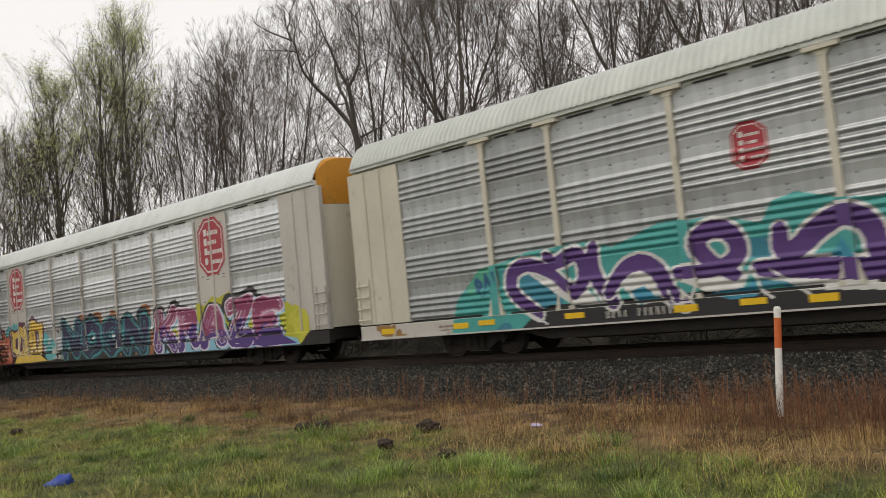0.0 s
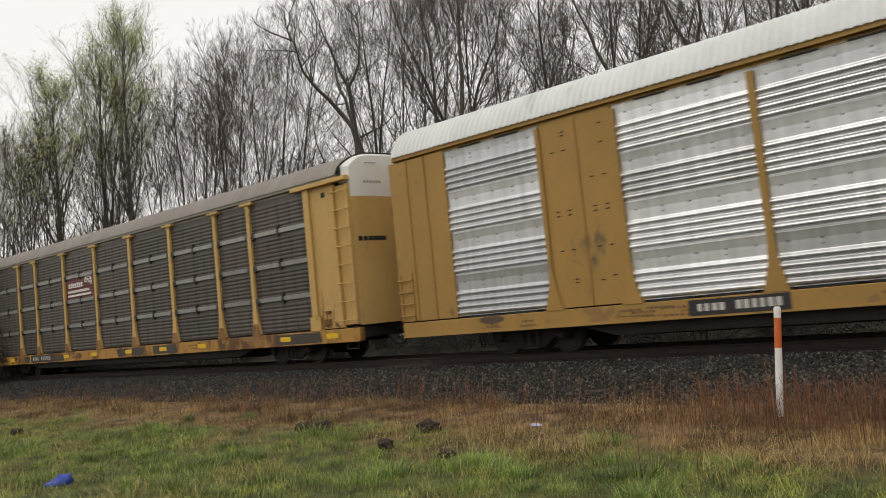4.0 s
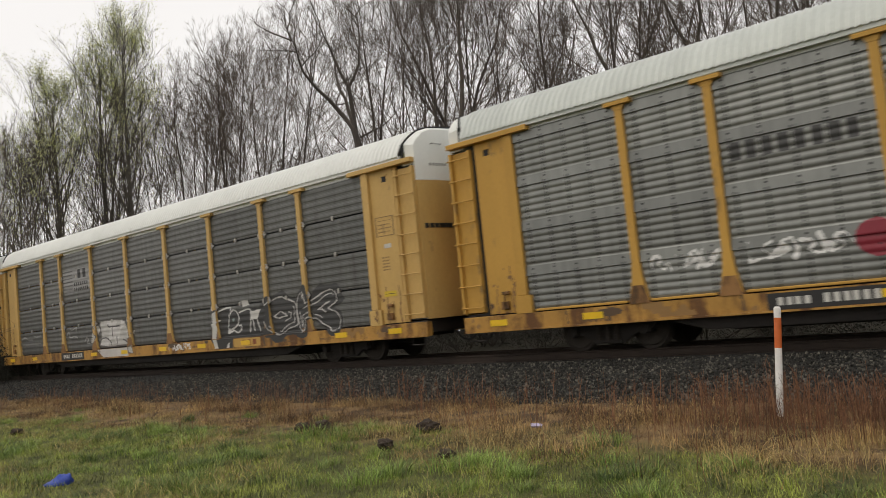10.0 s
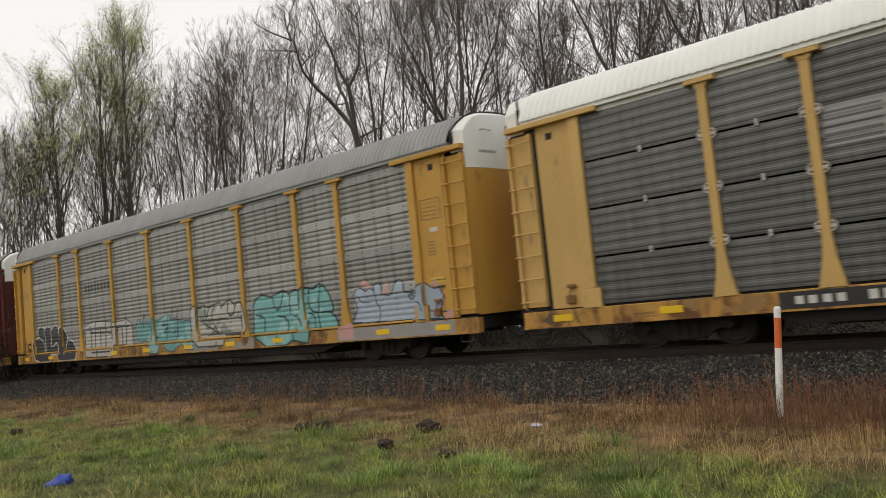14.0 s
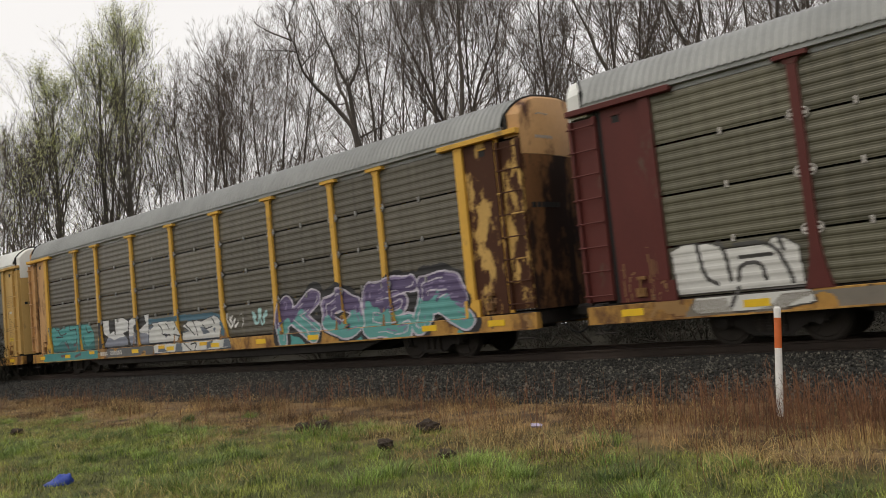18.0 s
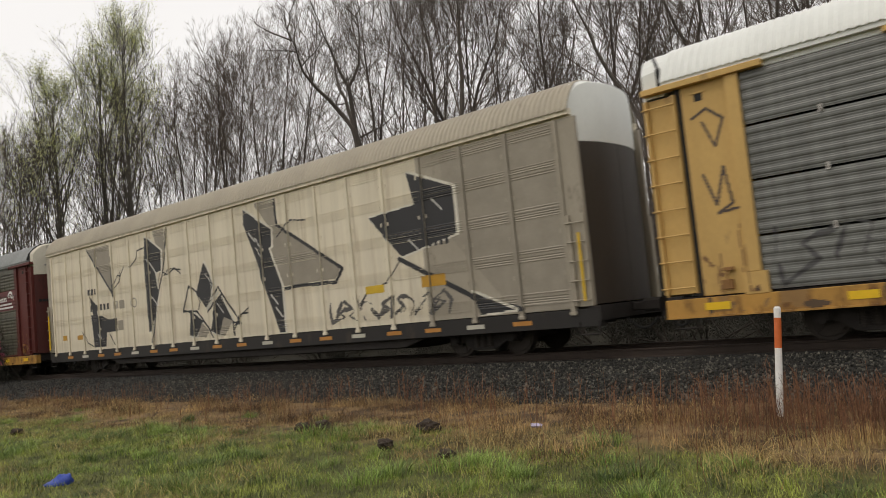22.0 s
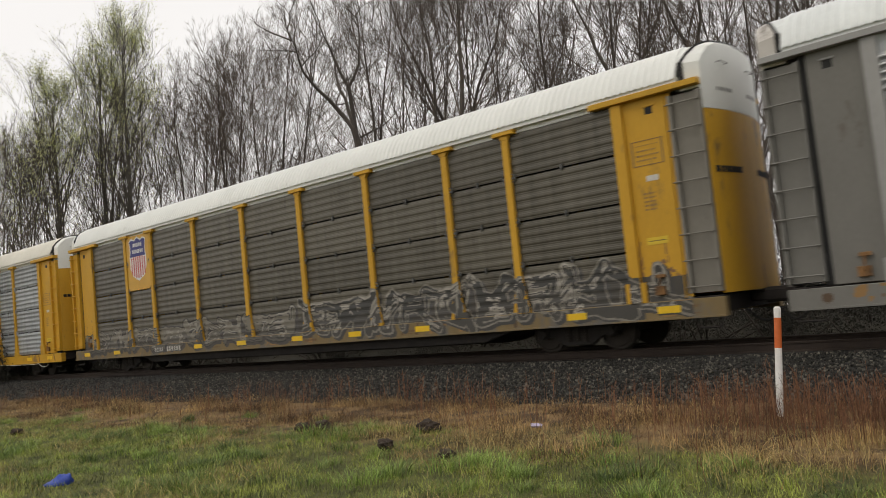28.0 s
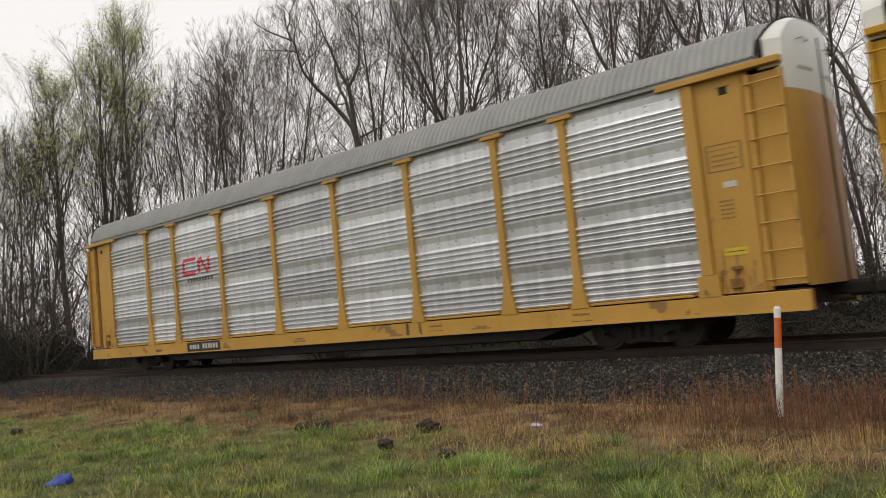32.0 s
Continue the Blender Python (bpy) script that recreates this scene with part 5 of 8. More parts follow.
m.forms("-3.74,1.42 -3.84,1.96 -3.44,1.99 -2.1,1.95 -1.87,1.87 -1.65,1.49 -1.59,1.01 -3.31,1 -3.92,1.07 -3.8,1.3", (0.42, 0.41, 0.39), (0.16, 0.15, 0.145), 0.03)
m.lay((m.lab == m.cols.index((0.42, 0.41, 0.39))) & (m.wob(1, 1.8) > 0.5), (0.52, 0.51, 0.49))
m.forms("-4.07,.89 -1.67,.89 -1.6,0.59 -3.62,0.59", (0.50, 0.48, 0.45))
m.lines("-3.85,1.24 -3.66,1.35 -3.19,1.29 -2.96,1.04|-2.55,1.33 -2.54,1.07|-2.04,1.21 -1.74,1.1|-3.2,1.82 -3.21,1.73 -2.29,1.74|-4.14,1.45 -3.87,0.77|-2.88,1.7 -2.88,1.35", 0.05, (0.07, 0.065, 0.065))
m.forms("3.88,1 4.09,1.42 4.1,1.74 4.24,1.84 5.15,1.94 5.18,1.78 5.46,1.79 5.61,1.66 6.19,1.81 6.74,1.74 6.73,.9 5.27,.9 5.15,0.58 4.4,0.58 4.07,0.8", (0.030, 0.030, 0.030))
m.piece(2, 6.85, 10.3, 0.92, 2.05, (0.035, 0.035, 0.035), (0.46, 0.45, 0.43), None, (0.035, 0.035, 0.035), None, (0.02, 0.02, 0.02), 0.42, 0.035, back_grow=0.2, text="OK")
m.rect(5.97, 0.74, 1.42, 0.28, (0.50, 0.30, 0.075))
m.bars(6.1, 0.74, 0.85, 0.18, 3, (0.22, 0.06, 0.02))
m.forms("4.13,1.74 4.39,1.78 4.38,1.53 4.59,1.53 4.34,1.4 4.42,1.25 4.3,0.88 4.4,0.6 4.2,0.6 4.07,0.92 4.15,1.28 4.06,1.42|5.74,2.05 6.08,2.05 6.15,1.88 5.81,1.84|6.2,1.68 6.73,1.72 6.51,1.41 6.29,1.44 6.19,1.43|4.84,0.60 5.05,0.8 5.01,0.61|4.93,1.14 5.02,1.24 5.1,1.12 4.89,1.03", (0.52, 0.51, 0.48))
m.lines("4.23,1.75 4.65,1.84 5.17,1.91 5.11,1.76|5.04,1.64 5.18,1.78 5.42,1.77 5.56,1.6 5.53,1.37 5.35,1.23 5.1,1.17|5.04,1.64 4.94,1.21 4.94,1.03 5.24,1.16 5.42,1.05 5.63,1.1 5.68,1.29 5.54,1.28|5.59,1.69 6.14,1.79 6.22,1.68 6.12,1.06|6.28,1.46 6.36,1.08|6.51,1.43 6.65,1.05", 0.05, (0.50, 0.50, 0.48))
m.oval(5.25, 1.47, 0.10, 0.08, (0.20, 0.26, 0.24), 0.4)
m.word("o o o o", 1.3, 2.7, 0.64, 0.86, 0.03, WHT, WHT, None, 0.0)
m.put(c, "graffiti", "fine", "black and white graffiti")
plate_marks(c, -6.3, "fine", 2.1)
side_notes(c, "fine", 12.4)

# 8: dark ribbed car with a painted head
c = add(autorack("yellow-posted rail car with dark ribbed panels and cream roof", STRAW, SLATE, "fine", WHITE, STRAW, SILL, clips=PALE), 0.0)
m = Mural(-7.2, 6.8, 0.56, 4.4, 0.021, 12)
m.rect(-5.7, 3.62, 2.5, 0.72, (0.25, 0.25, 0.25))
for i in range(5):
    m.rect(-6.5, 3.86 - 0.13 * i, 0.95, 0.05, (0.09, 0.09, 0.09))
m.bars(-5.35, 3.85, 0.9, 0.34, 2, BLK)
m.bars(-5.3, 3.50, 1.2, 0.13, 7, BLK)
m.bars(-5.3, 3.30, 1.2, 0.13, 8, BLK)
m.oval(3.05, 1.95, 0.82, 0.62, (0.014, 0.014, 0.016), 0.08)
m.rect(3.0, 1.45, 0.9, 0.5, (0.014, 0.014, 0.016))
m.oval(3.05, 1.75, 0.30, 0.36, (0.05, 0.04, 0.045))
m.oval(3.05, 1.58, 0.22, 0.10, (0.30, 0.27, 0.25))
m.poly("2.5,1.30 3.6,1.36 3.95,.95 3.8,.57 2.75,.57 2.7,.95", (0.075, 0.05, 0.22))
m.rect(5.65, 0.74, 1.2, 0.3, (0.10, 0.05, 0.03))
m.bars(5.65, 0.74, 0.95, 0.17, 3, (0.6, 0.55, 0.4))
m.put(c, "graffiti", "fine", "black and violet painted shape")
plate_marks(c, -6.55, "fine", 3.0)
side_notes(c, "fine", 12.4)

# 9: dull silver car with pale blue graffiti
c = add(autorack("yellow-posted rail car with dull silver panels and turquoise graffiti", YELLOW, DULL, "lapped", ROOF_GREY, YELLOW, SILL, rod=True), 0.0)
m = Mural(-12.4, 12.9, 0.56, 3.6, 0.023, 13)
m.bars(-5.6, 3.38, 2.2, 0.30, 8, (0.06, 0.06, 0.06), 0.6)
soot, chalk, sea, mist = (0.022, 0.022, 0.024), (0.52, 0.51, 0.48), (0.14, 0.36, 0.35), (0.31, 0.38, 0.45)
m.lay((m.Z < 0.90) & (m.U > 8.6) & (m.U < 13.0), (0.27, 0.26, 0.25))
m.lay((m.Z < 0.90) & (m.U > 1.0) & (m.U < 4.7) & (m.wob(1, 1.9) > -0.4), (0.24, 0.23, 0.20))
m.forms("-11.71,0.7 -11.89,1.29 -11.68,1.57 -11.27,1.59 -11.4,2.0 -11.09,2.1 -10.71,1.96 -10.4,2.08 -10.03,1.92 -9.63,2.08 -9.28,1.9 -8.9,1.97 -8.57,1.7 -8.54,1.42 -8.01,1.32 -7.64,0.88 -7.77,0.59 -9.3,0.58 -9.44,0.86 -10.1,0.89 -10.24,0.58 -11.22,0.58", (0.030, 0.030, 0.033), chalk, 0.06)
m.lines("-10.77,2.06 -10.65,1.07|-10.03,2.02 -10.15,1.21|-9.28,1.98 -9.26,0.86|-11.27,1.59 -10.89,1.49 -10.76,0.99|-9.96,1.21 -9.46,1.39 -9.44,0.86|-8.54,1.38 -8.8,0.84", 0.065, (0.44, 0.43, 0.41))
m.forms("-6.85,1 -6.81,1.86 -6.12,2.0 -4.84,1.94 -4.39,1.86 -3.34,1.92 -3,1.78 -2.98,0.93 -3.62,1.01 -4.36,1.04 -4.5,0.61 -6.73,0.65", (0.42, 0.41, 0.38), soot, 0.04)
m.lines("-6.32,1.81 -6.35,0.98|-5.88,2.0 -6.02,1.04|-5.51,1.76 -5.54,0.98|-5,1.95 -5.14,1|-6.35,1.58 -4.45,1.52|-4.56,1.85 -4.6,0.7|-4.12,1.68 -4.14,1|-3.75,1.66 -3.76,1.05|-3.36,1.85 -3.48,1|-6.73,1.75 -3.08,1.7|-5.8,.95 -5.8,.65|-6.2,.8 -4.7,.8", 0.08, (0.05, 0.048, 0.045))
m.forms("-2.6,1.1 -2.67,1.6 -2.43,1.86 -2.11,1.63 -1.99,1.97 -1.77,1.61 -1.4,1.86 -1.15,1.71 -0.35,1.92 -0.18,1.72 0.26,1.75 0.42,1.61 1.09,1.63 1.19,1.05 1.26,0.66 0.73,0.66 0.51,0.89 -0.14,0.62 -0.51,0.7 -0.86,1.02 -1.17,0.6 -1.7,0.6 -1.78,1.07", (0.12, 0.30, 0.30), (0.025, 0.045, 0.05), 0.035)
m.lay((m.lab == m.cols.index((0.12, 0.30, 0.30))) & (m.wob(1, 2.6) > 0.4), (0.21, 0.40, 0.40))
m.lines("-1.41,1.79 -1.51,1.05|-0.35,1.86 -0.54,1.01|0.3,2.08 0.16,1.07|-0.06,2.14 -0.12,1.71|-0.85,1.56 -0.27,1.56 -0.82,1.29 -0.3,1.33|-0.06,1.25 0.35,1.49 0.16,1.07|-2.05,2.08 -2.12,1.56", 0.05, (0.03, 0.06, 0.06))
m.forms("1.08,1.09 1.14,1.95 1.45,2.06 1.67,1.96 1.91,2.05 2.24,1.92 2.53,2.02 2.87,2.06 2.95,1.86 3.25,2.06 3.51,2.08 3.7,1.9 3.92,2 4.21,1.9 4.36,1.19 4.19,1.02 3.15,1.08 3,0.72 2.45,0.71 1.55,0.72", (0.42, 0.41, 0.36), (0.03, 0.03, 0.03), 0.05)
m.lay((m.lab == m.cols.index((0.42, 0.41, 0.36))) & (m.wob(1, 2.4) > 0.6), (0.22, 0.26, 0.22))
m.lines("1.55,1.98 1.51,1.23|1.97,2.08 2.07,1.57 2.29,1.99|2.52,1.98 2.35,1.55 2.73,1.1|3.35,2.09 3.33,1.61 3.66,1.65 3.8,1.97|4.16,1.97 4.16,1.2|1.67,1.55 4.06,1.52|1.72,1.09 4.19,1.05|1.88,1.46 2.73,1.1", 0.06, (0.03, 0.03, 0.03))
m.forms("4.68,0.97 4.76,1.75 4.87,2 5.23,2.1 5.64,2 5.94,2.08 6.27,2.14 6.52,2.03 6.8,2.12 7.06,2.07 7.2,2.16 7.66,2.07 7.92,2.2 8.15,2.07 8.36,1.8 8.43,1.45 8.34,1.35 8.53,1.21 8.6,0.94 7.38,0.95 7.29,0.6 6.61,0.72 6.32,0.58 5.31,0.58", sea, (0.012, 0.03, 0.034), 0.06)
m.lay((m.lab == m.cols.index(sea)) & (m.wob(1, 2.2) > 0.45), (0.23, 0.44, 0.43))
m.lines("4.81,1.54 5.14,1.49 5.27,1.37 5.22,1.02|5.69,2.05 5.8,1.79 5.91,1.58 6.16,1.76 6.26,2.17|5.93,1.44 6.29,1.38 6.45,1.18 6.32,0.91|6.56,2.06 6.53,1.45|6.7,1.39 7,1.34 7.09,1.09|7.06,2.1 7.03,1.58|7.44,2.09 7.39,1.42 8.38,1.4|7.95,2.16 7.82,1.44|7.39,1.42 7.64,1.35 7.63,1|7.8,1.34 7.84,0.99|5.87,0.93 5.82,0.63|6.63,0.89 6.68,0.64", 0.055, (0.012, 0.03, 0.034))
m.forms("9.63,2 9.73,2.19 9.93,2.07 10.09,1.88|10.47,1.75 10.62,2.08 10.74,1.7|12.15,1.79 12.37,2 12.46,1.74|8.64,0.94 9.27,1.06 9.3,0.62 8.68,0.60|12.56,1.11 12.81,1.16 12.84,0.95 12.59,0.94", (0.50, 0.28, 0.25))
m.forms("9.23,1.04 9.47,1.4 9.35,1.72 9.43,1.89 9.62,1.93 9.83,1.82 9.99,1.9 10.14,1.81 10.18,1.98 10.33,2 10.42,1.91 10.41,1.7 10.67,1.63 10.85,1.71 10.95,1.96 11.1,2.02 11.22,1.94 11.23,1.68 11.65,1.62 11.77,1.8 11.97,1.85 12.2,1.7 12.42,1.69 12.55,1.5 12.45,1.23 12.31,1.12 12.5,0.96", mist, (0.03, 0.045, 0.085), 0.035)
m.lines("9.44,1.76 9.64,1.54 9.93,1.54|10.16,1.85 10.18,1.5 10.34,1.34 10.26,1.02|11.93,1.79 11.94,1.15 12.62,1.1|11.62,1.41 11.81,1.4 11.85,1.18|11.41,1.64 11.57,1.61 11.56,1.49 11.4,1.5 11.41,1.64", 0.04, (0.05, 0.07, 0.11))
m.bars(12.5, 1.9, 0.4, 0.05, 4, soot)
m.bars(12.52, 1.72, 0.35, 0.05, 4, soot)
m.put(c, "graffiti", "lapped", "row of turquoise, white and pale blue graffiti")
side_notes(c, "lapped", 12.4, z=3.6)

# 10: dark red car
c = add(autorack("dark red rail car with green-grey ribbed panels", MAROON, OLIVE, "fine", ROOF_GREY, MAROON, SILL, clips=PALE, door=DARK_MAROON), 0.0)
wheel_mark(c, -4.1, -1.55, 3.56, "fine", 0.95)
wheel_mark(c, 9.1, 11.65, 3.62, "fine", 0.98)
m = Mural(-12.4, 11.8, 0.56, 2.4, 0.024, 14)
bone, tan, sand, pitch = (0.55, 0.54, 0.50), (0.36, 0.25, 0.155), (0.52, 0.43, 0.31), (0.035, 0.030, 0.026)
m.lay((m.Z < 0.90) & (m.U > 4.95), pitch)
m.lay((m.Z < 0.90) & (m.U > -4.0) & (m.U < -1.2), (0.13, 0.125, 0.11))
m.lay((m.Z < 0.90) & (m.U > -1.2 + m.wob(0.1)) & (m.U < 3.3), (0.40, 0.24, 0.13))
m.forms("-11.59,1.0 -11.65,1.82 -11.42,1.93 -10.9,1.9 -10.56,1.76 -9.81,1.76 -9.7,1.86 -9.51,1.84 -9.29,1.66 -9.24,.98|-11.32,0.70 -11.24,.89 -9.15,.89 -9.09,0.68 -9.77,0.6 -11.17,0.6", (0.56, 0.56, 0.53), pitch, 0.03)
m.lines("-11.12,1.88 -11.04,1.27 -10.8,1.13|-10.7,1.91 -10.58,1.66 -10.54,1.18|-10.33,1.58 -9.74,1.57|-10.4,1.83 -9.71,1.8 -9.49,1.29 -9.43,1.05|-10.39,1.17 -10.35,1.46 -9.95,1.47 -9.9,1.14|-10.56,0.7 -10.41,1.02|-9.54,1.64 -9.6,1.88", 0.075, (0.05, 0.048, 0.045))
m.forms("-7.14,1.44 -6.97,2.0 -5.84,2.03 -4.25,1.98 -3.99,1.9 -4.05,1.15 -4.37,1.12 -4.56,1.0 -6.53,.97 -7.01,1.05 -7.25,1.2", (0.27, 0.18, 0.125), (0.20, 0.17, 0.14), 0.02)
m.forms("-7.2,1.15 -7.2,1.55 -7.0,1.6 -6.85,1.2|-4.25,1.9 -4.05,1.92 -3.95,1.2 -4.3,1.2", (0.46, 0.37, 0.27), (0.06, 0.05, 0.045), 0.02)
m.forms("-6.53,1.0 -6.41,1.39 -6.64,1.43 -6.69,1.7 -6.51,1.82 -6.19,1.8 -5.95,1.83 -5.79,1.84 -5.57,1.77 -5.41,1.83 -5.2,1.76 -5.04,1.8 -4.83,1.76 -4.68,1.79 -4.47,1.75 -4.34,1.66 -4.36,1.2 -4.49,1.0", (0.19, 0.38, 0.335), (0.02, 0.035, 0.035), 0.04)
m.lines("-5.96,1.75 -6,1.44 -6.33,1.38|-6.01,1.36 -6.13,1.08|-5.58,1.74 -5.56,1.56 -5.71,1.57 -5.55,1.4 -5.55,1.09|-5.13,1.73 -5.16,1.48 -5.46,1.47|-5.09,1.45 -4.8,1.4 -4.77,1.09|-4.76,1.7 -4.72,1.44 -4.36,1.51|-5.4,1.39 -5.11,1.27", 0.05, (0.02, 0.035, 0.035))
m.forms("-4,.96 -3.82,1.85 -3.55,1.9 -3.36,1.8 -3.15,1.9 -2.76,1.88 -2.32,1.88 -1.66,1.9 -1.51,1.69 -1.6,.96", (0.115, 0.115, 0.105), (0.04, 0.038, 0.035), 0.03)
m.lines("-3.98,2.03 -3.79,1.84 -3.54,1.96 -3.53,1.79|-3.21,1.95 -3.26,1.09|-2.76,1.91 -2.9,1.35|-2.52,1.88 -2.66,1.05|-2.32,1.91 -2.33,1.4 -2.12,1.15|-2.02,1.93 -2.14,1.47|-1.66,1.94 -1.68,1.34|-3.66,1.56 -1.6,1.47|-3.68,1.46 -3.77,0.73|-3.16,1.37 -2.64,1.38|-3.11,1.22 -3.11,0.74|-2.68,1.09 -2.73,0.74", 0.05, pitch)
m.lines("-3.56,2.33 -3.51,2.18 -3.17,2.29 -3.05,2.18|-2.72,2.24 -2.61,2.13 -2.41,2.23|-2.29,2.17 -2.16,2.22 -1.74,2.2|-1.92,2.2 -1.93,2.1", 0.06, (0.045, 0.042, 0.038))
m.forms("-1.1,1.7 -.5,1.84 .7,1.86 1.4,1.9 2.8,1.84 2.9,1.3 3.3,.96 -1.1,.96", (0.075, 0.062, 0.050))
m.forms("-0.82,1.57 -0.85,1.77 -0.39,1.81 -0.37,1.59 -0.46,1.5 -0.39,1.28 -0.46,.97 -0.68,.97 -0.7,1.48|-0.25,1.77 0.62,1.74 0.64,1.58 0.52,1.39 0.35,.97 -0.01,.97 -0.01,1.41 -0.22,1.58|0.76,1.71 0.91,1.83 1.33,1.81 1.32,1.61 1.24,1.46 1,.97 0.57,.97 0.83,1.54|1.89,1.7 2.07,1.8 2.45,1.77 2.44,1.59 2.29,1.53 2.41,1.49 2.32,1.0 2.18,.97 1.93,.97 1.95,1.52|1.41,1.8 1.6,1.87 1.86,1.51 1.89,.97 1.76,.97 1.62,1.66|2.27,.97 2.47,1.26 2.61,1.27 2.58,.97|2.58,.97 2.73,1.15 2.83,1.12 2.8,.97|-.08,1.45 -.3,1.5 -.3,1.3 -.06,1.2", sand, pitch, 0.022)
m.lay((m.lab == m.cols.index(sand)) & (m.wob(1, 2.8) > 0.5), (0.47, 0.34, 0.22))
m.forms("1.2,1.36 1.47,1.85 1.58,1.86 1.66,1.05 1.26,1.05", (0.50, 0.40, 0.25), pitch, 0.02)
m.lines("-0.96,1.76 -0.47,1.84 0.68,1.84 0.92,1.89 1.42,1.87 2.42,1.85 2.86,1.78|-0.72,1.93 -0.25,1.9 0.45,1.9 0.89,1.98 1.31,2.04|1.66,1.96 2.26,1.95|2.69,1.73 2.87,1.56 2.83,1.27|2.83,1.56 3.11,1.62|2.93,1.42 3.2,1.43|2.83,1.23 3.18,1.27|3.05,1.15 3.48,1.17 3.65,1.08|-1.08,1.64 -1.08,1.25 -0.94,1.03|-0.36,1.49 -0.1,1.53 -0.03,1.29|2.47,1.26 2.67,1.3 3.04,1.03", 0.055, bone)
m.lines("-.3,.89 -.3,.6|.36,.89 .36,.6|1.8,.89 1.75,.6", 0.05, (0.12, 0.06, 0.035))
m.word("o o o o o o", 5.6, 11.4, 1.1, 2.1, 0.07, (0.045, 0.045, 0.045), (0.045, 0.045, 0.045), None, 0.0)
m.put(c, "graffiti", "fine", "tan, teal and white graffiti")
m = Mural(-13.5, 13.5, 0.56, 0.89, 0.03, 18)
m.lay((m.wob(0.5, 0.8) > 0.35) & (m.U < -7.3), (0.17, 0.15, 0.12))
m.lay((m.wob(0.5, 1.9) > 0.3) & (m.U > 3.4) & (m.U < 4.9), (0.15, 0.125, 0.08))
m.put(c, "grime_patch", "fine")
plate_marks(c, -6.6, "fine", 2.1)

# 11: rusting yellow car
c = add(autorack("rusting yellow rail car with brown-grey panels and violet graffiti", SUNNY, SMOKE, "fine", ROOF_GREY, RUSTY, SILL, rusty=True, cap=CAP_RUST, clips=GREY, door=RUSTED, left_mat=CAP_RUST), 0.0)
m = Mural(-12.5, 12.2, 0.56, 2.7, 0.023, 15)
m.lay((m.Z < 0.9) & (m.U > 4.2) & (m.U < 11.9) & (m.wob(1, 1.6) > -0.2), (0.06, 0.28, 0.27))
m.lay((m.Z < 0.9) & (m.U < -7.4), (0.05, 0.24, 0.24))
ink, snow = (0.016, 0.018, 0.02), (0.55, 0.56, 0.56)
m.forms("-11.81,.97 -11.61,1.25 -11.8,1.96 -11.44,1.98 -10.78,1.9 -10.11,1.97 -9.28,1.94 -8.68,1.95 -8.1,1.93 -7.77,1.57 -7.75,.97", (0.055, 0.27, 0.265), (0.03, 0.09, 0.09), 0.04)
m.lay((m.lab == m.cols.index((0.055, 0.27, 0.265))) & (m.Z < 1.25 + m.wob(0.08, 1.6)), (0.028, 0.15, 0.155))
m.lines("-11.33,1.97 -11.13,1.82 -10.67,1.92|-11.28,1.56 -10.61,1.55|-9.9,1.99 -10.03,1.8 -9.3,1.81|-9.4,1.82 -9.24,1.49 -9.38,1.24|-8.89,1.9 -8.9,1.08|-8.4,1.86 -8.34,1.61 -7.95,1.64|-10.12,1.16 -10.31,1.37|-8.74,1.51 -8.6,1.13|-11.02,1.81 -10.82,1.6 -10.26,1.69", 0.055, ink)
m.lines("-10.4,1.3 -10.1,1.05|-9.6,1.15 -9.3,1.2|-10.7,.75 -10.2,.78|-9.4,.7 -8.9,.78", 0.10, (0.12, 0.06, 0.075))
m.lay((m.Z < 0.90) & (m.U > -7.5) & (m.U < -3.1) & (m.wob(1, 1.5) > -0.6), (0.10, 0.105, 0.11))
m.lay((m.Z < 1.98 + m.wob(0.03)) & (m.Z > 0.93) & (m.U > -7.2) & (m.U < -3.4), ink)
m.forms("-7.0,.97 -6.55,1.35 -6.91,1.5 -6.94,2.0 -6.46,1.98 -6.44,1.46 -6.09,1.55 -5.95,1.37 -5.94,2 -5.29,2.0 -4.91,1.86 -4.96,1.52 -5.37,1.44 -5.01,1.19 -5.03,.97|-4.92,1.24 -4.83,1.88 -4.54,1.98 -4.2,1.9 -4.2,1.73 -4.57,1.6 -4.24,1.38 -4.3,1.0 -4.8,.97|-3.57,1.7 -3.7,2 -3.37,2.03 -3.5,.97 -4.2,.97 -4.1,1.5", snow, ink, 0.03)
m.lay((m.lab == m.cols.index(snow)) & (m.Z < 1.32 + m.wob(0.06, 1.8)), (0.20, 0.22, 0.27))
m.lines("-3.32,1.74 -2.25,1.72 -1.53,1.72 -1.1,1.76 -0.45,1.7 1.0,1.72 1.36,1.38 1.41,1.1", 0.20, (0.045, 0.12, 0.17))
m.forms("-3.45,.97 -3.4,1.48 -3.03,1.57 -3.18,1.67 -2.33,1.68 -1.53,1.66 -1.42,1.48 -1.18,1.18 -1.4,.97|-1.16,.97 -1.14,1.23 -0.64,1.25 -1.08,1.45 -0.72,1.6 -0.34,1.57 -0.2,1.6 0.04,1.53 0.85,1.68 1.07,1.62 1.34,1.28 1.25,.97 0.35,.97|-3.04,0.85 -2.9,.895 1.72,.895 1.79,0.62 -2.99,0.60", (0.54, 0.55, 0.53), (0.03, 0.05, 0.07), 0.03)
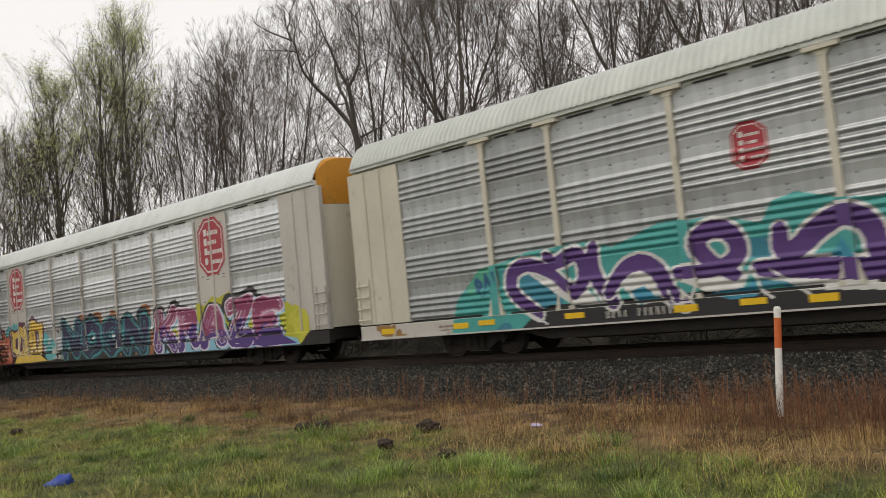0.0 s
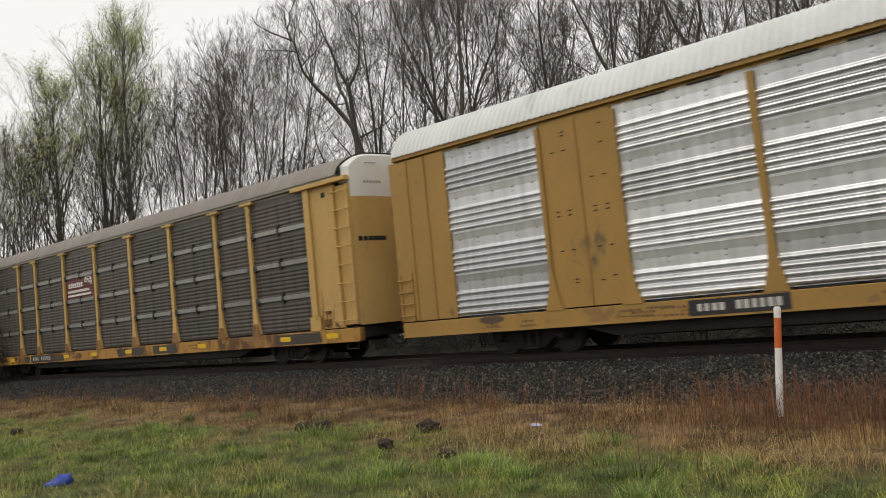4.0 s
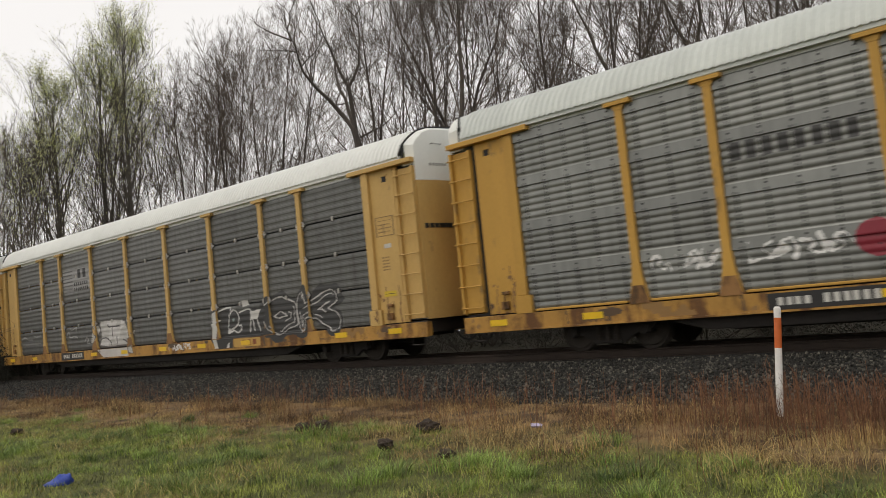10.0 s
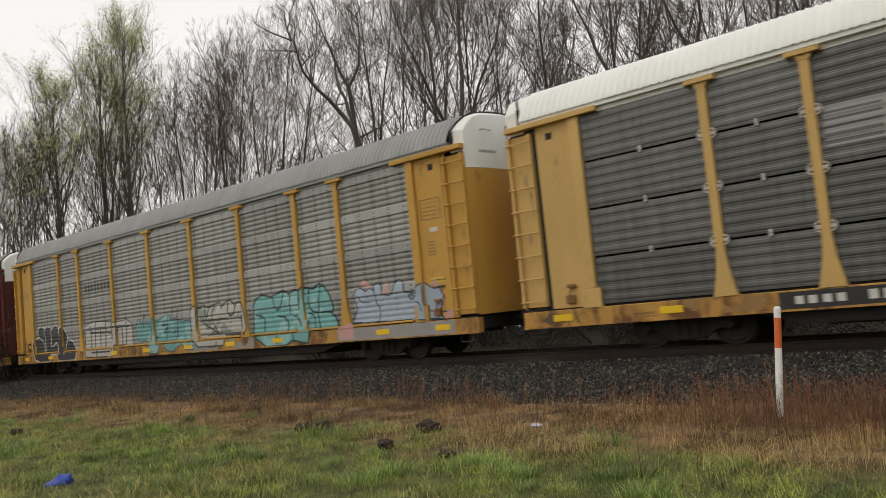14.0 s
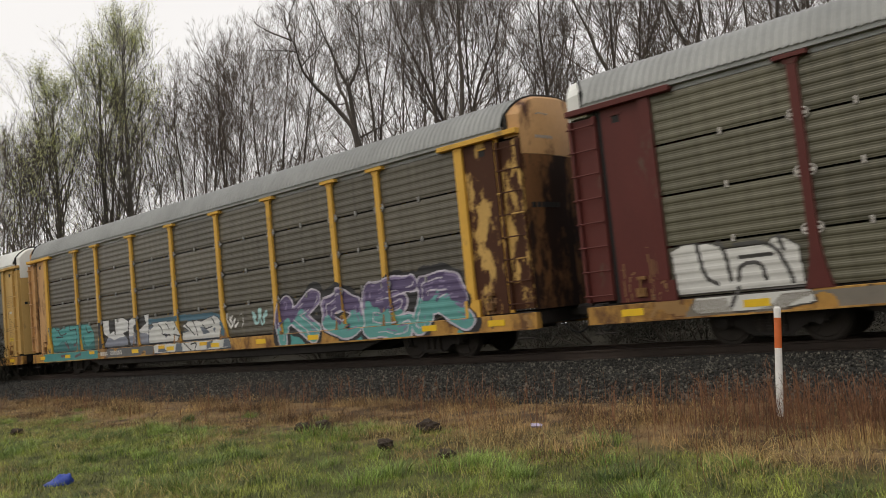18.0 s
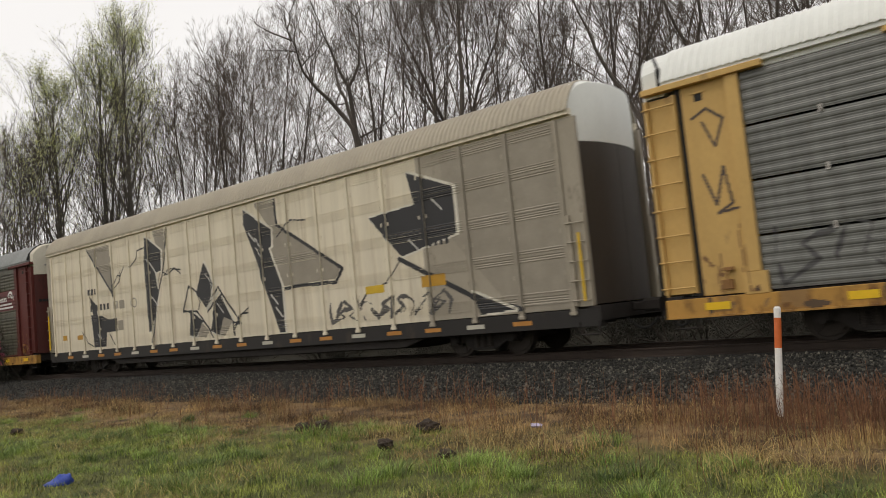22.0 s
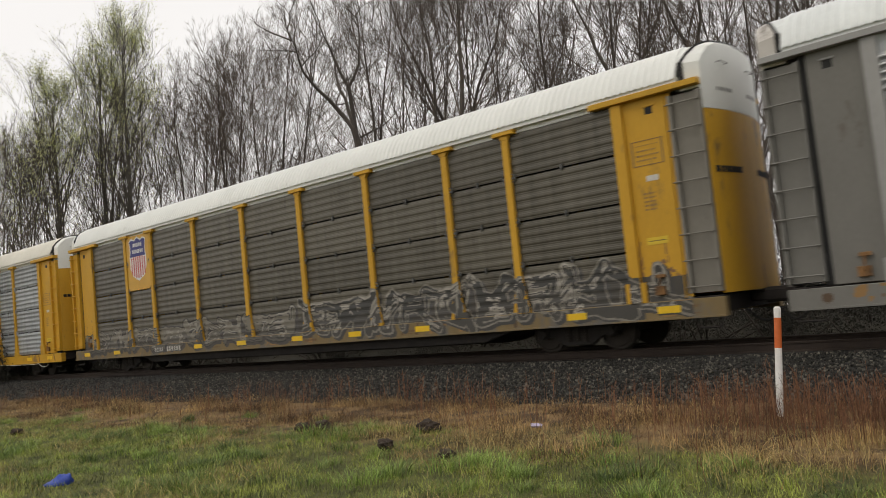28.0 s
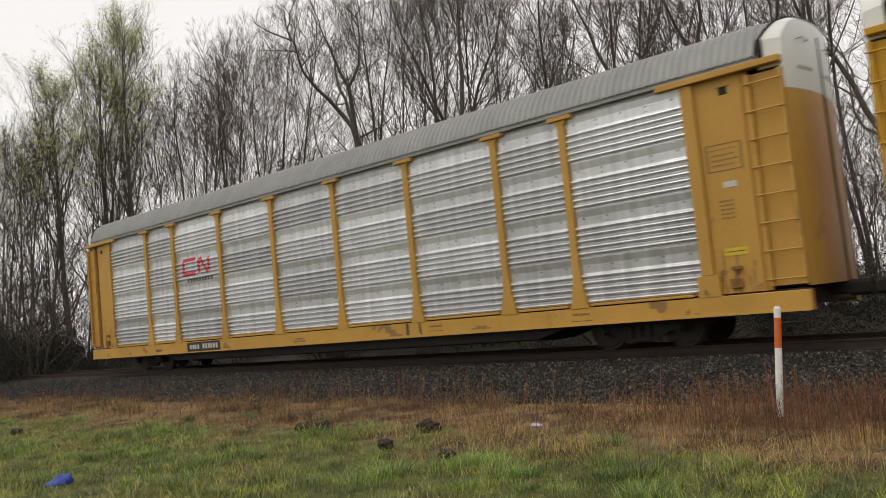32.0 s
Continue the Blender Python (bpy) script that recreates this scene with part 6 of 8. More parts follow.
m.forms("-3.39,1.6 -3.03,1.57 -3.37,1.42|-2.38,1.28 -2.09,1.23 -2.26,1.09|-0.04,1.38 0.32,1.32 0.54,1.15 0.17,1.1|0.74,1.28 0.92,1.29 0.83,1.12|-2.67,0.8 -2.51,0.88 -2.09,0.62 -2.76,0.62|-1.48,0.89 -1.14,0.89 -1.11,0.61 -1.59,0.61|0.44,0.84 0.81,0.89 0.67,0.66 0.36,0.62|1.43,0.87 1.71,0.89 1.79,0.62 1.35,0.66", (0.10, 0.12, 0.15))
m.lines("-2.72,1.6 -2.44,1.4 -2.54,1.23 -1.95,1.19|-1.49,1.43 -1.73,1.23 -1.19,1.13|-2.19,1.61 -2,1.42|-1,1.55 -0.63,1.3 -0.39,1.12|-0.46,1.61 -0.24,1.27 -0.2,1.1|0.15,1.44 0.26,1.28 0.69,1.34|0.67,1.66 0.87,1.43|-1,0.89 -0.58,0.62|-0.55,0.82 -0.16,0.87 -0.31,0.66", 0.05, ink)
for u in (-7.9, -2.5, 0.2):
    m.rect(u, 0.80, 0.46, 0.11, (0.68, 0.40, 0.02))
m.word("o o", 1.6, 2.5, 1.2, 1.7, 0.04, WHT, WHT, None, 0.0)
m.word("o o", 3.0, 3.7, 1.2, 1.75, 0.07, (0.3, 0.5, 0.5), (0.5, 0.5, 0.5), None, 0.02)
m.piece(4, 4.3, 11.8, 0.60, 2.2, (0.085, 0.062, 0.14), (0.46, 0.43, 0.50), (0.09, 0.30, 0.28), (0.014, 0.014, 0.018), (0.20, 0.16, 0.28), (0.014, 0.014, 0.018), 0.50, 0.05, 0.06, back_grow=0.15, text="KOER")
m.put(c, "graffiti", "fine", "violet, teal and silver graffiti")
plate_marks(c, -6.3, "fine", 2.1, None)

# 12: shield car with white roof
c = add(autorack("yellow rail car with grey panels, white roof and shield board", STRAW, FLINT, "fine", WHITE, STRAW, SILL, clips=PALE, rusty=True), 0.12)
shield(c, -8.05, 4.25, "fine", 0.72, True, (0.54, 0.35, 0.125))
m = Mural(-12.9, 7.6, 0.56, 4.6, 0.023, 16)
m.stroke("-12.7,4.3 -12.4,4.45 -12.1,4.2 -12.3,3.7 -12.5,4.2", 0.05, (0.07, 0.05, 0.04))
m.stroke("-12.6,3.2 -12.4,2.6 -12.2,3.3 -12.1,2.6 -12.4,2.45 -12.0,2.5", 0.05, (0.07, 0.05, 0.04))
m.word("o o", -11.5, -9.5, 1.0, 2.05, 0.05, (0.05, 0.05, 0.05), (0.05, 0.05, 0.05), None, 0.0)
m.forms("-3.71,1.5 -2.78,1.48 -2.84,1.05 -3.77,1.09", (0.085, 0.085, 0.075))
m.forms("2.35,0.88 3.26,0.88 3.01,0.66 2.44,0.66|-3,0.88 -2.1,0.88 -2.14,0.66 -2.88,0.66", (0.05, 0.12, 0.10))
m.lines("-3.6,1.4 -3.5,1.15 -3.3,1.4 -3.2,1.15|-3.0,1.4 -2.95,1.2", 0.05, (0.22, 0.20, 0.17))
m.forms("-0.85,1.79 -0.41,1.94 0.26,1.97 1.05,2.05 1.78,1.96 1.57,1.76 0.49,1.7|1.63,1.76 2.23,1.82 2.45,1.63 2.09,1.58", (0.04, 0.15, 0.125))
m.forms("-2.5,1.9 -1.9,1.85 -1.0,1.8 1.6,1.78 2.3,1.3 1.9,.96 -1.7,.96 -1.8,1.4 -2.5,1.5", (0.050, 0.040, 0.034))
m.forms("-2.76,1.6 -2.67,2.07 -2.38,2.18 -2.09,2.12 -1.84,1.78 -1.74,1.5 -2.18,1.49 -2.23,1.68 -2.45,1.7 -2.55,1.51|-1.52,2.03 -1.43,2.12 -1.15,2.12 -1.1,1.99 -0.95,1.87 -1,1.68 -1.21,1.66|-1.72,1.65 -1.28,1.7 -1.15,1.62 -1.43,1.08 -1.64,1.1|-1,1.72 -0.58,1.73 -0.67,1.55 -0.34,1.49 -0.54,.97 -0.74,.97 -0.75,1.48 -1.04,1.42|-0.32,1.64 -0.11,1.66 0.18,1.42 0.12,0.95 -0.2,.97|0.22,1.68 0.62,1.72 0.72,1.57 0.39,1.52 0.57,1.4 0.39,.97 0.2,1.0|0.73,1.6 0.99,1.62 1.09,1.47 0.83,1.38 1.14,1.4 1.03,.98 0.72,1.0|1.19,1.72 1.5,1.73 1.55,1.12 1.3,1.1|1.73,1.64 2.21,1.65 2.07,1.48 1.9,1.49 2.16,1.23 1.92,1.24 1.65,1.44", (0.52, 0.48, 0.42), (0.028, 0.024, 0.022), 0.025)
m.forms("-1.52,0.89 .8,.89 0.85,0.62 0.09,0.70 -0.45,0.61 -1,0.64", (0.45, 0.38, 0.31))
m.lines("-2.6,1.75 -2.15,1.76|2.19,1.44 2.87,1.36 2.74,1.19 2.27,1.19", 0.05, (0.17, 0.05, 0.05))
m.lines("4.85,2.31 4.57,1.02|4.85,2.31 5.17,2.41 5.4,2.29 5.51,1.99 5.29,1.49 5.08,1.38|5.7,2.29 5.65,1.59|5.7,2.29 5.95,2.39 5.91,1.7|6.24,2.36 6.1,1.68|6.24,2.4 6.62,2.42 6.46,1.91|3.62,1.88 3.93,1.79 3.86,1.63|4.37,1.89 4.41,1.36|5.51,1.22 5.52,1|5.99,1.25 6.01,1", 0.09, (0.024, 0.024, 0.024))
m.rect(5.88, 0.74, 1.65, 0.29, (0.045, 0.035, 0.03))
m.bars(5.88, 0.74, 1.45, 0.2, 3, (0.5, 0.42, 0.25), 0.7)
m.put(c, "graffiti", "fine", "cream, green and black graffiti")
plate_marks(c, -6.35, "fine", 2.9)
side_notes(c, "fine", 12.4)

# 13: the off-white car with black shard graffiti is a body of its own
def louvre_car():
    car = tagged(new("autorack_car"), "off-white panelled rail car with large black shard graffiti", "rail car", "autorack cars of the train")
    link("roof", roof_mesh(ROOF_BEIGE, 13.35, 0.145, 0.026), car)
    link("eave_rail", eave_mesh(BONE, 13.35), car)
    s = Shape()
    for sy in (-1, 1):
        y0, y1 = sorted((sy * 1.30, sy * 1.50))
        s.box(-13.55, 13.55, y0, y1, 0.50, 0.88, 0.01)
    part("side_sill", s, SOOT, car)

    def bay_shape():
        s = Shape()
        w = M_BAY / 2 - 0.02
        s.box(-w, w, -1.50, -1.42, 0.90, 4.98, 0.004)
        for z in (1.05, 2.02, 2.95, 3.9, 4.72):
            for i in range(5):
                s.box(-w + 0.08, w - 0.08, -1.512, -1.50, z + i * 0.06, z + i * 0.06 + 0.028)
        for x in (-w + 0.1, w - 0.1):
            for z in (1.7, 2.6, 3.5, 4.5):
                s.box(x - 0.025, x + 0.025, -1.515, -1.50, z - 0.05, z + 0.05)
        return s

    def post_shape():
        s = Shape()
        s.box(-0.055, 0.055, -1.545, -1.44, 0.80, 5.0, 0.01)
        s.box(-0.08, 0.08, -1.552, -1.44, 0.76, 0.84, 0.01)
        return s
    for sy in (-1, 1):
        flip = Matrix.Rotation(math.pi, 4, "Z") if sy > 0 else Matrix.Identity(4)
        for i in range(19):
            u = -12.26 + i * M_BAY
            mat = BONE if i < 16 or sy > 0 else TAUPE
            link("panel", cached(("mpanel", mat.name), lambda: bay_shape().mesh("panel", mat)), car, flip @ pose(u if sy < 0 else -u, 0, 0))
        for i in range(20):
            u = -12.94 + i * M_BAY
            mat = BONE if i < 16 or sy > 0 else TAUPE
            link("post", cached(("mpost", mat.name), lambda: post_shape().mesh("post", mat)), car, flip @ pose(u if sy < 0 else -u, 0, 0))
    for sd in (-1, 1):
        for near in (-1, 1):
            a, b = sorted((sd * 13.0, sd * 13.44))
            sheet(car, a, b, TAUPE, 1.50, near=near, name="corner_sheet")
            ladder(car, sd, TAUPE, near, 0.95, 2.9, 5, 13.05, 13.42)
        for half in (-1, 1):
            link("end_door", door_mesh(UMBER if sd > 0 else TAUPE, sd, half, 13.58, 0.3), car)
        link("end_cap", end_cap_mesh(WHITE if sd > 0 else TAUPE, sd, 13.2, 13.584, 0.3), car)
        part("handrail", Shape().rod((sd * 13.3, -1.60, 1.05), (sd * 13.3, -1.60, 2.5), 0.03, 6), REFLECT, car, "yellow grab rail")
    for i in range(18):
        part("reflector", Shape().box(-11.6 + i * M_BAY - 0.26, -11.6 + i * M_BAY + 0.26, -1.508, -1.50, 0.62, 0.72), (spray((0.45, 0.20, 0.04)), spray((0.5, 0.48, 0.4)))[i % 3 == 1], car)
    running_gear(car)
    m = Mural(-12.9, 12.9, 0.92, 4.96, 0.026, 17)
    grey, dark = (0.27, 0.24, 0.19), (0.018, 0.018, 0.022)

    def shard(outline):
        m.poly(outline, (0.62, 0.59, 0.50), 0.05, 0.0, 1.0, 0.045)
        m.poly(outline, dark)

    m.poly("-9.5,4.9 -7.65,4.9 -7.55,2.95", grey)
    m.stroke("-9.55,4.9 -7.5,2.9 -7.6,4.4", 0.09, dark)
    m.poly("-4.3,4.95 -3.5,4.95 -3.45,4.4 -4.25,2.8 -3.9,3.75", grey)
    shard("-4.9,4.85 -3.8,4.2 -3.9,3.5 -4.3,3.45 -4.15,2.7 -4.75,1.4 -5.0,1.4 -5.05,3.9")
    m.stroke("-3.35,4.9 -3.4,4.4 -3.85,3.3 -4.3,2.5 -4.75,1.0", 0.07, dark)
    shard("-1.15,3.5 -.6,2.7 -1.1,1.95 -1.7,2.55")
    shard("-2.15,1.95 -1.4,1.55 -1.85,1.05 -2.3,1.1")
    shard("-.3,2.35 .3,1.45 -.5,1.05 -1.0,1.2 -.6,2.1")
    m.poly("-1.5,1.5 -1.05,1.2 -1.3,1.0 -1.8,1.05", grey)
    m.poly(".3,1.45 -.2,1.0 -.5,1.05 -.2,1.6", grey)
    m.stroke("-2.6,1.95 -2.15,2.8 -1.7,2.55 -1.1,1.95 -.4,2.6 -.2,2.35 -1.1,1.85", 0.07, dark)
    m.stroke("-2.6,1.95 -1.75,1.9 -1.05,1.25 -.9,1.0", 0.07, dark)
    m.stroke("-.2,2.35 .75,1.35 .3,1.4 .35,1.0", 0.07, dark)
    m.poly("1.9,4.95 2.9,4.95 2.9,4.1 3.8,3.65 5.6,2.55 5.4,2.3 2.95,2.3 2.45,3.55 2.65,4.0", grey)
    m.stroke("2.9,4.95 2.93,4.15 3.8,3.65 5.7,2.55 5.4,2.2 3.7,2.25 2.95,2.2", 0.10, dark)
    shard("1.3,4.85 2.65,4.05 2.6,3.55 2.45,3.5 2.97,2.3 2.95,.95 2.7,.95 2.0,2.65 1.85,3.1 1.25,4.4")
    m.lay((m.U > 9.6) & (m.Z > 3.2) & (m.U < 12.9), grey)
    m.lay((m.U > 9.3 + (3.3 - m.Z) * 0.9) & (m.Z <= 3.3), grey)
    shard("8.4,4.7 9.9,4.1 9.9,2.95 8.0,2.6 6.9,3.75 8.6,3.85")
    m.stroke("7.9,2.55 10.4,1.3 11.6,1.0", 0.12, dark)
    shard("10.2,1.5 11.4,1.0 10.4,.95")
    for t in ("-7.5,3.3 -7.1,3.65 -6.9,3.6 -6.55,3.95", "-7.4,3.2 -7.0,3.4 -6.9,3.8", "-6.1,3.85 -5.6,4.1 -5.5,4.4 -5.0,4.45", "-3.8,3.45 -3.45,3.3 -3.0,3.5 -2.6,3.25", "-3.7,3.3 -3.3,3.5 -2.6,3.4",
              "2.9,3.8 3.6,4.2 4.3,4.1", "7.9,2.5 7.4,2.0 6.6,1.8 6.3,1.5", ".3,1.1 .75,1.6 1.2,1.8", ".4,1.3 .6,1.35 .8,1.65 1.15,1.65", "-10.3,1.7 -9.9,1.2 -9.45,1.05", "-8.15,1.6 -7.65,1.05", "-1.7,2.5 -1.5,2.2 -1.65,1.95"):
        m.stroke(t, 0.045, dark)
    m.poly("-9.5,2.3 -8.55,2.2 -8.1,2.05 -7.35,2.05 -7.4,1.55 -8.25,1.55 -8.35,1.0 -9.35,1.0", dark)
    m.poly("-9.55,3.05 -9.0,2.65 -8.8,2.2 -9.3,2.25", dark)
    m.rect(-7.1, 1.75, 0.4, 0.35, grey)
    for a, b in ((-4.8, 4.0), (-4.5, 3.7), (-4.6, 2.6), (-1.1, 3.1), (-0.9, 2.9), (-0.5, 2.05), (1.5, 4.1), (1.8, 3.9), (1.8, 3.6), (2.4, 2.1), (2.6, 1.7), (9.2, 3.9), (8.3, 3.0), (-9.0, 1.6)):
        m.stroke("0,0 .3,-.3", 0.045, (0.55, 0.54, 0.5), a, b)
    m.stroke("-1.1,1.95 -.45,2.4", 0.12, (0.5, 0.48, 0.4))
    m.bars(-9.3, 3.2, 0.85, 0.22, 3, dark)
    m.bars(-8.75, 2.55, 1.7, 0.22, 6, dark, 0.5)
    m.rect(-7.35, 2.55, 0.3, 0.3, (0.34, 0.31, 0.25))
    m.rect(-6.9, 2.53, 0.4, 0.3, grey)
    m.ring(-5.95, 2.52, 0.16, 0.05, (0.25, 0.23, 0.2))
    m.rect(6.9, 1.85, 0.7, 0.22, (0.55, 0.36, 0.02))
    m.rect(9.0, 1.9, 0.8, 0.28, (0.45, 0.24, 0.02))
    m.rect(-12.0, 1.5, 0.4, 0.2, (0.45, 0.24, 0.02))
    m.rect(-10.6, 1.45, 0.5, 0.2, (0.40, 0.20, 0.02))
    m.word("o o o o o o o", 5.0, 9.6, 1.05, 1.65, 0.06, (0.08, 0.075, 0.07), (0.08, 0.075, 0.07), None, 0.0)
    m.bars(9.2, 2.85, 0.9, 0.2, 5, dark)
    m.put(car, "graffiti", "flat", "black shards and cracks with grey fields")
    return car


add(louvre_car(), 0.0, False)

# 14: dark red car with blue graffiti
c = add(autorack("dark red rail car with grey panels and blue and pink graffiti", MAROON, MOSS, "lapped", ROOF_GREY, MAROON, SILL, cap=CREAM, door=DARK_MAROON), 0.0)
wheel_mark(c, -4.1, -1.55, 3.52, "lapped", 0.9)
wheel_mark(c, 9.1, 11.65, 3.55, "lapped", 0.95)
m = Mural(-12.5, 11.5, 0.56, 2.7, 0.023, 19)
for i in range(7):
    m.oval(-9.5 + 1.1 * i, 1.72 + 0.2 * math.sin(i * 1.7), 0.70, 0.15, (0.16, 0.10, 0.26) if i % 2 else (0.42, 0.15, 0.06), 0.5)
m.stroke("-9.5,1.35 -8,1.5 -6,1.35 -4,1.6 -2.9,1.85 -2.6,1.5", 0.15, (0.42, 0.15, 0.06))
m.stroke("-12.2,1.5 -11.6,1.35 -10.8,1.15 -10.0,1.3 -9.2,1.6", 0.10, (0.42, 0.15, 0.06))
for t in ("-11.6,1.4 -11.2,0.9 -10.9,1.3 -10.5,0.8 -10.0,1.1 -9.6,0.85", "-11.3,1.8 -10.6,1.5 -10.3,1.2 -9.7,1.5", "-11.0,1.0 -10.4,1.25 -9.9,0.95"):
    m.stroke(t, 0.045, (0.52, 0.45, 0.38))
m.word("o o", -12.2, -10.2, 1.0, 1.8, 0.06, WHT, WHT, None, 0.0)
m.piece(4, 0.0, 4.1, 0.60, 2.08, (0.03, 0.13, 0.38), (0.62, 0.62, 0.62), (0.014, 0.016, 0.024), (0.13, 0.02, 0.04), (0.10, 0.25, 0.50), (0.13, 0.02, 0.04), 0.34, 0.05, back_grow=0.10, text="NOMS")
for u, z, a, b in ((5.2, 1.3, 0.8, 0.9), (6.3, 1.9, 0.7, 0.4), (7.4, 2.1, 0.7, 0.35), (8.8, 1.2, 0.8, 0.7), (9.5, 0.8, 0.4, 0.35)):
    m.oval(u, z, a, b, (0.46, 0.13, 0.19), 0.25)
m.oval(9.2, 0.9, 0.7, 0.35, (0.26, 0.04, 0.09), 0.2)
m.piece(4, 4.75, 9.1, 0.60, 2.05, (0.02, 0.07, 0.19), (0.64, 0.58, 0.46), (0.022, 0.08, 0.20), (0.012, 0.02, 0.05), (0.06, 0.14, 0.26), (0.66, 0.60, 0.45), 0.44, 0.05, back_grow=0.10, text="LGEK")
m.word("o o o o", 9.2, 11.0, 1.1, 1.6, 0.06, (0.05, 0.04, 0.04), (0.05, 0.04, 0.04), None, 0.0)
for p in POSTS[:7]:
    m.rect(p, 1.15, 0.11, 0.42, (0.75, 0.48, 0.02))
m.put(c, "graffiti", "lapped", "blue, pink and orange graffiti")
plate_marks(c, -6.4, "lapped", 2.2)

# 15: silver car with red stripes
c = add(autorack("silver rail car with pale grey posts and dark red stripes", GREY, ZINC, "broad", ROOF_ICE, IRON, IRON, cap=PALE, post_cap=False, tape=False), -0.05)
m = Mural(-11.7, 11.7, 0.96, 4.9, 0.03, 20)
red = (0.15, 0.02, 0.04)
f = (m.Z - Z0) % ROW_H
m.lay((f > 0.03) & (f < 0.46) & (m.Z < 3.0), red)
m.lay((m.U > -7.0) & (m.U < -4.4) & (m.Z > 4.2), red)
m.bars(-5.35, 4.58, 1.5, 0.26, 8, WHT)
m.oval(-6.5, 4.58, 0.28, 0.26, WHT)
m.rect(-6.45, 4.58, 0.3, 0.07, red, 0.4)
for p in POSTS:
    m.lab[abs(m.U - p) < 0.10 + 0.13 * np.clip((1.9 - m.Z) / 0.9, 0, 1)] = -1
m.put(c, "painted_stripe", "broad", "dark red painted stripes", posts=False)
plate_marks(c, -5.6, "broad", 2.3)
side_notes(c, "broad", 12.4, (0.1, 0.1, 0.1))
for u in (-11.0, -9.0, -2.0, 4.2, 7.0, 11.0):
    part("reflector", Shape().box(u - 0.24, u + 0.24, -1.552, -1.54, 0.66, 0.80), spray((0.36, 0.24, 0.05)), c)

# 16: bright yellow shield car with grey graffiti along the foot
c = add(autorack("bright yellow rail car with dark panels and grey graffiti", GOLD, SMOKE, "fine", WHITE, GOLD, WORN,
                 ladder_mat=LEAD, clips=SLATE), 0.14)
shield(c, -8.05, 4.12, "fine", 0.95, card=(0.56, 0.315, 0.045))
m = Mural(-12.9, 13.0, 0.56, 2.3, 0.023, 21)
m.lay((m.Z < 1.35 + m.wob(0.10, 1.2)) & (m.Z > 0.9) & (m.U < 12.9), (0.055, 0.050, 0.042))
m.piece(11, -12.5, 0.6, 0.72, 1.6, (0.17, 0.155, 0.125), (0.030, 0.028, 0.025), (0.10, 0.092, 0.078), None, (0.25, 0.235, 0.20), (0.06, 0.055, 0.05), 0.26, 0.04)
m.piece(9, 1.2, 12.6, 0.70, 1.85, (0.035, 0.034, 0.031), (0.20, 0.185, 0.155), (0.055, 0.052, 0.046), None, (0.30, 0.28, 0.24), (0.05, 0.05, 0.045), 0.28, 0.04)
m.put(c, "graffiti", "fine", "grey and black graffiti band")
plate_marks(c, -6.4, "fine", 2.1, None)
side_notes(c, "fine", 12.4, z=3.8)

# 17: bright yellow shield car, silver ribbed
c = add(autorack("bright yellow rail car with clean silver panels and shield board", GOLD, ZINC, "ribbed", ROOF_CREAM, GOLD, GOLD, clips=ZINC), 0.05)
shield(c, -8.05, 4.30, "ribbed", 0.66, True, (0.56, 0.315, 0.045))
plate_marks(c, -6.4, "ribbed", 2.2)
side_notes(c, "ribbed", 12.4, z=3.2)
m = Mural(4.2, 6.6, 0.57, 0.89, 0.02)
m.bars(5.6, 0.73, 1.1, 0.2, 3, (0.25, 0.06, 0.02))
m.put(c, "stencilled_notice", "ribbed")

strap = Shape().line([Vector(p) for p in ((2.0, -1.585, 0.60), (5.8, -1.59, 0.58), (8.6, -1.59, 0.50), (10.85, -1.585, 0.49), (11.4, -1.585, 0.51), (11.8, -1.585, 0.37), (12.2, -1.585, 0.36), (12.4, -1.58, 0.47))], 0.012, 5)
part("loose_strap", strap, PLASTIC_CORD, c, "pale loose cord hanging along the sill")

# 18: the last car, bright silver
c = add(autorack("yellow rail car with bright silver panels at the train's end", YELLOW, SILVER, "broad", ROOF_GREY, YELLOW, YELLOW, tape=False, rod=True), 0.0)
m = Mural(-7.0, -4.4, 2.8, 4.0, 0.02)
red = (0.55, 0.04, 0.07)
m.rect(-6.2, 3.66, 0.8, 0.13, red)
m.rect(-6.2, 3.18, 0.8, 0.13, red)
m.rect(-6.55, 3.42, 0.14, 0.5, red)
m.rect(-5.6, 3.42, 0.14, 0.5, red)
m.rect(-5.3, 3.42, 0.14, 0.55, red, -0.8)
m.rect(-5.0, 3.42, 0.14, 0.5, red)
m.bars(-5.6, 2.95, 1.6, 0.11, 9, (0.05, 0.05, 0.05))
m.put(c, "railway_emblem", "broad", "red railway mark")
plate_marks(c, -5.6, "broad", 2.0)
side_notes(c, "broad", 12.4)

# ---- ground ----
GY = [-400, -60, -16, -11, -8, -5, -4, 4.6, 6.0, 9, 14, 24, 60, 400]
GZ = [-2.4, -1.75, -1.60, -1.45, -1.20, -0.97, -0.95, -0.75, -0.2, 0.55, 1.1, 1.6, 2.4, 6.0]


def ground_z(x, y):
    yy = y - line_y(max(-80, min(60, x)))
    z = float(np.interp(yy, GY, GZ))
    k = 1.0 if yy < -4.6 else 0.6
    return z + k * (0.05 * noise.noise((x * 0.5, y * 0.5, 0)) + 0.025 * noise.noise((x * 1.9, y * 1.9, 3)))


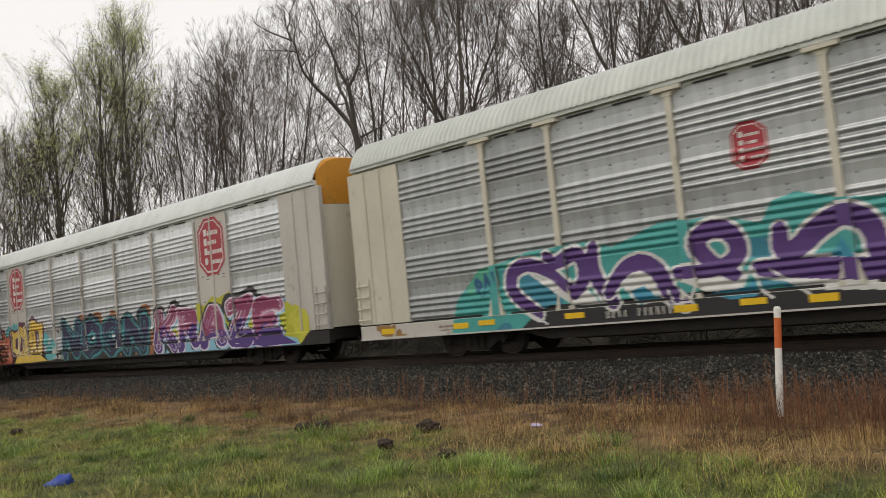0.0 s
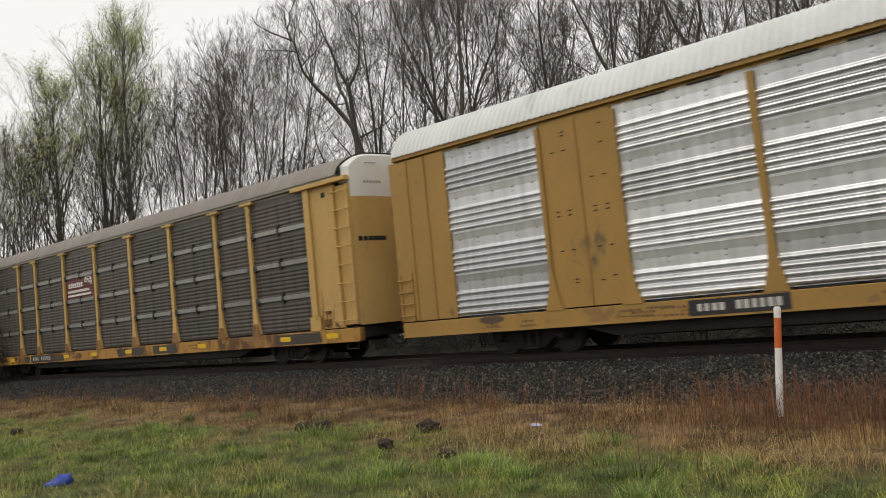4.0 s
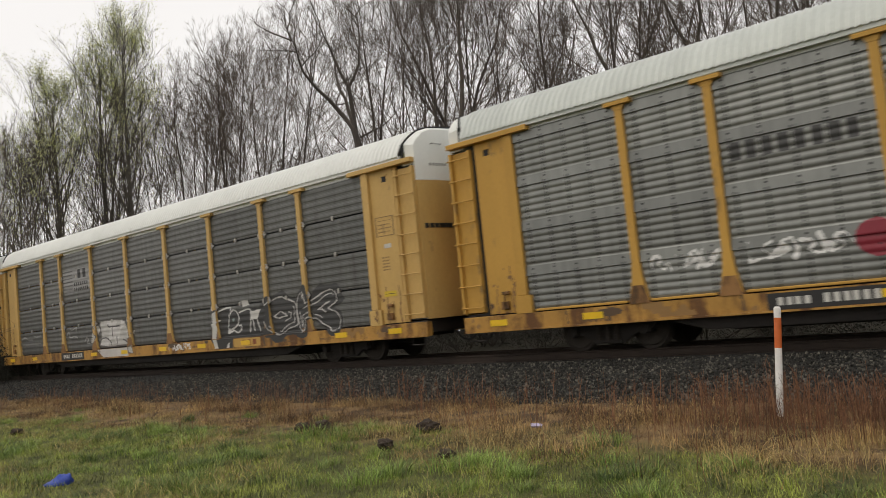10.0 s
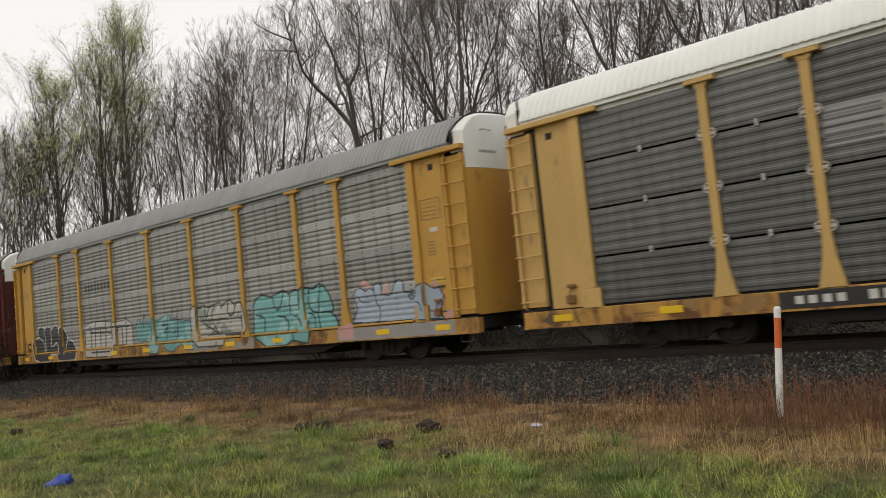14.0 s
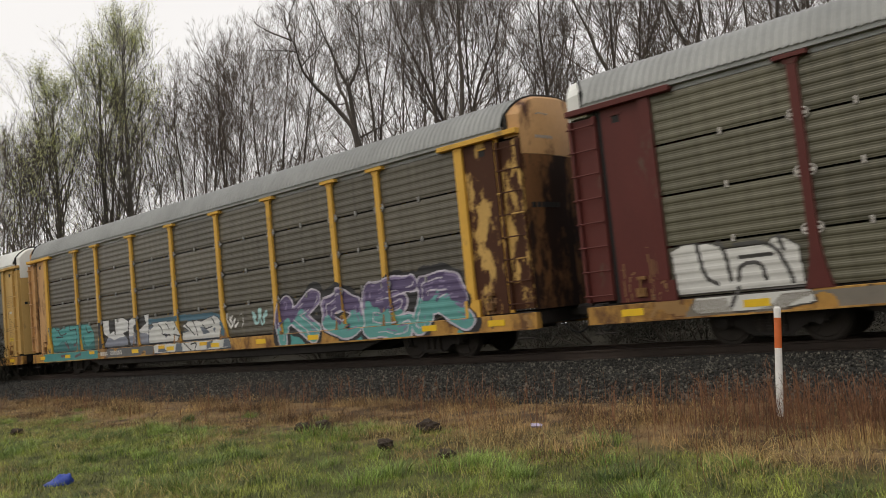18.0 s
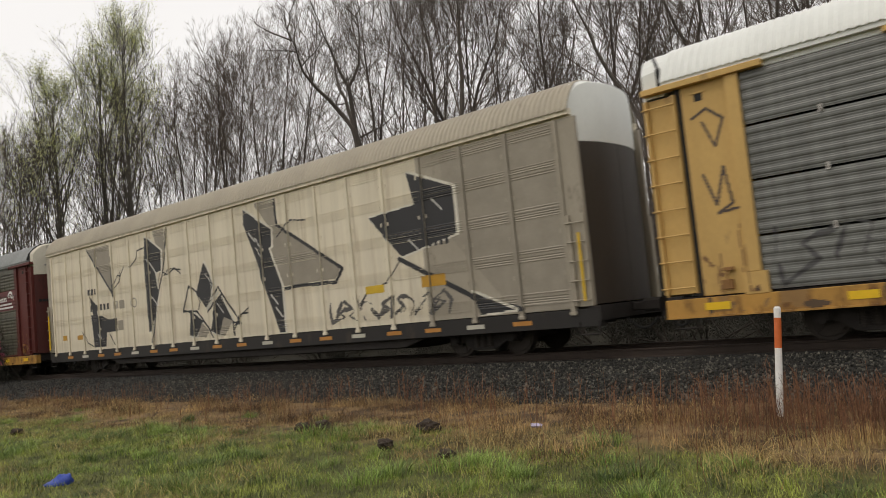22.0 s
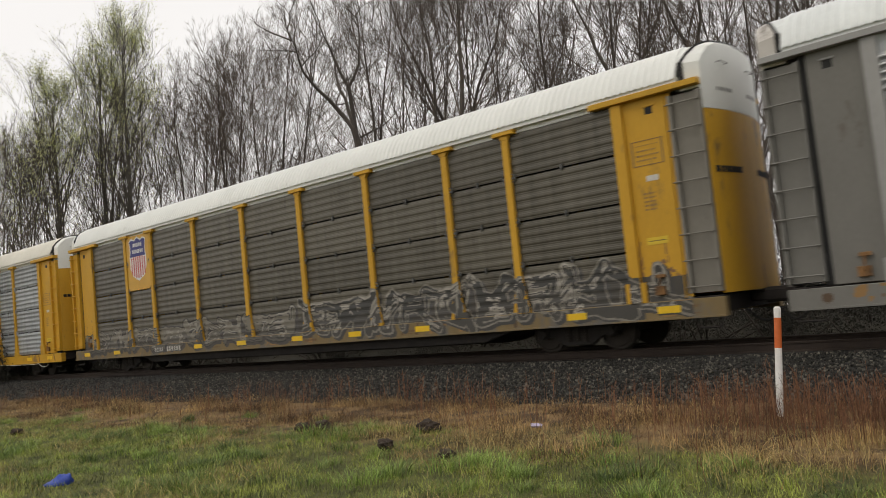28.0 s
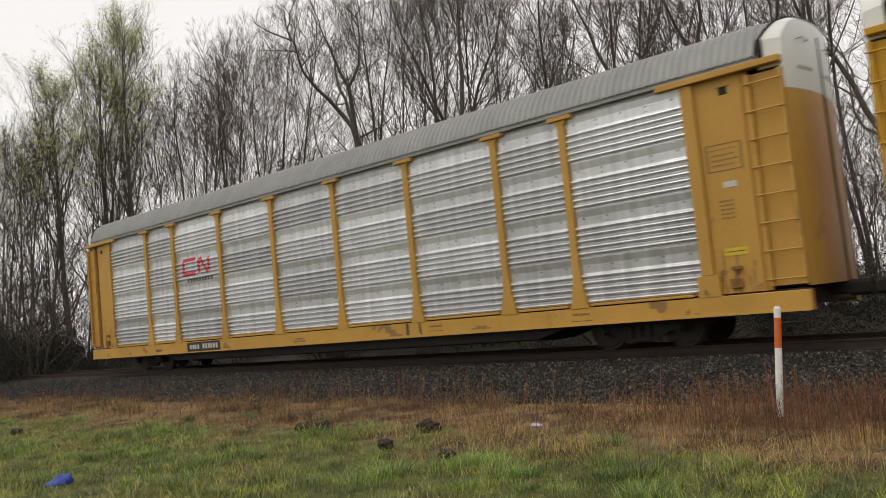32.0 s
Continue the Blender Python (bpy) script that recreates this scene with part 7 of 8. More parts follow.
def ground_material():
    m = bpy.data.materials.new("field_ground")
    m.use_nodes = True
    n, l = m.node_tree.nodes, m.node_tree.links
    b = n["Principled BSDF"]
    b.inputs["Roughness"].default_value = 0.95
    pos = n.new("ShaderNodeNewGeometry").outputs["Position"]
    xyz = n.new("ShaderNodeSeparateXYZ")
    l.new(pos, xyz.inputs[0])

    def tex(sc, det=6):
        t = n.new("ShaderNodeTexNoise")
        t.inputs["Scale"].default_value, t.inputs["Detail"].default_value = sc, det
        l.new(pos, t.inputs["Vector"])
        return t.outputs["Fac"]

    def mix(fac, a, c):
        x = n.new("ShaderNodeMix")
        x.data_type = "RGBA"
        l.new(fac, x.inputs[0])
        for sock, val in ((x.inputs[6], a), (x.inputs[7], c)):
            if isinstance(val, tuple):
                sock.default_value = (*val, 1)
            else:
                l.new(val, sock)
        return x.outputs[2]

    def band(src, lo, hi):
        r = n.new("ShaderNodeMapRange")
        r.inputs["From Min"].default_value, r.inputs["From Max"].default_value = lo, hi
        l.new(src, r.inputs["Value"])
        return r.outputs[0]

    wob = n.new("ShaderNodeMath")
    wob.operation = "MULTIPLY_ADD"
    l.new(tex(0.7), wob.inputs[0])
    wob.inputs[1].default_value = 5.0
    l.new(xyz.outputs[1], wob.inputs[2])
    grass = mix(band(tex(3.2), 0.35, 0.65), (0.040, 0.046, 0.008), (0.115, 0.115, 0.024))
    straw = mix(band(tex(2.2), 0.38, 0.62), (0.045, 0.024, 0.010), (0.22, 0.135, 0.055))
    litter = mix(tex(3), (0.022, 0.020, 0.013), (0.062, 0.055, 0.038))
    near = mix(band(wob.outputs[0], -6.6, -5.0), grass, straw)
    l.new(mix(band(xyz.outputs[1], -2.0, 2.0), near, litter), b.inputs["Base Color"])
    bp = n.new("ShaderNodeBump")
    bp.inputs["Strength"].default_value, bp.inputs["Distance"].default_value = 0.8, 0.05
    l.new(tex(14), bp.inputs["Height"])
    l.new(bp.outputs[0], b.inputs["Normal"])
    return m


def make_ground():
    xs = [-900, -500, -300, -200, -140] + list(np.arange(-100, -40, 4.0)) + list(np.arange(-40, 14, 0.8)) + [18, 24, 32, 45, 70, 120, 250, 600]
    ys = [-600, -300, -120, -60, -35, -24] + list(np.arange(-18, 7, 0.5)) + list(np.arange(7, 50, 3.0)) + [60, 80, 120, 200, 400, 900]
    v = [(x, y, ground_z(x, y)) for y in ys for x in xs]
    k = len(xs)
    f = [(j * k + i, j * k + i + 1, (j + 1) * k + i + 1, (j + 1) * k + i) for j in range(len(ys) - 1) for i in range(k - 1)]
    return tagged(new("ground", mesh_of("ground", v, f, ground_material(), True)), "rough grass field rising to a railway bank and wood floor", "ground", kind="structure")


make_ground()

BANK = [(-5.5, -1.15), (-5.0, -0.98), (-3.4, -0.70), (-1.75, -0.465), (-1.35, -0.36), (1.35, -0.145), (1.75, -0.17), (3.6, -0.55), (5.4, -1.05)]


def bank_z(y):
    return float(np.interp(y, [a for a, _ in BANK], [b for _, b in BANK]))


def make_bank():
    xs = np.arange(-220, 62, 2.0)
    v = [(x, line_y(x) + y, z + 0.03 * noise.noise((x, y, 9))) for x in xs for y, z in BANK]
    k = len(BANK)
    f = [(i * k + j, (i + 1) * k + j, (i + 1) * k + j + 1, i * k + j + 1) for i in range(len(xs) - 1) for j in range(k - 1)]
    return tagged(new("ballast_bed", mesh_of("ballast_bed", v, f, BED)), "dark grey crushed-stone railway bank", "ballast", kind="structure")


make_bank()


def scatter(templates, spots, name, material, label, category, smooth=False):
    """Many small pieces in one mesh: spots are (template, x, y, z, size, turn, lean)."""
    vs, fs, o = [], [], 0
    for ti, x, y, z, s, a, b in spots:
        tv, tf = templates[ti]
        ca, sa, cb, sb = math.cos(a), math.sin(a), math.cos(b), math.sin(b)
        p = tv * s
        q = np.empty_like(p)
        q[:, 0] = p[:, 0] * ca - p[:, 1] * sa
        yy = p[:, 0] * sa + p[:, 1] * ca
        q[:, 1] = yy * cb - p[:, 2] * sb
        q[:, 2] = yy * sb + p[:, 2] * cb
        vs.append(q + (x, y, z))
        fs.append(tf + o)
        o += len(tv)
    v, f = np.concatenate(vs), np.concatenate(fs)
    me = bpy.data.meshes.new(name)
    k = f.shape[1]
    me.vertices.add(len(v))
    me.vertices.foreach_set("co", v.astype(np.float32).ravel())
    me.loops.add(f.size)
    me.loops.foreach_set("vertex_index", f.astype(np.int32).ravel())
    me.polygons.add(len(f))
    me.polygons.foreach_set("loop_start", np.arange(0, f.size, k, dtype=np.int32))
    me.update(calc_edges=True)
    me.materials.append(material)
    return tagged(new(name, me), label, category, kind="stuff")


def island(name, base, other, rough=0.85, power=1.0, patch=0.0, scale=2.0):
    """A material whose tint differs from piece to piece of a joined mesh and, by patch, from clump to clump."""
    m = bpy.data.materials.new(name)
    m.use_nodes = True
    n, l = m.node_tree.nodes, m.node_tree.links
    b = n["Principled BSDF"]
    b.inputs["Roughness"].default_value = rough
    mx = n.new("ShaderNodeMix")
    mx.data_type = "RGBA"
    mx.inputs[6].default_value, mx.inputs[7].default_value = (*base, 1), (*other, 1)
    pw = n.new("ShaderNodeMath")
    pw.operation, pw.inputs[1].default_value = "POWER", power
    geo = n.new("ShaderNodeNewGeometry")
    value = geo.outputs["Random Per Island"]
    if patch:
        t = n.new("ShaderNodeTexNoise")
        t.inputs["Scale"].default_value, t.inputs["Detail"].default_value = scale, 4
        l.new(geo.outputs["Position"], t.inputs["Vector"])
        r = n.new("ShaderNodeMapRange")
        r.inputs["From Min"].default_value, r.inputs["From Max"].default_value = 0.36, 0.64
        r.inputs["To Min"].default_value, r.inputs["To Max"].default_value = -patch, patch
        l.new(t.outputs["Fac"], r.inputs["Value"])
        add = n.new("ShaderNodeMath")
        add.use_clamp = True
        l.new(value, add.inputs[0])
        l.new(r.outputs[0], add.inputs[1])
        value = add.outputs[0]
    l.new(value, pw.inputs[0])
    l.new(pw.outputs[0], mx.inputs[0])
    l.new(mx.outputs[2], b.inputs["Base Color"])
    return m


rng = np.random.RandomState(4)


def stone_templates():
    base = np.array([(1, 0, 0), (-1, 0, 0), (0, 1, 0), (0, -1, 0), (0, 0, 1), (0, 0, -1)], float)
    tris = np.array([(0, 2, 4), (2, 1, 4), (1, 3, 4), (3, 0, 4), (2, 0, 5), (1, 2, 5), (3, 1, 5), (0, 3, 5)])
    return [((base + rng.uniform(-0.35, 0.35, base.shape)) * rng.uniform(0.6, 1.1, 3), tris) for _ in range(10)]


spots = []
for i in range(60000):
    if i < 46000:
        x = 9 - 34 * rng.rand() ** 1.2
    else:
        x = -20 - 55 * rng.rand()
    y = -1.2 - 3.95 * rng.rand()
    spots.append((rng.randint(10), x, line_y(x) + y, bank_z(y) + 0.012, rng.uniform(0.016, 0.042), rng.rand() * 6.3, rng.rand() * 6.3))
scatter(stone_templates(), spots, "ballast_stones", island("stone_tints", (0.012, 0.0115, 0.009), (0.15, 0.14, 0.115), 0.9, 4.5), "loose dark grey crushed stone with paler pieces", "ballast")

# ---- track ----
track = tagged(new("railway_track"), "rusty steel rails on dark timber ties", "railway track", kind="structure")


def rail_part(y0):
    prof = [(-0.075, -0.18), (0.075, -0.18), (0.07, -0.165), (0.012, -0.15), (0.012, -0.04), (0.036, -0.03), (0.036, -0.004), (0.03, 0.0), (-0.03, 0.0), (-0.036, -0.004), (-0.036, -0.03), (-0.012, -0.04), (-0.012, -0.15), (-0.07, -0.165)]
    xs = list(np.arange(-220, 61, 4.0))
    v = [on_track(x, y0 + y, z - DROP) for x in xs for y, z in prof]
    k = len(prof)
    f = [(i * k + j, i * k + (j + 1) % k, (i + 1) * k + (j + 1) % k, (i + 1) * k + j) for i in range(len(xs) - 1) for j in range(k)]
    link("rail", mesh_of("rail", v, f, RAIL), track)


rail_part(-0.755)
rail_part(0.755)
tie = Shape().box(-0.11, 0.11, -1.3, 1.3, -0.36, -0.185, 0.012).mesh("tie", TIMBER)
for i in range(100):
    x = 9.5 - i * 0.52
    p = on_track(x, rng.uniform(-0.04, 0.04), -DROP)
    link("tie", tie, track, pose(*p, math.degrees(CANT), 0, rng.uniform(-1, 1)))
rest = Shape()
for i in range(330):
    x = -42.6 - i * 0.52
    a, b = on_track(x, -1.3, -0.185 - DROP), on_track(x, 1.3, -0.185 - DROP)
    rest.rod(a + Vector((0, 0, -0.08)), b + Vector((0, 0, -0.08)), 0.11, 4)
tagged(part("far_ties", rest, TIMBER, track), kind="stuff")

# ---- marker post ----
post = tagged(new("marker_post"), "white plastic marker post with an orange band", "post")
post.matrix_basis = pose(-3.66, -5.84, -1.06, 0.5, 4.2, 0)
PLASTIC = surface("scuffed_white_plastic", (0.74, 0.73, 0.70), 0.5, 0, 0.12, 8, stain=(0.4, 0.37, 0.32), stain_at=0.66)
part("shaft", Shape().rod((0, 0, -0.15), (0, 0, 0.86), 0.043, 16), PLASTIC, post)
part("orange_band", Shape().rod((0, 0, 0.86), (0, 0, 1.235), 0.0435, 16), surface("orange_tape", (0.55, 0.12, 0.025), 0.4, 0, 0.12, 9), post, "reflective orange band")
cap = Shape().rod((0, 0, 1.235), (0, 0, 1.35), 0.043, 16).rod((0, 0, 1.35), (0, 0, 1.375), 0.043, 16, 0.028)
part("cap", cap, PLASTIC, post)

# ---- litter ----
BLUE = surface("blue_plastic", (0.02, 0.055, 0.33), 0.35, 0, 0.25, 9, bump=0.4, bump_scale=14)
bag = Shape()
ring_pts = []
for j in range(7):
    for i in range(14):
        a = 2 * math.pi * i / 14
        r = (0.155, 0.165, 0.15, 0.125, 0.09, 0.05, 0.012)[j] * (1 + 0.30 * noise.noise((math.cos(a) * 1.9, math.sin(a) * 1.9, j * 0.6)))
        top = 0.95 + (0.35 * math.cos(a) if j < 5 else 0.2) + 0.25 * noise.noise((math.cos(a) * 2.5, math.sin(a) * 2.5, 4 + j))
        ring_pts.append((r * math.cos(a) * 1.25 + 0.012 * j, r * math.sin(a) * 0.9, (0, 0.035, 0.07, 0.095, 0.11, 0.12, 0.122)[j] * top))
bag.v = ring_pts
bag.f = [(j * 14 + i, j * 14 + (i + 1) % 14, (j + 1) * 14 + (i + 1) % 14, (j + 1) * 14 + i) for j in range(6) for i in range(14)] + [tuple(6 * 14 + i for i in range(14))]
ob = tagged(new("crumpled_bag", bag.mesh("crumpled_bag", BLUE, True)), "crumpled bright blue plastic on the grass", "litter")
ob.matrix_basis = pose(-10.22, -11.84, ground_z(-10.22, -11.84) + 0.0, 0, 0, 70) @ Matrix.Diagonal((0.78, 0.78, 0.9, 1))
wrap = Shape()
wrap.plate([(-0.11, 0.0), (0.11, 0.0), (0.13, 0.045), (0.02, 0.06), (-0.12, 0.05)], -0.03, 0.02)
ob = tagged(new("wrapper", wrap.mesh("wrapper", surface("pale_violet_wrapper", (0.50, 0.45, 0.62), 0.4, 0, 0.4, 20))), "pale violet crumpled wrapper in dry grass", "litter")
ob.matrix_basis = pose(-6.22, -7.42, ground_z(-6.22, -7.42) + 0.05, -40, 4, 38) @ Matrix.Diagonal((0.62, 0.7, 0.8, 1))
CLOD = surface("dark_earth", (0.040, 0.027, 0.018), 0.95, 0, 0.4, 9, bump=0.8, bump_scale=30)


def clod(x, y, s, seed):
    bm = bmesh.new()
    bmesh.ops.create_icosphere(bm, subdivisions=3, radius=1)
    for v in bm.verts:
        d = 1 + 0.35 * noise.noise(v.co * 1.6 + Vector((seed, 0, 0))) + 0.18 * noise.noise(v.co * 5 + Vector((0, seed, 0)))
        v.co = Vector((v.co.x * 1.3, v.co.y, v.co.z * 0.72)) * d * s
    me = bpy.data.meshes.new("earth_clod")
    bm.to_mesh(me)
    bm.free()
    me.materials.append(CLOD)
    ob = tagged(new("earth_clod", me), "dark brown clod of turned earth in dry grass", "clod", "clods of earth")
    ob.matrix_basis = pose(x, y, ground_z(x, y) + s * 0.6, 0, 0, seed * 50)


clod(-7.87, -7.73, 0.14, 1)
clod(-7.52, -8.90, 0.10, 3)
clod(-10.29, -8.05, 0.11, 5)
clod(-9.98, -7.89, 0.12, 6)
clod(-6.38, -9.01, 0.08, 8)
clod(-17.69, -9.62, 0.10, 9)

# ---- grass ----


def blade_templates(n, width, bend, segs=3):
    out = []
    for _ in range(n):
        v = []
        lean = rng.uniform(0.15, bend)
        for i in range(segs + 1):
            t = i / segs
            w = width * (1 - t) ** 0.7 * rng.uniform(0.9, 1.1)
            v += [(-w / 2, lean * t * t, t * (1 - 0.25 * lean * t)), (w / 2, lean * t * t, t * (1 - 0.25 * lean * t))]
        f = [(2 * i, 2 * i + 1, 2 * i + 3, 2 * i + 2) for i in range(segs)]
        out.append((np.array(v), np.array(f)))
    return out


def sward(name, count, ymin, ymax, size, templates, material, label, keep, xspan=(-34, 7), power=1.5, lay=0.16):
    pts = []
    while len(pts) < count:
        x = xspan[1] - (xspan[1] - xspan[0]) * rng.rand() ** power
        y = ymin + (ymax - ymin) * rng.rand()
        w = keep(x, y)
        if rng.rand() > w:
            continue
        s = rng.uniform(*size) * (0.6 + 0.5 * w + 0.9 * max(0.0, noise.noise((x * 0.9, y * 1.1, 31))))
        cx, cy = x + rng.normal(0, 0.04), y + rng.normal(0, 0.04)
        pts.append((rng.randint(len(templates)), cx, cy, ground_z(cx, cy) - 0.01, s, rng.rand() * 6.3, rng.normal(0, lay)))
    return scatter(templates, pts, name, material, label, "grass")


def green_share(x, y):
    k = 1.3 * noise.noise((x * 0.35, y * 0.6, 5)) + 0.8 * noise.noise((x * 1.3, y * 1.6, 7))
    edge = -7.75 + 1.0 * noise.noise((x * 0.3, 0, 2)) - (1.2 if x > -7 else 0)
    return max(0.0, min(1.0, (edge - y) * 0.7 + 0.35 + 1.0 * k))


sward("green_grass", 185000, -13.4, -5.9, (0.035, 0.105), blade_templates(14, 0.050, 1.8, 2), island("grass_tints", (0.030, 0.046, 0.006), (0.37, 0.43, 0.072), 0.6, 1.45, 0.5, 2.3),
      "short spring grass in uneven green tufts", lambda x, y: green_share(x, y) if x > -21 or y < -7 else 0.5 * green_share(x, y), xspan=(-32, 1), power=1.2, lay=0.30)
sward("dry_grass", 80000, -9.5, -4.3, (0.07, 0.23), blade_templates(14, 0.028, 1.5, 2), island("straw_tints", (0.046, 0.021, 0.009), (0.55, 0.365, 0.15), 0.8, 1.9, 0.45, 1.2),
      "flattened tan and russet dead grass along the bank", lambda x, y: max(0.03, 1.0 - 0.9 * green_share(x, y)) * max(0.15, min(1.0, 0.6 + 1.6 * noise.noise((x * 0.8, y * 1.2, 17)))) * (1 if y < -5.2 else 0.75 if y < -4.85 else 0.22 if y < -4.5 else 0.02), xspan=(-34, 2), power=1.2, lay=0.6)
sward("straw_in_turf", 26000, -13.4, -6.8, (0.06, 0.19), blade_templates(8, 0.032, 1.6, 2), island("turf_straw_tints", (0.17, 0.125, 0.035), (0.60, 0.47, 0.20), 0.8),
      "dead blades lying in the green turf", lambda x, y: max(0.04, min(1, 0.08 + 3.0 * noise.noise((x * 0.55, y * 0.8, 21)) + (0.3 if x > -6.5 else 0))), xspan=(-30, 1), power=1.2, lay=0.6)


tufts = []
SPOTS = [(x, y, 0.30, 0.25) for x, y in ((-6.31, -10.40), (-6.36, -9.95), (-11.65, -9.29), (-4.88, -8.09), (-9.61, -8.44), (-5.33, -9.38), (-5.84, -9.52), (-8.77, -8.50), (-13.92, -9.50))]
for i in range(430):
    tx, ty = 1 - 25 * rng.rand() ** 1.2, rng.uniform(-13.0, -6.6)
    if rng.rand() > green_share(tx, ty) + 0.10 or math.hypot(tx - -9.71, ty - -12.19) < 0.8:
        continue
    rad, tall = rng.uniform(0.08, 0.30), rng.uniform(0.11, 0.21)
    SPOTS.append((tx, ty, rad, tall))
for tx, ty, rad, tall in SPOTS:
    for _ in range(int(60 + 420 * rad)):
        a, q = rng.rand() * 6.3, rad * rng.rand() ** 0.7
        x, y = tx + q * math.cos(a), ty + q * math.sin(a)
        tufts.append((rng.randint(10), x, y, ground_z(x, y) - 0.01, tall * rng.uniform(0.5, 1.1), a + rng.normal(0, 0.9) - 1.57, rng.normal(0, 0.2)))
scatter(blade_templates(10, 0.032, 1.3, 3), tufts, "grass_tufts", island("tuft_tints", (0.036, 0.072, 0.012), (0.29, 0.42, 0.080), 0.55, 1.3, 0.4, 1.3), "taller bright green tufts of spring grass", "grass")


def stalk_templates(n):
    out = []
    for _ in range(n):
        v, f = [], []

        def stem(a, b, w):
            o = len(v)
            v.extend([(a[0] - w, a[1], a[2]), (a[0] + w, a[1], a[2]), (b[0] + w * 0.5, b[1], b[2]), (b[0] - w * 0.5, b[1], b[2])])
            f.append((o, o + 1, o + 2, o + 3))
        top = (rng.uniform(-0.12, 0.12), rng.uniform(-0.1, 0.1), 1.0)
        stem((0, 0, 0), top, 0.008)
        for i in range(6):
            t = rng.uniform(0.35, 0.95)
            a = (top[0] * t, top[1] * t, t)
            stem(a, (a[0] + rng.uniform(-0.2, 0.2), a[1] + rng.uniform(-0.2, 0.2), t + rng.uniform(0.05, 0.22)), 0.005)
        out.append((np.array(v), np.array(f)))
    return out


spots = []
for i in range(4200):
    x = 5 - 34 * rng.rand() ** 1.2
    y = rng.uniform(-7.6, -4.5) if i > 260 else rng.uniform(-9.6, -7.4)
    if noise.noise((x * 0.5, y * 0.5, 11)) < (-0.05 if x < -5 else -0.5):
        continue
    if i > 2300:
        x, y = rng.normal(-2.2, 1.5), rng.normal(-6.5, 0.6)
    spots.append((rng.randint(8), x, y, ground_z(x, y) - 0.02, rng.uniform(0.22, 0.62), rng.rand() * 6.3, rng.normal(0, 0.12)))
scatter(stalk_templates(8), spots, "dead_weed_stalks", island("stalk_tints", (0.085, 0.034, 0.018), (0.24, 0.115, 0.055), 0.85), "thin russet dead weed stalks", "weeds")

# ---- trees ----


def tube(v, f, pts, radii, k):
    o = len(v)
    for i, p in enumerate(pts):
        d = (pts[min(i + 1, len(pts) - 1)] - pts[max(i - 1, 0)]).normalized()
        s = d.cross(Vector((0.3, 1, 0.2))).normalized()
        q = d.cross(s)
        for j in range(k):
            a = 2 * math.pi * j / k
            v.append(tuple(p + radii[i] * (math.cos(a) * s + math.sin(a) * q)))
    for i in range(len(pts) - 1):
        for j in range(k):
            f.append((o + i * k + j, o + i * k + (j + 1) % k, o + (i + 1) * k + (j + 1) % k, o + (i + 1) * k + j))


def grow(rnd, start, heading, length, radius, n, lift, wander):
    pts, radii = [start], [radius]
    d = heading.normalized()
    for i in range(n):
        d = (d + Vector((rnd.gauss(0, wander), rnd.gauss(0, wander), rnd.gauss(0, wander * 0.6) + lift))).normalized()
        pts.append(pts[-1] + d * length / n)
        radii.append(radius * (1 - 0.88 * (i + 1) / n))
    return pts, radii


def along(pts, t):
    i = min(int(t * (len(pts) - 1)), len(pts) - 2)
    return pts[i].lerp(pts[i + 1], t * (len(pts) - 1) - i), (pts[i + 1] - pts[i]).normalized()


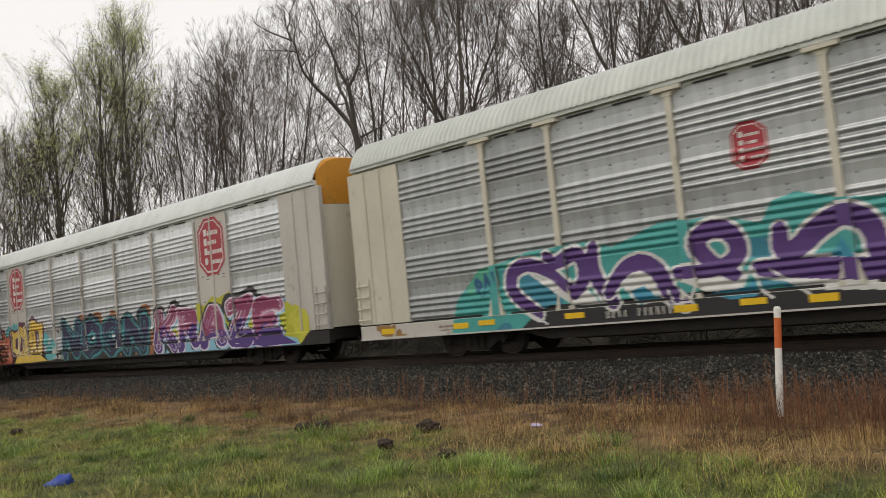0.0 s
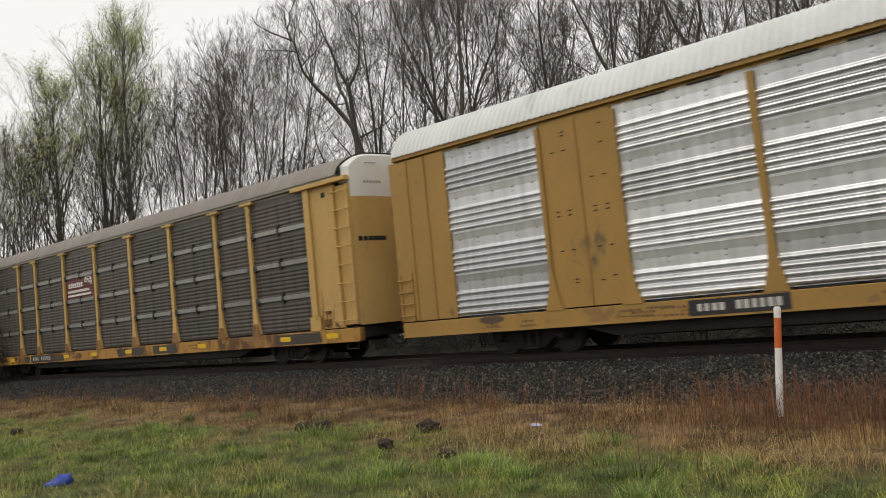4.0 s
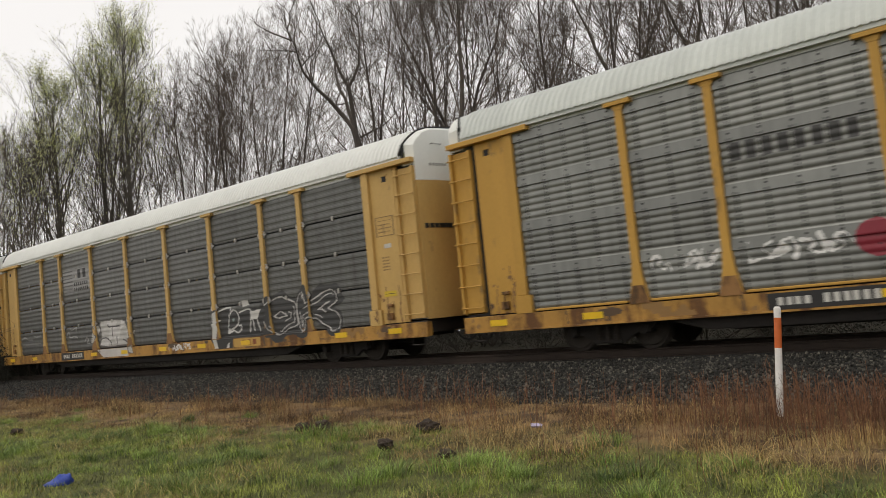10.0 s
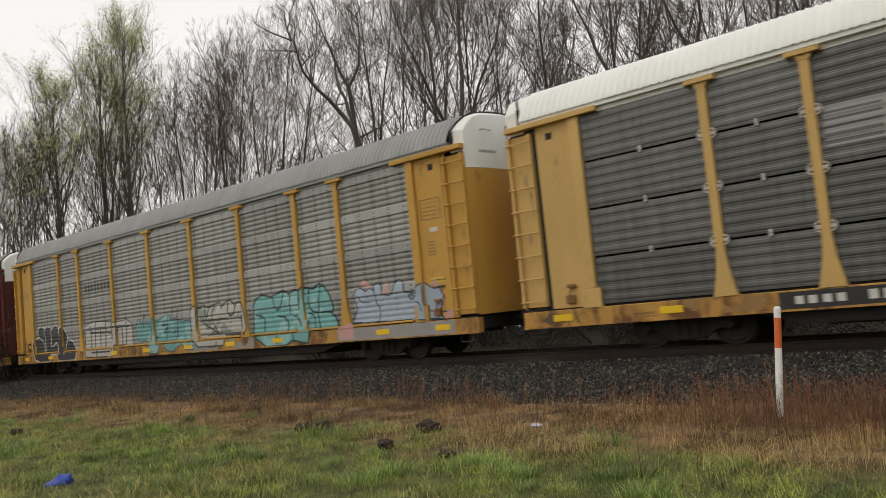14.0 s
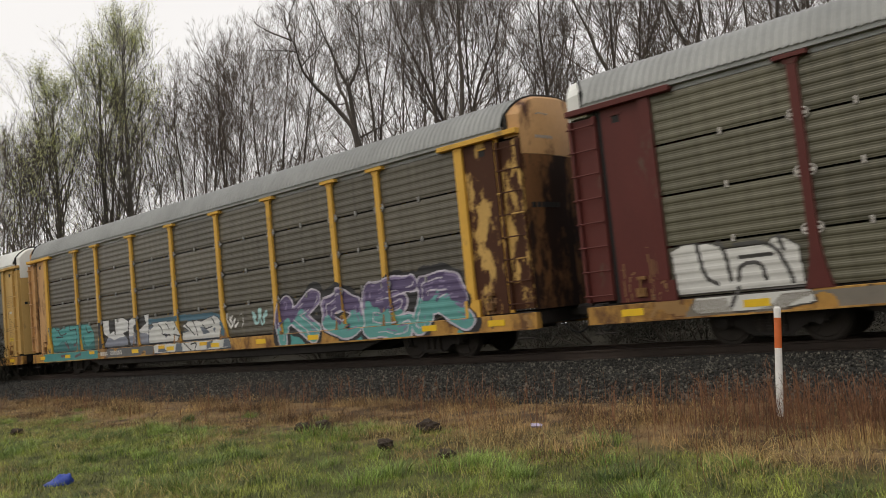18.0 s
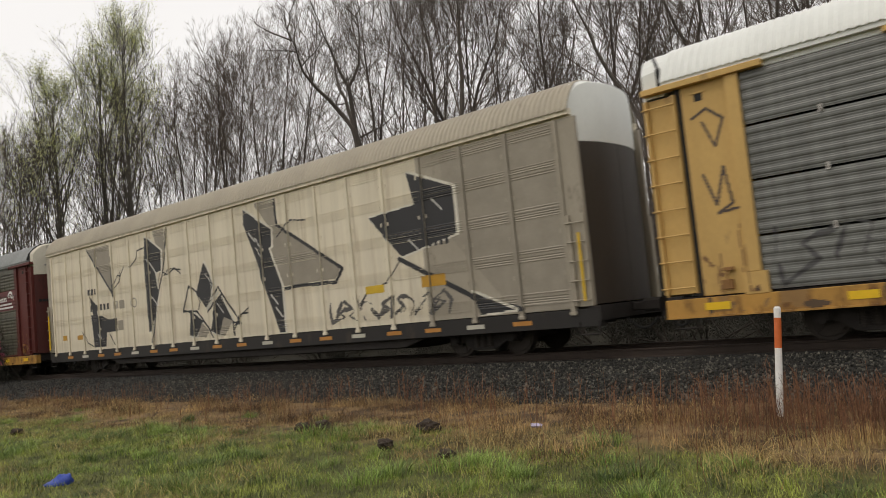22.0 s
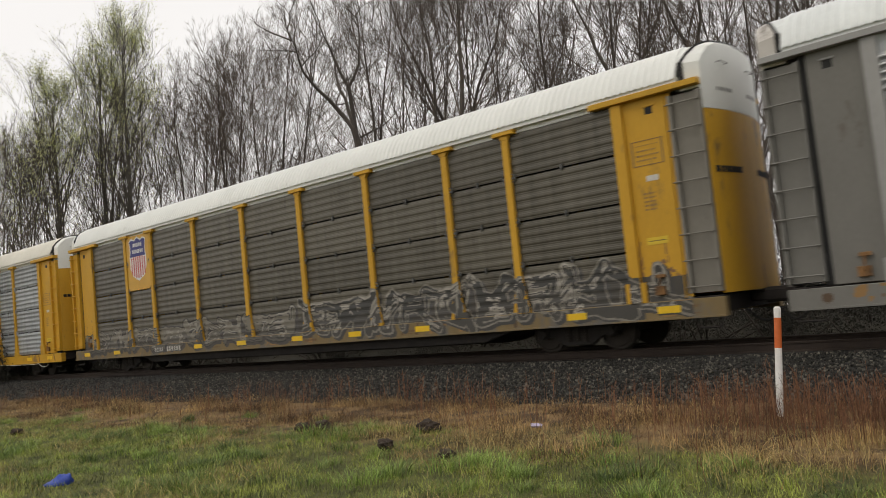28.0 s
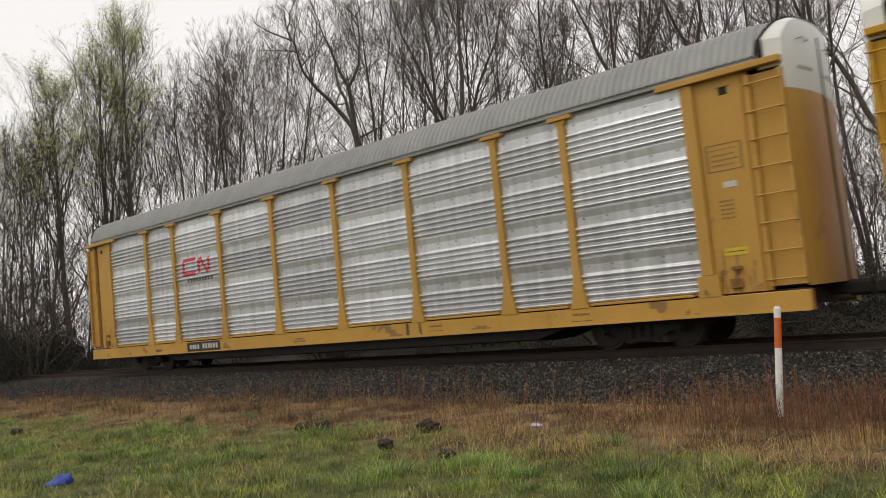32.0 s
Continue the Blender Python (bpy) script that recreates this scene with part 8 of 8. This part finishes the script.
def forest_tree(seed, height, radius, fork=0.3, limbs=11, angle=34, lean=(0, 0), stems=1, crook=0.06, lift=0.10, dense=1.0, leaves=0.0, bark=None, reach=0.8):
    """Trunk mesh, branch mesh and, for budding trees, a mesh of small leaves: limbs that climb, fork and end in fine twigs."""
    rnd = random.Random(seed)
    tv, tf, bv, bf, lv, lf = [], [], [], [], [], []
    kids = (0, 6.5 * dense, 4.3 * dense, 3.2 * dense)

    def leaf(p):
        for _ in range(8):
            q = p + Vector((rnd.gauss(0, 0.15), rnd.gauss(0, 0.15), rnd.gauss(0, 0.15)))
            a, b = (Vector((rnd.gauss(0, 1), rnd.gauss(0, 1), rnd.gauss(0, 1))).normalized() * k for k in (0.05, 0.035))
            o = len(lv)
            lv.extend([tuple(q - a), tuple(q + b), tuple(q + a)])
            lf.append((o, o + 1, o + 2))

    def branch(p, d, length, r, level):
        n = (0, 8, 5, 3, 2)[level]
        pts, radii = grow(rnd, p, d, length, r, n, lift * (1.0, 1.1, 0.9, 0.7, 0.4)[level], crook * (1, 1.0, 1.3, 1.4, 1.4)[level])
        tube(bv, bf, pts, radii, (0, 5, 4, 3, 3)[level])
        if level == 4:
            if leaves and rnd.random() < leaves * min(1.0, max(0.15, (pts[-1].z / height - 0.45) * 2.2)):
                leaf(pts[-1])
            return
        for i in range(int(kids[level] + rnd.random())):
            u = rnd.uniform(0.18 if level == 1 else 0.12, 1.0)
            q, e = along(pts, u)
            side = Vector((rnd.gauss(0, 1), rnd.gauss(0, 1), rnd.gauss(0.15, 0.7)))
            side = (side - e * side.dot(e)).normalized()
            w = math.tan(radians(rnd.uniform(20, 44)))
            ln = length * rnd.uniform(0.40, 0.70) * (1.15 - 0.6 * u) + (0.22 if level == 3 else 0.0)
            branch(q, e + side * w, ln, max((0, 0, 0.017, 0.0105, 0.0075)[level + 1], r * 0.46 * (1.1 - 0.6 * u)), level + 1)

    for s in range(stems):
        turn = 6.283 * s / stems + rnd.random()
        off = Vector((math.cos(turn), math.sin(turn), 0)) * (0.0 if stems == 1 else 0.35)
        tilt = Vector((lean[0], lean[1], 1)) + off * (0.16 if stems > 1 else 0)
        tall = height * (1.0 if s == 0 else rnd.uniform(0.8, 0.95))
        trunk, tr = grow(rnd, Vector((0, 0, -0.3)) + off, tilt, tall, radius * (1 if s == 0 else 0.8), 14, 0.03, crook * 0.6)
        tube(tv, tf, trunk, tr, 8)
        for i in range(limbs):
            t = fork + (0.97 - fork) * ((i + rnd.random()) / limbs) ** 0.85
            p, d = along(trunk, t)
            ang = 2.4 * i + rnd.uniform(-0.7, 0.7) + turn
            w = math.tan(radians(angle * rnd.uniform(0.65, 1.3) * (1.15 - 0.35 * t)))
            ln = min(tall * reach * (1.04 - t) + 1.3, tall * 0.44) * rnd.uniform(0.75, 1.1)
            branch(p, d + Vector((math.cos(ang), math.sin(ang), 0)) * w, ln, max(0.02, radius * (1.05 - 0.85 * t) * rnd.uniform(0.30, 0.48)), 1)
    out = [mesh_of("trunk", tv, tf, bark or BARK, True), mesh_of("crown", bv, bf, bark or TWIG)]
    if leaves:
        out.append(mesh_of("bud_haze", lv, lf, BUDS))
    return out


def plant(meshes, name, label, category, group, m):
    ob = tagged(new(name), label, category, group)
    ob.matrix_basis = m
    for me in meshes:
        link(me.name.split(".")[0], me, ob)
    return ob


HEIGHTS = [19, 20, 18, 19, 16, 20]
KINDS = [
    forest_tree(1, 19, 0.15, 0.26, 12, 30), forest_tree(2, 20, 0.17, 0.32, 11, 36, (0.03, 0), crook=0.14), forest_tree(3, 18, 0.10, 0.22, 12, 26, (-0.05, 0.02)),
    forest_tree(4, 19, 0.11, 0.34, 11, 28, (0.02, 0.03)), forest_tree(5, 16, 0.10, 0.18, 12, 40, (0.08, 0), crook=0.16), forest_tree(6, 20, 0.20, 0.24, 11, 46, crook=0.20, lift=0.05)]
SLIM = [forest_tree(41, 17, 0.075, 0.35, 8, 24, dense=0.72, crook=0.05), forest_tree(42, 16, 0.065, 0.3, 8, 26, (0.05, 0), dense=0.72, crook=0.06), forest_tree(43, 18, 0.08, 0.4, 8, 22, (-0.04, 0.02), dense=0.72, crook=0.05)]
BUDDING = [forest_tree(11, 18, 0.23, 0.22, 15, 27, dense=1.15, leaves=1.0, bark=HAZE_BARK, lift=0.13), forest_tree(12, 18, 0.20, 0.20, 14, 30, (-0.03, 0), 2, dense=1.05, leaves=1.0, bark=HAZE_BARK, lift=0.13),
           forest_tree(13, 15, 0.10, 0.12, 9, 24, stems=3, dense=0.9, leaves=0.6, bark=HAZE_BARK, lift=0.12)]


def crooked_tree():
    """Two dark stems from one stool, the larger bent over to one side, with long crooked limbs."""
    rnd = random.Random(23)
    tv, tf, bv, bf = [], [], [], []

    def twigs(pts, r, ln, many, level=0):
        for _ in range(many):
            p, d = along(pts, rnd.uniform(0.2, 1.0))
            side = Vector((rnd.gauss(0, 1), rnd.gauss(0, 0.7), rnd.gauss(0.4, 0.6))).normalized()
            q, qr = grow(rnd, p, d * 0.6 + side * 0.75, ln * rnd.uniform(0.45, 1.0), max(0.010, r), 4, 0.06, 0.22)
            tube(bv, bf, q, qr, 4 if level == 0 else 3)
            if level < 2:
                twigs(q, r * 0.5, ln * 0.5, 4 - level, level + 1)

    def bough(a, heading, length, r, bend, many, wander=0.15):
        q, qr = grow(rnd, Vector(a), Vector(heading), length, r, 10, bend, wander)
        tube(bv, bf, q, qr, 6)
        twigs(q, r * 0.36, length * 0.36, int(many * 0.62))
        return q
    bole, rb = grow(rnd, Vector((1.45, 0, -0.3)), Vector((0.0, 0, 1)), 6.2, 0.30, 6, 0.0, 0.02)
    tube(tv, tf, bole, [0.30 - 0.012 * i for i in range(7)], 10)
    arm, ra = grow(rnd, bole[-1], Vector((-0.2, 0, 1)), 4.8, 0.22, 6, -0.02, 0.03)
    tube(tv, tf, arm, [0.225 - 0.012 * i for i in range(7)], 8)
    stem, rs = grow(rnd, Vector((0.75, 0.4, -0.3)), Vector((-0.03, 0, 1)), 13.2, 0.19, 10, 0.02, 0.03)
    tube(tv, tf, stem, [0.20 - 0.010 * i for i in range(11)], 8)
    e = arm[-1]
    bough(e, (-0.75, 0.1, 0.75), 6.2, 0.12, 0.0, 16)
    bough(e, (-0.25, -0.1, 1), 5.6, 0.10, 0.0, 14)
    bough(arm[4], (-1, 0, 0.22), 4.6, 0.075, -0.02, 12)
    bough(arm[2], (-1, 0.2, 0.12), 4.2, 0.07, 0.02, 10)
    bough(bole[5], (0.6, 0.2, 0.9), 3.6, 0.06, 0.03, 9)
    f = stem[-1]
    bough(f, (0.5, -0.1, 1), 4.2, 0.085, 0.02, 13)
    bough(f, (-0.4, 0.1, 1), 4.6, 0.085, 0.02, 13)
    bough(stem[8], (1, 0.1, 0.55), 3.6, 0.06, 0.02, 10)
    bough(stem[7], (-0.8, 0.1, 0.8), 3.4, 0.05, 0.02, 9)
    return [mesh_of("trunk", tv, tf, BARK, True), mesh_of("crown", bv, bf, BARK)]


def low_limbs():
    """A broken tree whose limbs sweep out low and level."""
    rnd = random.Random(29)
    tv, tf, bv, bf = [], [], [], []
    bole, rb = grow(rnd, Vector((0, 0, -0.3)), Vector((0.05, 0, 1)), 5.4, 0.2, 6, 0.0, 0.03)
    tube(tv, tf, bole, [0.2 - 0.012 * i for i in range(7)], 8)
    for k, (h, ln, r, up) in ((3, (-1, 4.6, 0.09, 0.55)), (5, (-1, 5.6, 0.11, 0.5)), (6, (-0.5, 3.6, 0.06, 0.9)), (4, (-1, 3.8, 0.06, 0.05)), (6, (0.7, 3.0, 0.06, 0.8))):
        q, qr = grow(rnd, bole[k], Vector((h, 0.1, up)), ln, r, 9, -0.01, 0.12)
        tube(bv, bf, q, qr, 6)
        for _ in range(14):
            p, d = along(q, rnd.uniform(0.2, 1.0))
            w, wr = grow(rnd, p, d * 0.6 + Vector((rnd.gauss(0, 1), rnd.gauss(0, 0.7), rnd.gauss(0.4, 0.6))).normalized() * 0.8, ln * rnd.uniform(0.15, 0.4), 0.02, 4, 0.06, 0.2)
            tube(bv, bf, w, wr, 3)
            for _ in range(5):
                p2, d2 = along(w, rnd.uniform(0.2, 1.0))
                x, xr = grow(rnd, p2, d2 + Vector((rnd.gauss(0, 1), rnd.gauss(0, 1), rnd.gauss(0.3, 0.6))).normalized() * 0.8, rnd.uniform(0.3, 0.7), 0.009, 2, 0.05, 0.2)
                tube(bv, bf, x, xr, 3)
    return [mesh_of("trunk", tv, tf, BARK, True), mesh_of("crown", bv, bf, BARK)]


DARK, LOW = crooked_tree(), low_limbs()
SAPLING = [forest_tree(31, 8, 0.045, 0.06, 9, 36, (0.1, 0), crook=0.12, dense=0.75, lift=0.06), forest_tree(32, 6.5, 0.04, 0.04, 9, 44, (-0.1, 0.1), crook=0.14, dense=0.75, lift=0.05)]


def spot_at(az, dist):
    """A place on the ground seen from the eye at that bearing (degrees to the left of straight across) and distance."""
    a = radians(az)
    x, y = EYE.x - dist * math.sin(a), EYE.y + dist * math.cos(a)
    return x, y, ground_z(x, y)


trnd = random.Random(8)


def tree_at(meshes, az, dist, scale, label, group="bare trees of the wood", turn=None):
    x, y, z = spot_at(az, dist)
    s = Matrix.Diagonal((scale, scale, scale, 1))
    return plant(meshes, "tree", label, "tree", group, pose(x, y, z, 0, 0, trnd.uniform(0, 360) if turn is None else turn) @ s)


BARE = "tall leafless broadleaf tree with fine grey-brown twigs"
BUDLABEL = "tall broadleaf tree with a haze of yellow-green buds"
# trees that stand out of the wood: bearing, distance, kind, scale
for az, dist, kind, sc in ((62.9, 50, "b0", 1.06), (64.6, 51, "b1", 1.02), (66.9, 50, "b0", 0.93), (69.0, 49, "b2", 0.93), (70.6, 51, "b2", 0.90), (68.2, 58, "s0", 1.0), (71.8, 50, "3", 0.72), (73.2, 49, "5", 0.68), (74.6, 48, "1", 0.7),
                           (60.1, 52, "3", 0.95), (61.3, 60, "s1", 1.15), (59.2, 58, "0", 0.98), (57.6, 60, "4", 1.15), (55.7, 57, "3", 1.1), (53.8, 55, "0", 1.1), (65.8, 60, "s2", 1.1), (70.0, 56, "4", 0.95), (58.2, 56, "2", 1.02), (57.1, 54, "s2", 1.05), (56.2, 52, "0", 0.97), (55.2, 54, "2", 1.06), (54.3, 50, "s1", 1.15), (53.3, 48, "4", 1.1), (52.2, 46, "3", 1.05),
                           (47.2, 44, "3", 1.1), (45.4, 42, "0", 1.05), (43.6, 44, "2", 1.1), (42.2, 40, "s0", 1.1), (40.7, 38, "1", 0.98), (38.0, 39, "3", 1.05), (37.3, 38, "s2", 1.05),
                           (35.0, 37, "5", 0.92), (32.6, 40, "0", 1.05), (30.0, 36, "5", 0.96), (28.3, 35, "1", 0.94), (26.0, 38, "2", 1.1), (24.0, 35, "5", 0.9),
                           (21.8, 36, "4", 1.1), (20.0, 35, "0", 1.0), (18.2, 36, "5", 0.95), (15.6, 35, "1", 0.95), (13.5, 36, "3", 1.0), (10.0, 36, "5", 0.95)):
    if kind[0] == "b":
        tree_at(BUDDING[int(kind[1])], az, dist, sc, BUDLABEL, "budding trees of the wood")
    elif kind[0] == "s":
        tree_at(SLIM[int(kind[1])], az, dist, sc, "slender young leafless tree with fine upright twigs")
    else:
        tree_at(KINDS[int(kind)], az, dist, sc, BARE)
tree_at(DARK, 48.9, 36, 0.97, "dark leaning tree with wide crooked bare limbs", turn=48.9)
tree_at(LOW, 50.3, 37, 1.0, "broken dark tree with low level limbs", turn=50.3)
RIDGE_AZ = [50, 53, 55.5, 57, 58.5, 60, 62, 64, 66, 69, 70.7, 77]
RIDGE_UP = [40, 27, 23.0, 20.5, 18.5, 18.5, 18.5, 18.5, 18.0, 17.3, 17.0, 16.5]
for i in range(84):
    az = 79 - 74 * ((i + trnd.random()) / 84) ** 0.85
    near = 56 - 19 * max(0.0, min(1.0, (62 - az) / 22))
    dist = near + trnd.uniform(-3, 36)
    pool = KINDS + SLIM
    k = trnd.randrange(9)
    full = (HEIGHTS + [17, 16, 18])[k]
    tall = min(full * trnd.uniform(0.75, 1.08), dist * math.tan(radians(np.interp(az, RIDGE_AZ, RIDGE_UP))) - 2.0)
    tree_at(pool[k], az, dist, tall / full, BARE)
for i in range(150):
    az = 80 - 76 * (i + trnd.random()) / 150
    near = 23.5 / math.cos(radians(min(az, 66))) if az < 62 else 46
    x, y, z = spot_at(az, near + trnd.uniform(0, 16))
    s = trnd.uniform(0.6, 1.15)
    plant(SAPLING[i % 2], "shrub", "bare tangled shrub at the wood's edge", "shrub", "shrubs at the wood's edge", pose(x, y, z, 0, 0, trnd.uniform(0, 360)) @ Matrix.Diagonal((s, s, s, 1)))


def leafy_bush(seed):
    """A loose mound of small dark leaves on hidden stems."""
    rnd = random.Random(seed)
    v, f = [], []
    lumps = [(rnd.gauss(0, 0.9), rnd.gauss(0, 0.7), rnd.uniform(0.4, 1.5), rnd.uniform(0.4, 0.8)) for _ in range(9)]
    for _ in range(4200):
        cx, cy, cz, r = lumps[rnd.randrange(9)]
        d = Vector((rnd.gauss(0, 1), rnd.gauss(0, 1), rnd.gauss(0, 1))).normalized() * r * rnd.random() ** 0.4
        p = Vector((cx, cy, max(0.02, cz + d.z))) + Vector((d.x, d.y, 0))
        a, b = (Vector((rnd.gauss(0, 1), rnd.gauss(0, 1), rnd.gauss(0, 1))).normalized() * rnd.uniform(0.018, 0.04) for _ in range(2))
        o = len(v)
        v.extend([tuple(p - a), tuple(p + b * 0.6), tuple(p + a), tuple(p - b * 0.6)])
        f.append((o, o + 1, o + 2, o + 3))
    sv, sf = [], []
    for cx, cy, cz, r in lumps:
        st, rr = grow(rnd, Vector((cx * 0.3, cy * 0.3, -0.1)), Vector((cx, cy, cz * 1.4)), Vector((cx, cy, cz)).length + 0.3, 0.03, 4, 0.02, 0.08)
        tube(sv, sf, st, rr, 4)
    return [mesh_of("stem", sv, sf, BARK), mesh_of("foliage", v, f, BUSH)]


for i in range(36):
    x, y, z = spot_at(67.5 + 10 * (i + trnd.random()) / 36, trnd.uniform(43, 62))
    s = trnd.uniform(0.5, 0.95)
    plant(SAPLING[i % 2], "shrub", "bare tangled shrub at the wood's edge", "shrub", "shrubs at the wood's edge", pose(x, y, z, 0, 0, trnd.uniform(0, 360)) @ Matrix.Diagonal((s * 1.3, s * 1.3, s, 1)))

MOUNDS = [leafy_bush(s) for s in (41, 42, 43)]
for i in range(110):
    az = 79 - 74 * (i + trnd.random()) / 110
    near = 21.5 / math.cos(radians(min(az, 64))) if az < 62 else 45
    x, y, z = spot_at(az, near + trnd.uniform(0, 9))
    s = trnd.uniform(0.6, 1.35)
    plant(MOUNDS[i % 3], "bush", "dark green tangled bush behind the track", "bush", "bushes behind the track", pose(x, y, z, 0, 0, trnd.uniform(0, 360)) @ Matrix.Diagonal((s, s, s, 1)))

for i in range(60):
    x, y, z = spot_at(67.0 + 10 * (i + trnd.random()) / 60, trnd.uniform(44, 60))
    s = trnd.uniform(1.2, 1.9)
    plant(MOUNDS[i % 3], "bush", "tall dark brush at the edge of the wood", "bush", "brush at the end of the wood", pose(x, y, z - 0.1, 0, 0, trnd.uniform(0, 360)) @ Matrix.Diagonal((s * 0.8, s * 0.8, s * 1.15, 1)))


# ---- movement ----
def motions():
    for k, (car, shift) in enumerate(CARS):
        walk(car, [(float(t), car_pose(travel(t) + shift - PITCH * k)) for t in range(0, 33)])
    for ws, car in WHEELSETS:
        k = [c for c, _ in CARS].index(car)
        base = Vector(ws.location)
        f0, f1 = 961, 0
        for f in range(0, 961):
            s = travel(f / FPS) - PITCH * k + base.x
            if -46 < s < 10:
                f0, f1 = min(f0, f), max(f1, f)
        rows = []
        if f0 < f1:
            step = SPEED / FPS / 0.42
            if f0 > 0:
                rows.append((0.0, pose(*base, 0, 0, 0)))
            rows += [(f / FPS, Matrix.Translation(base) @ Matrix.Rotation(step * (f - f0), 4, "Y")) for f in range(f0, f1 + 1)]
            if f1 < 960:
                rows.append((32.0, rows[-1][1]))
            walk(ws, rows)


motions()
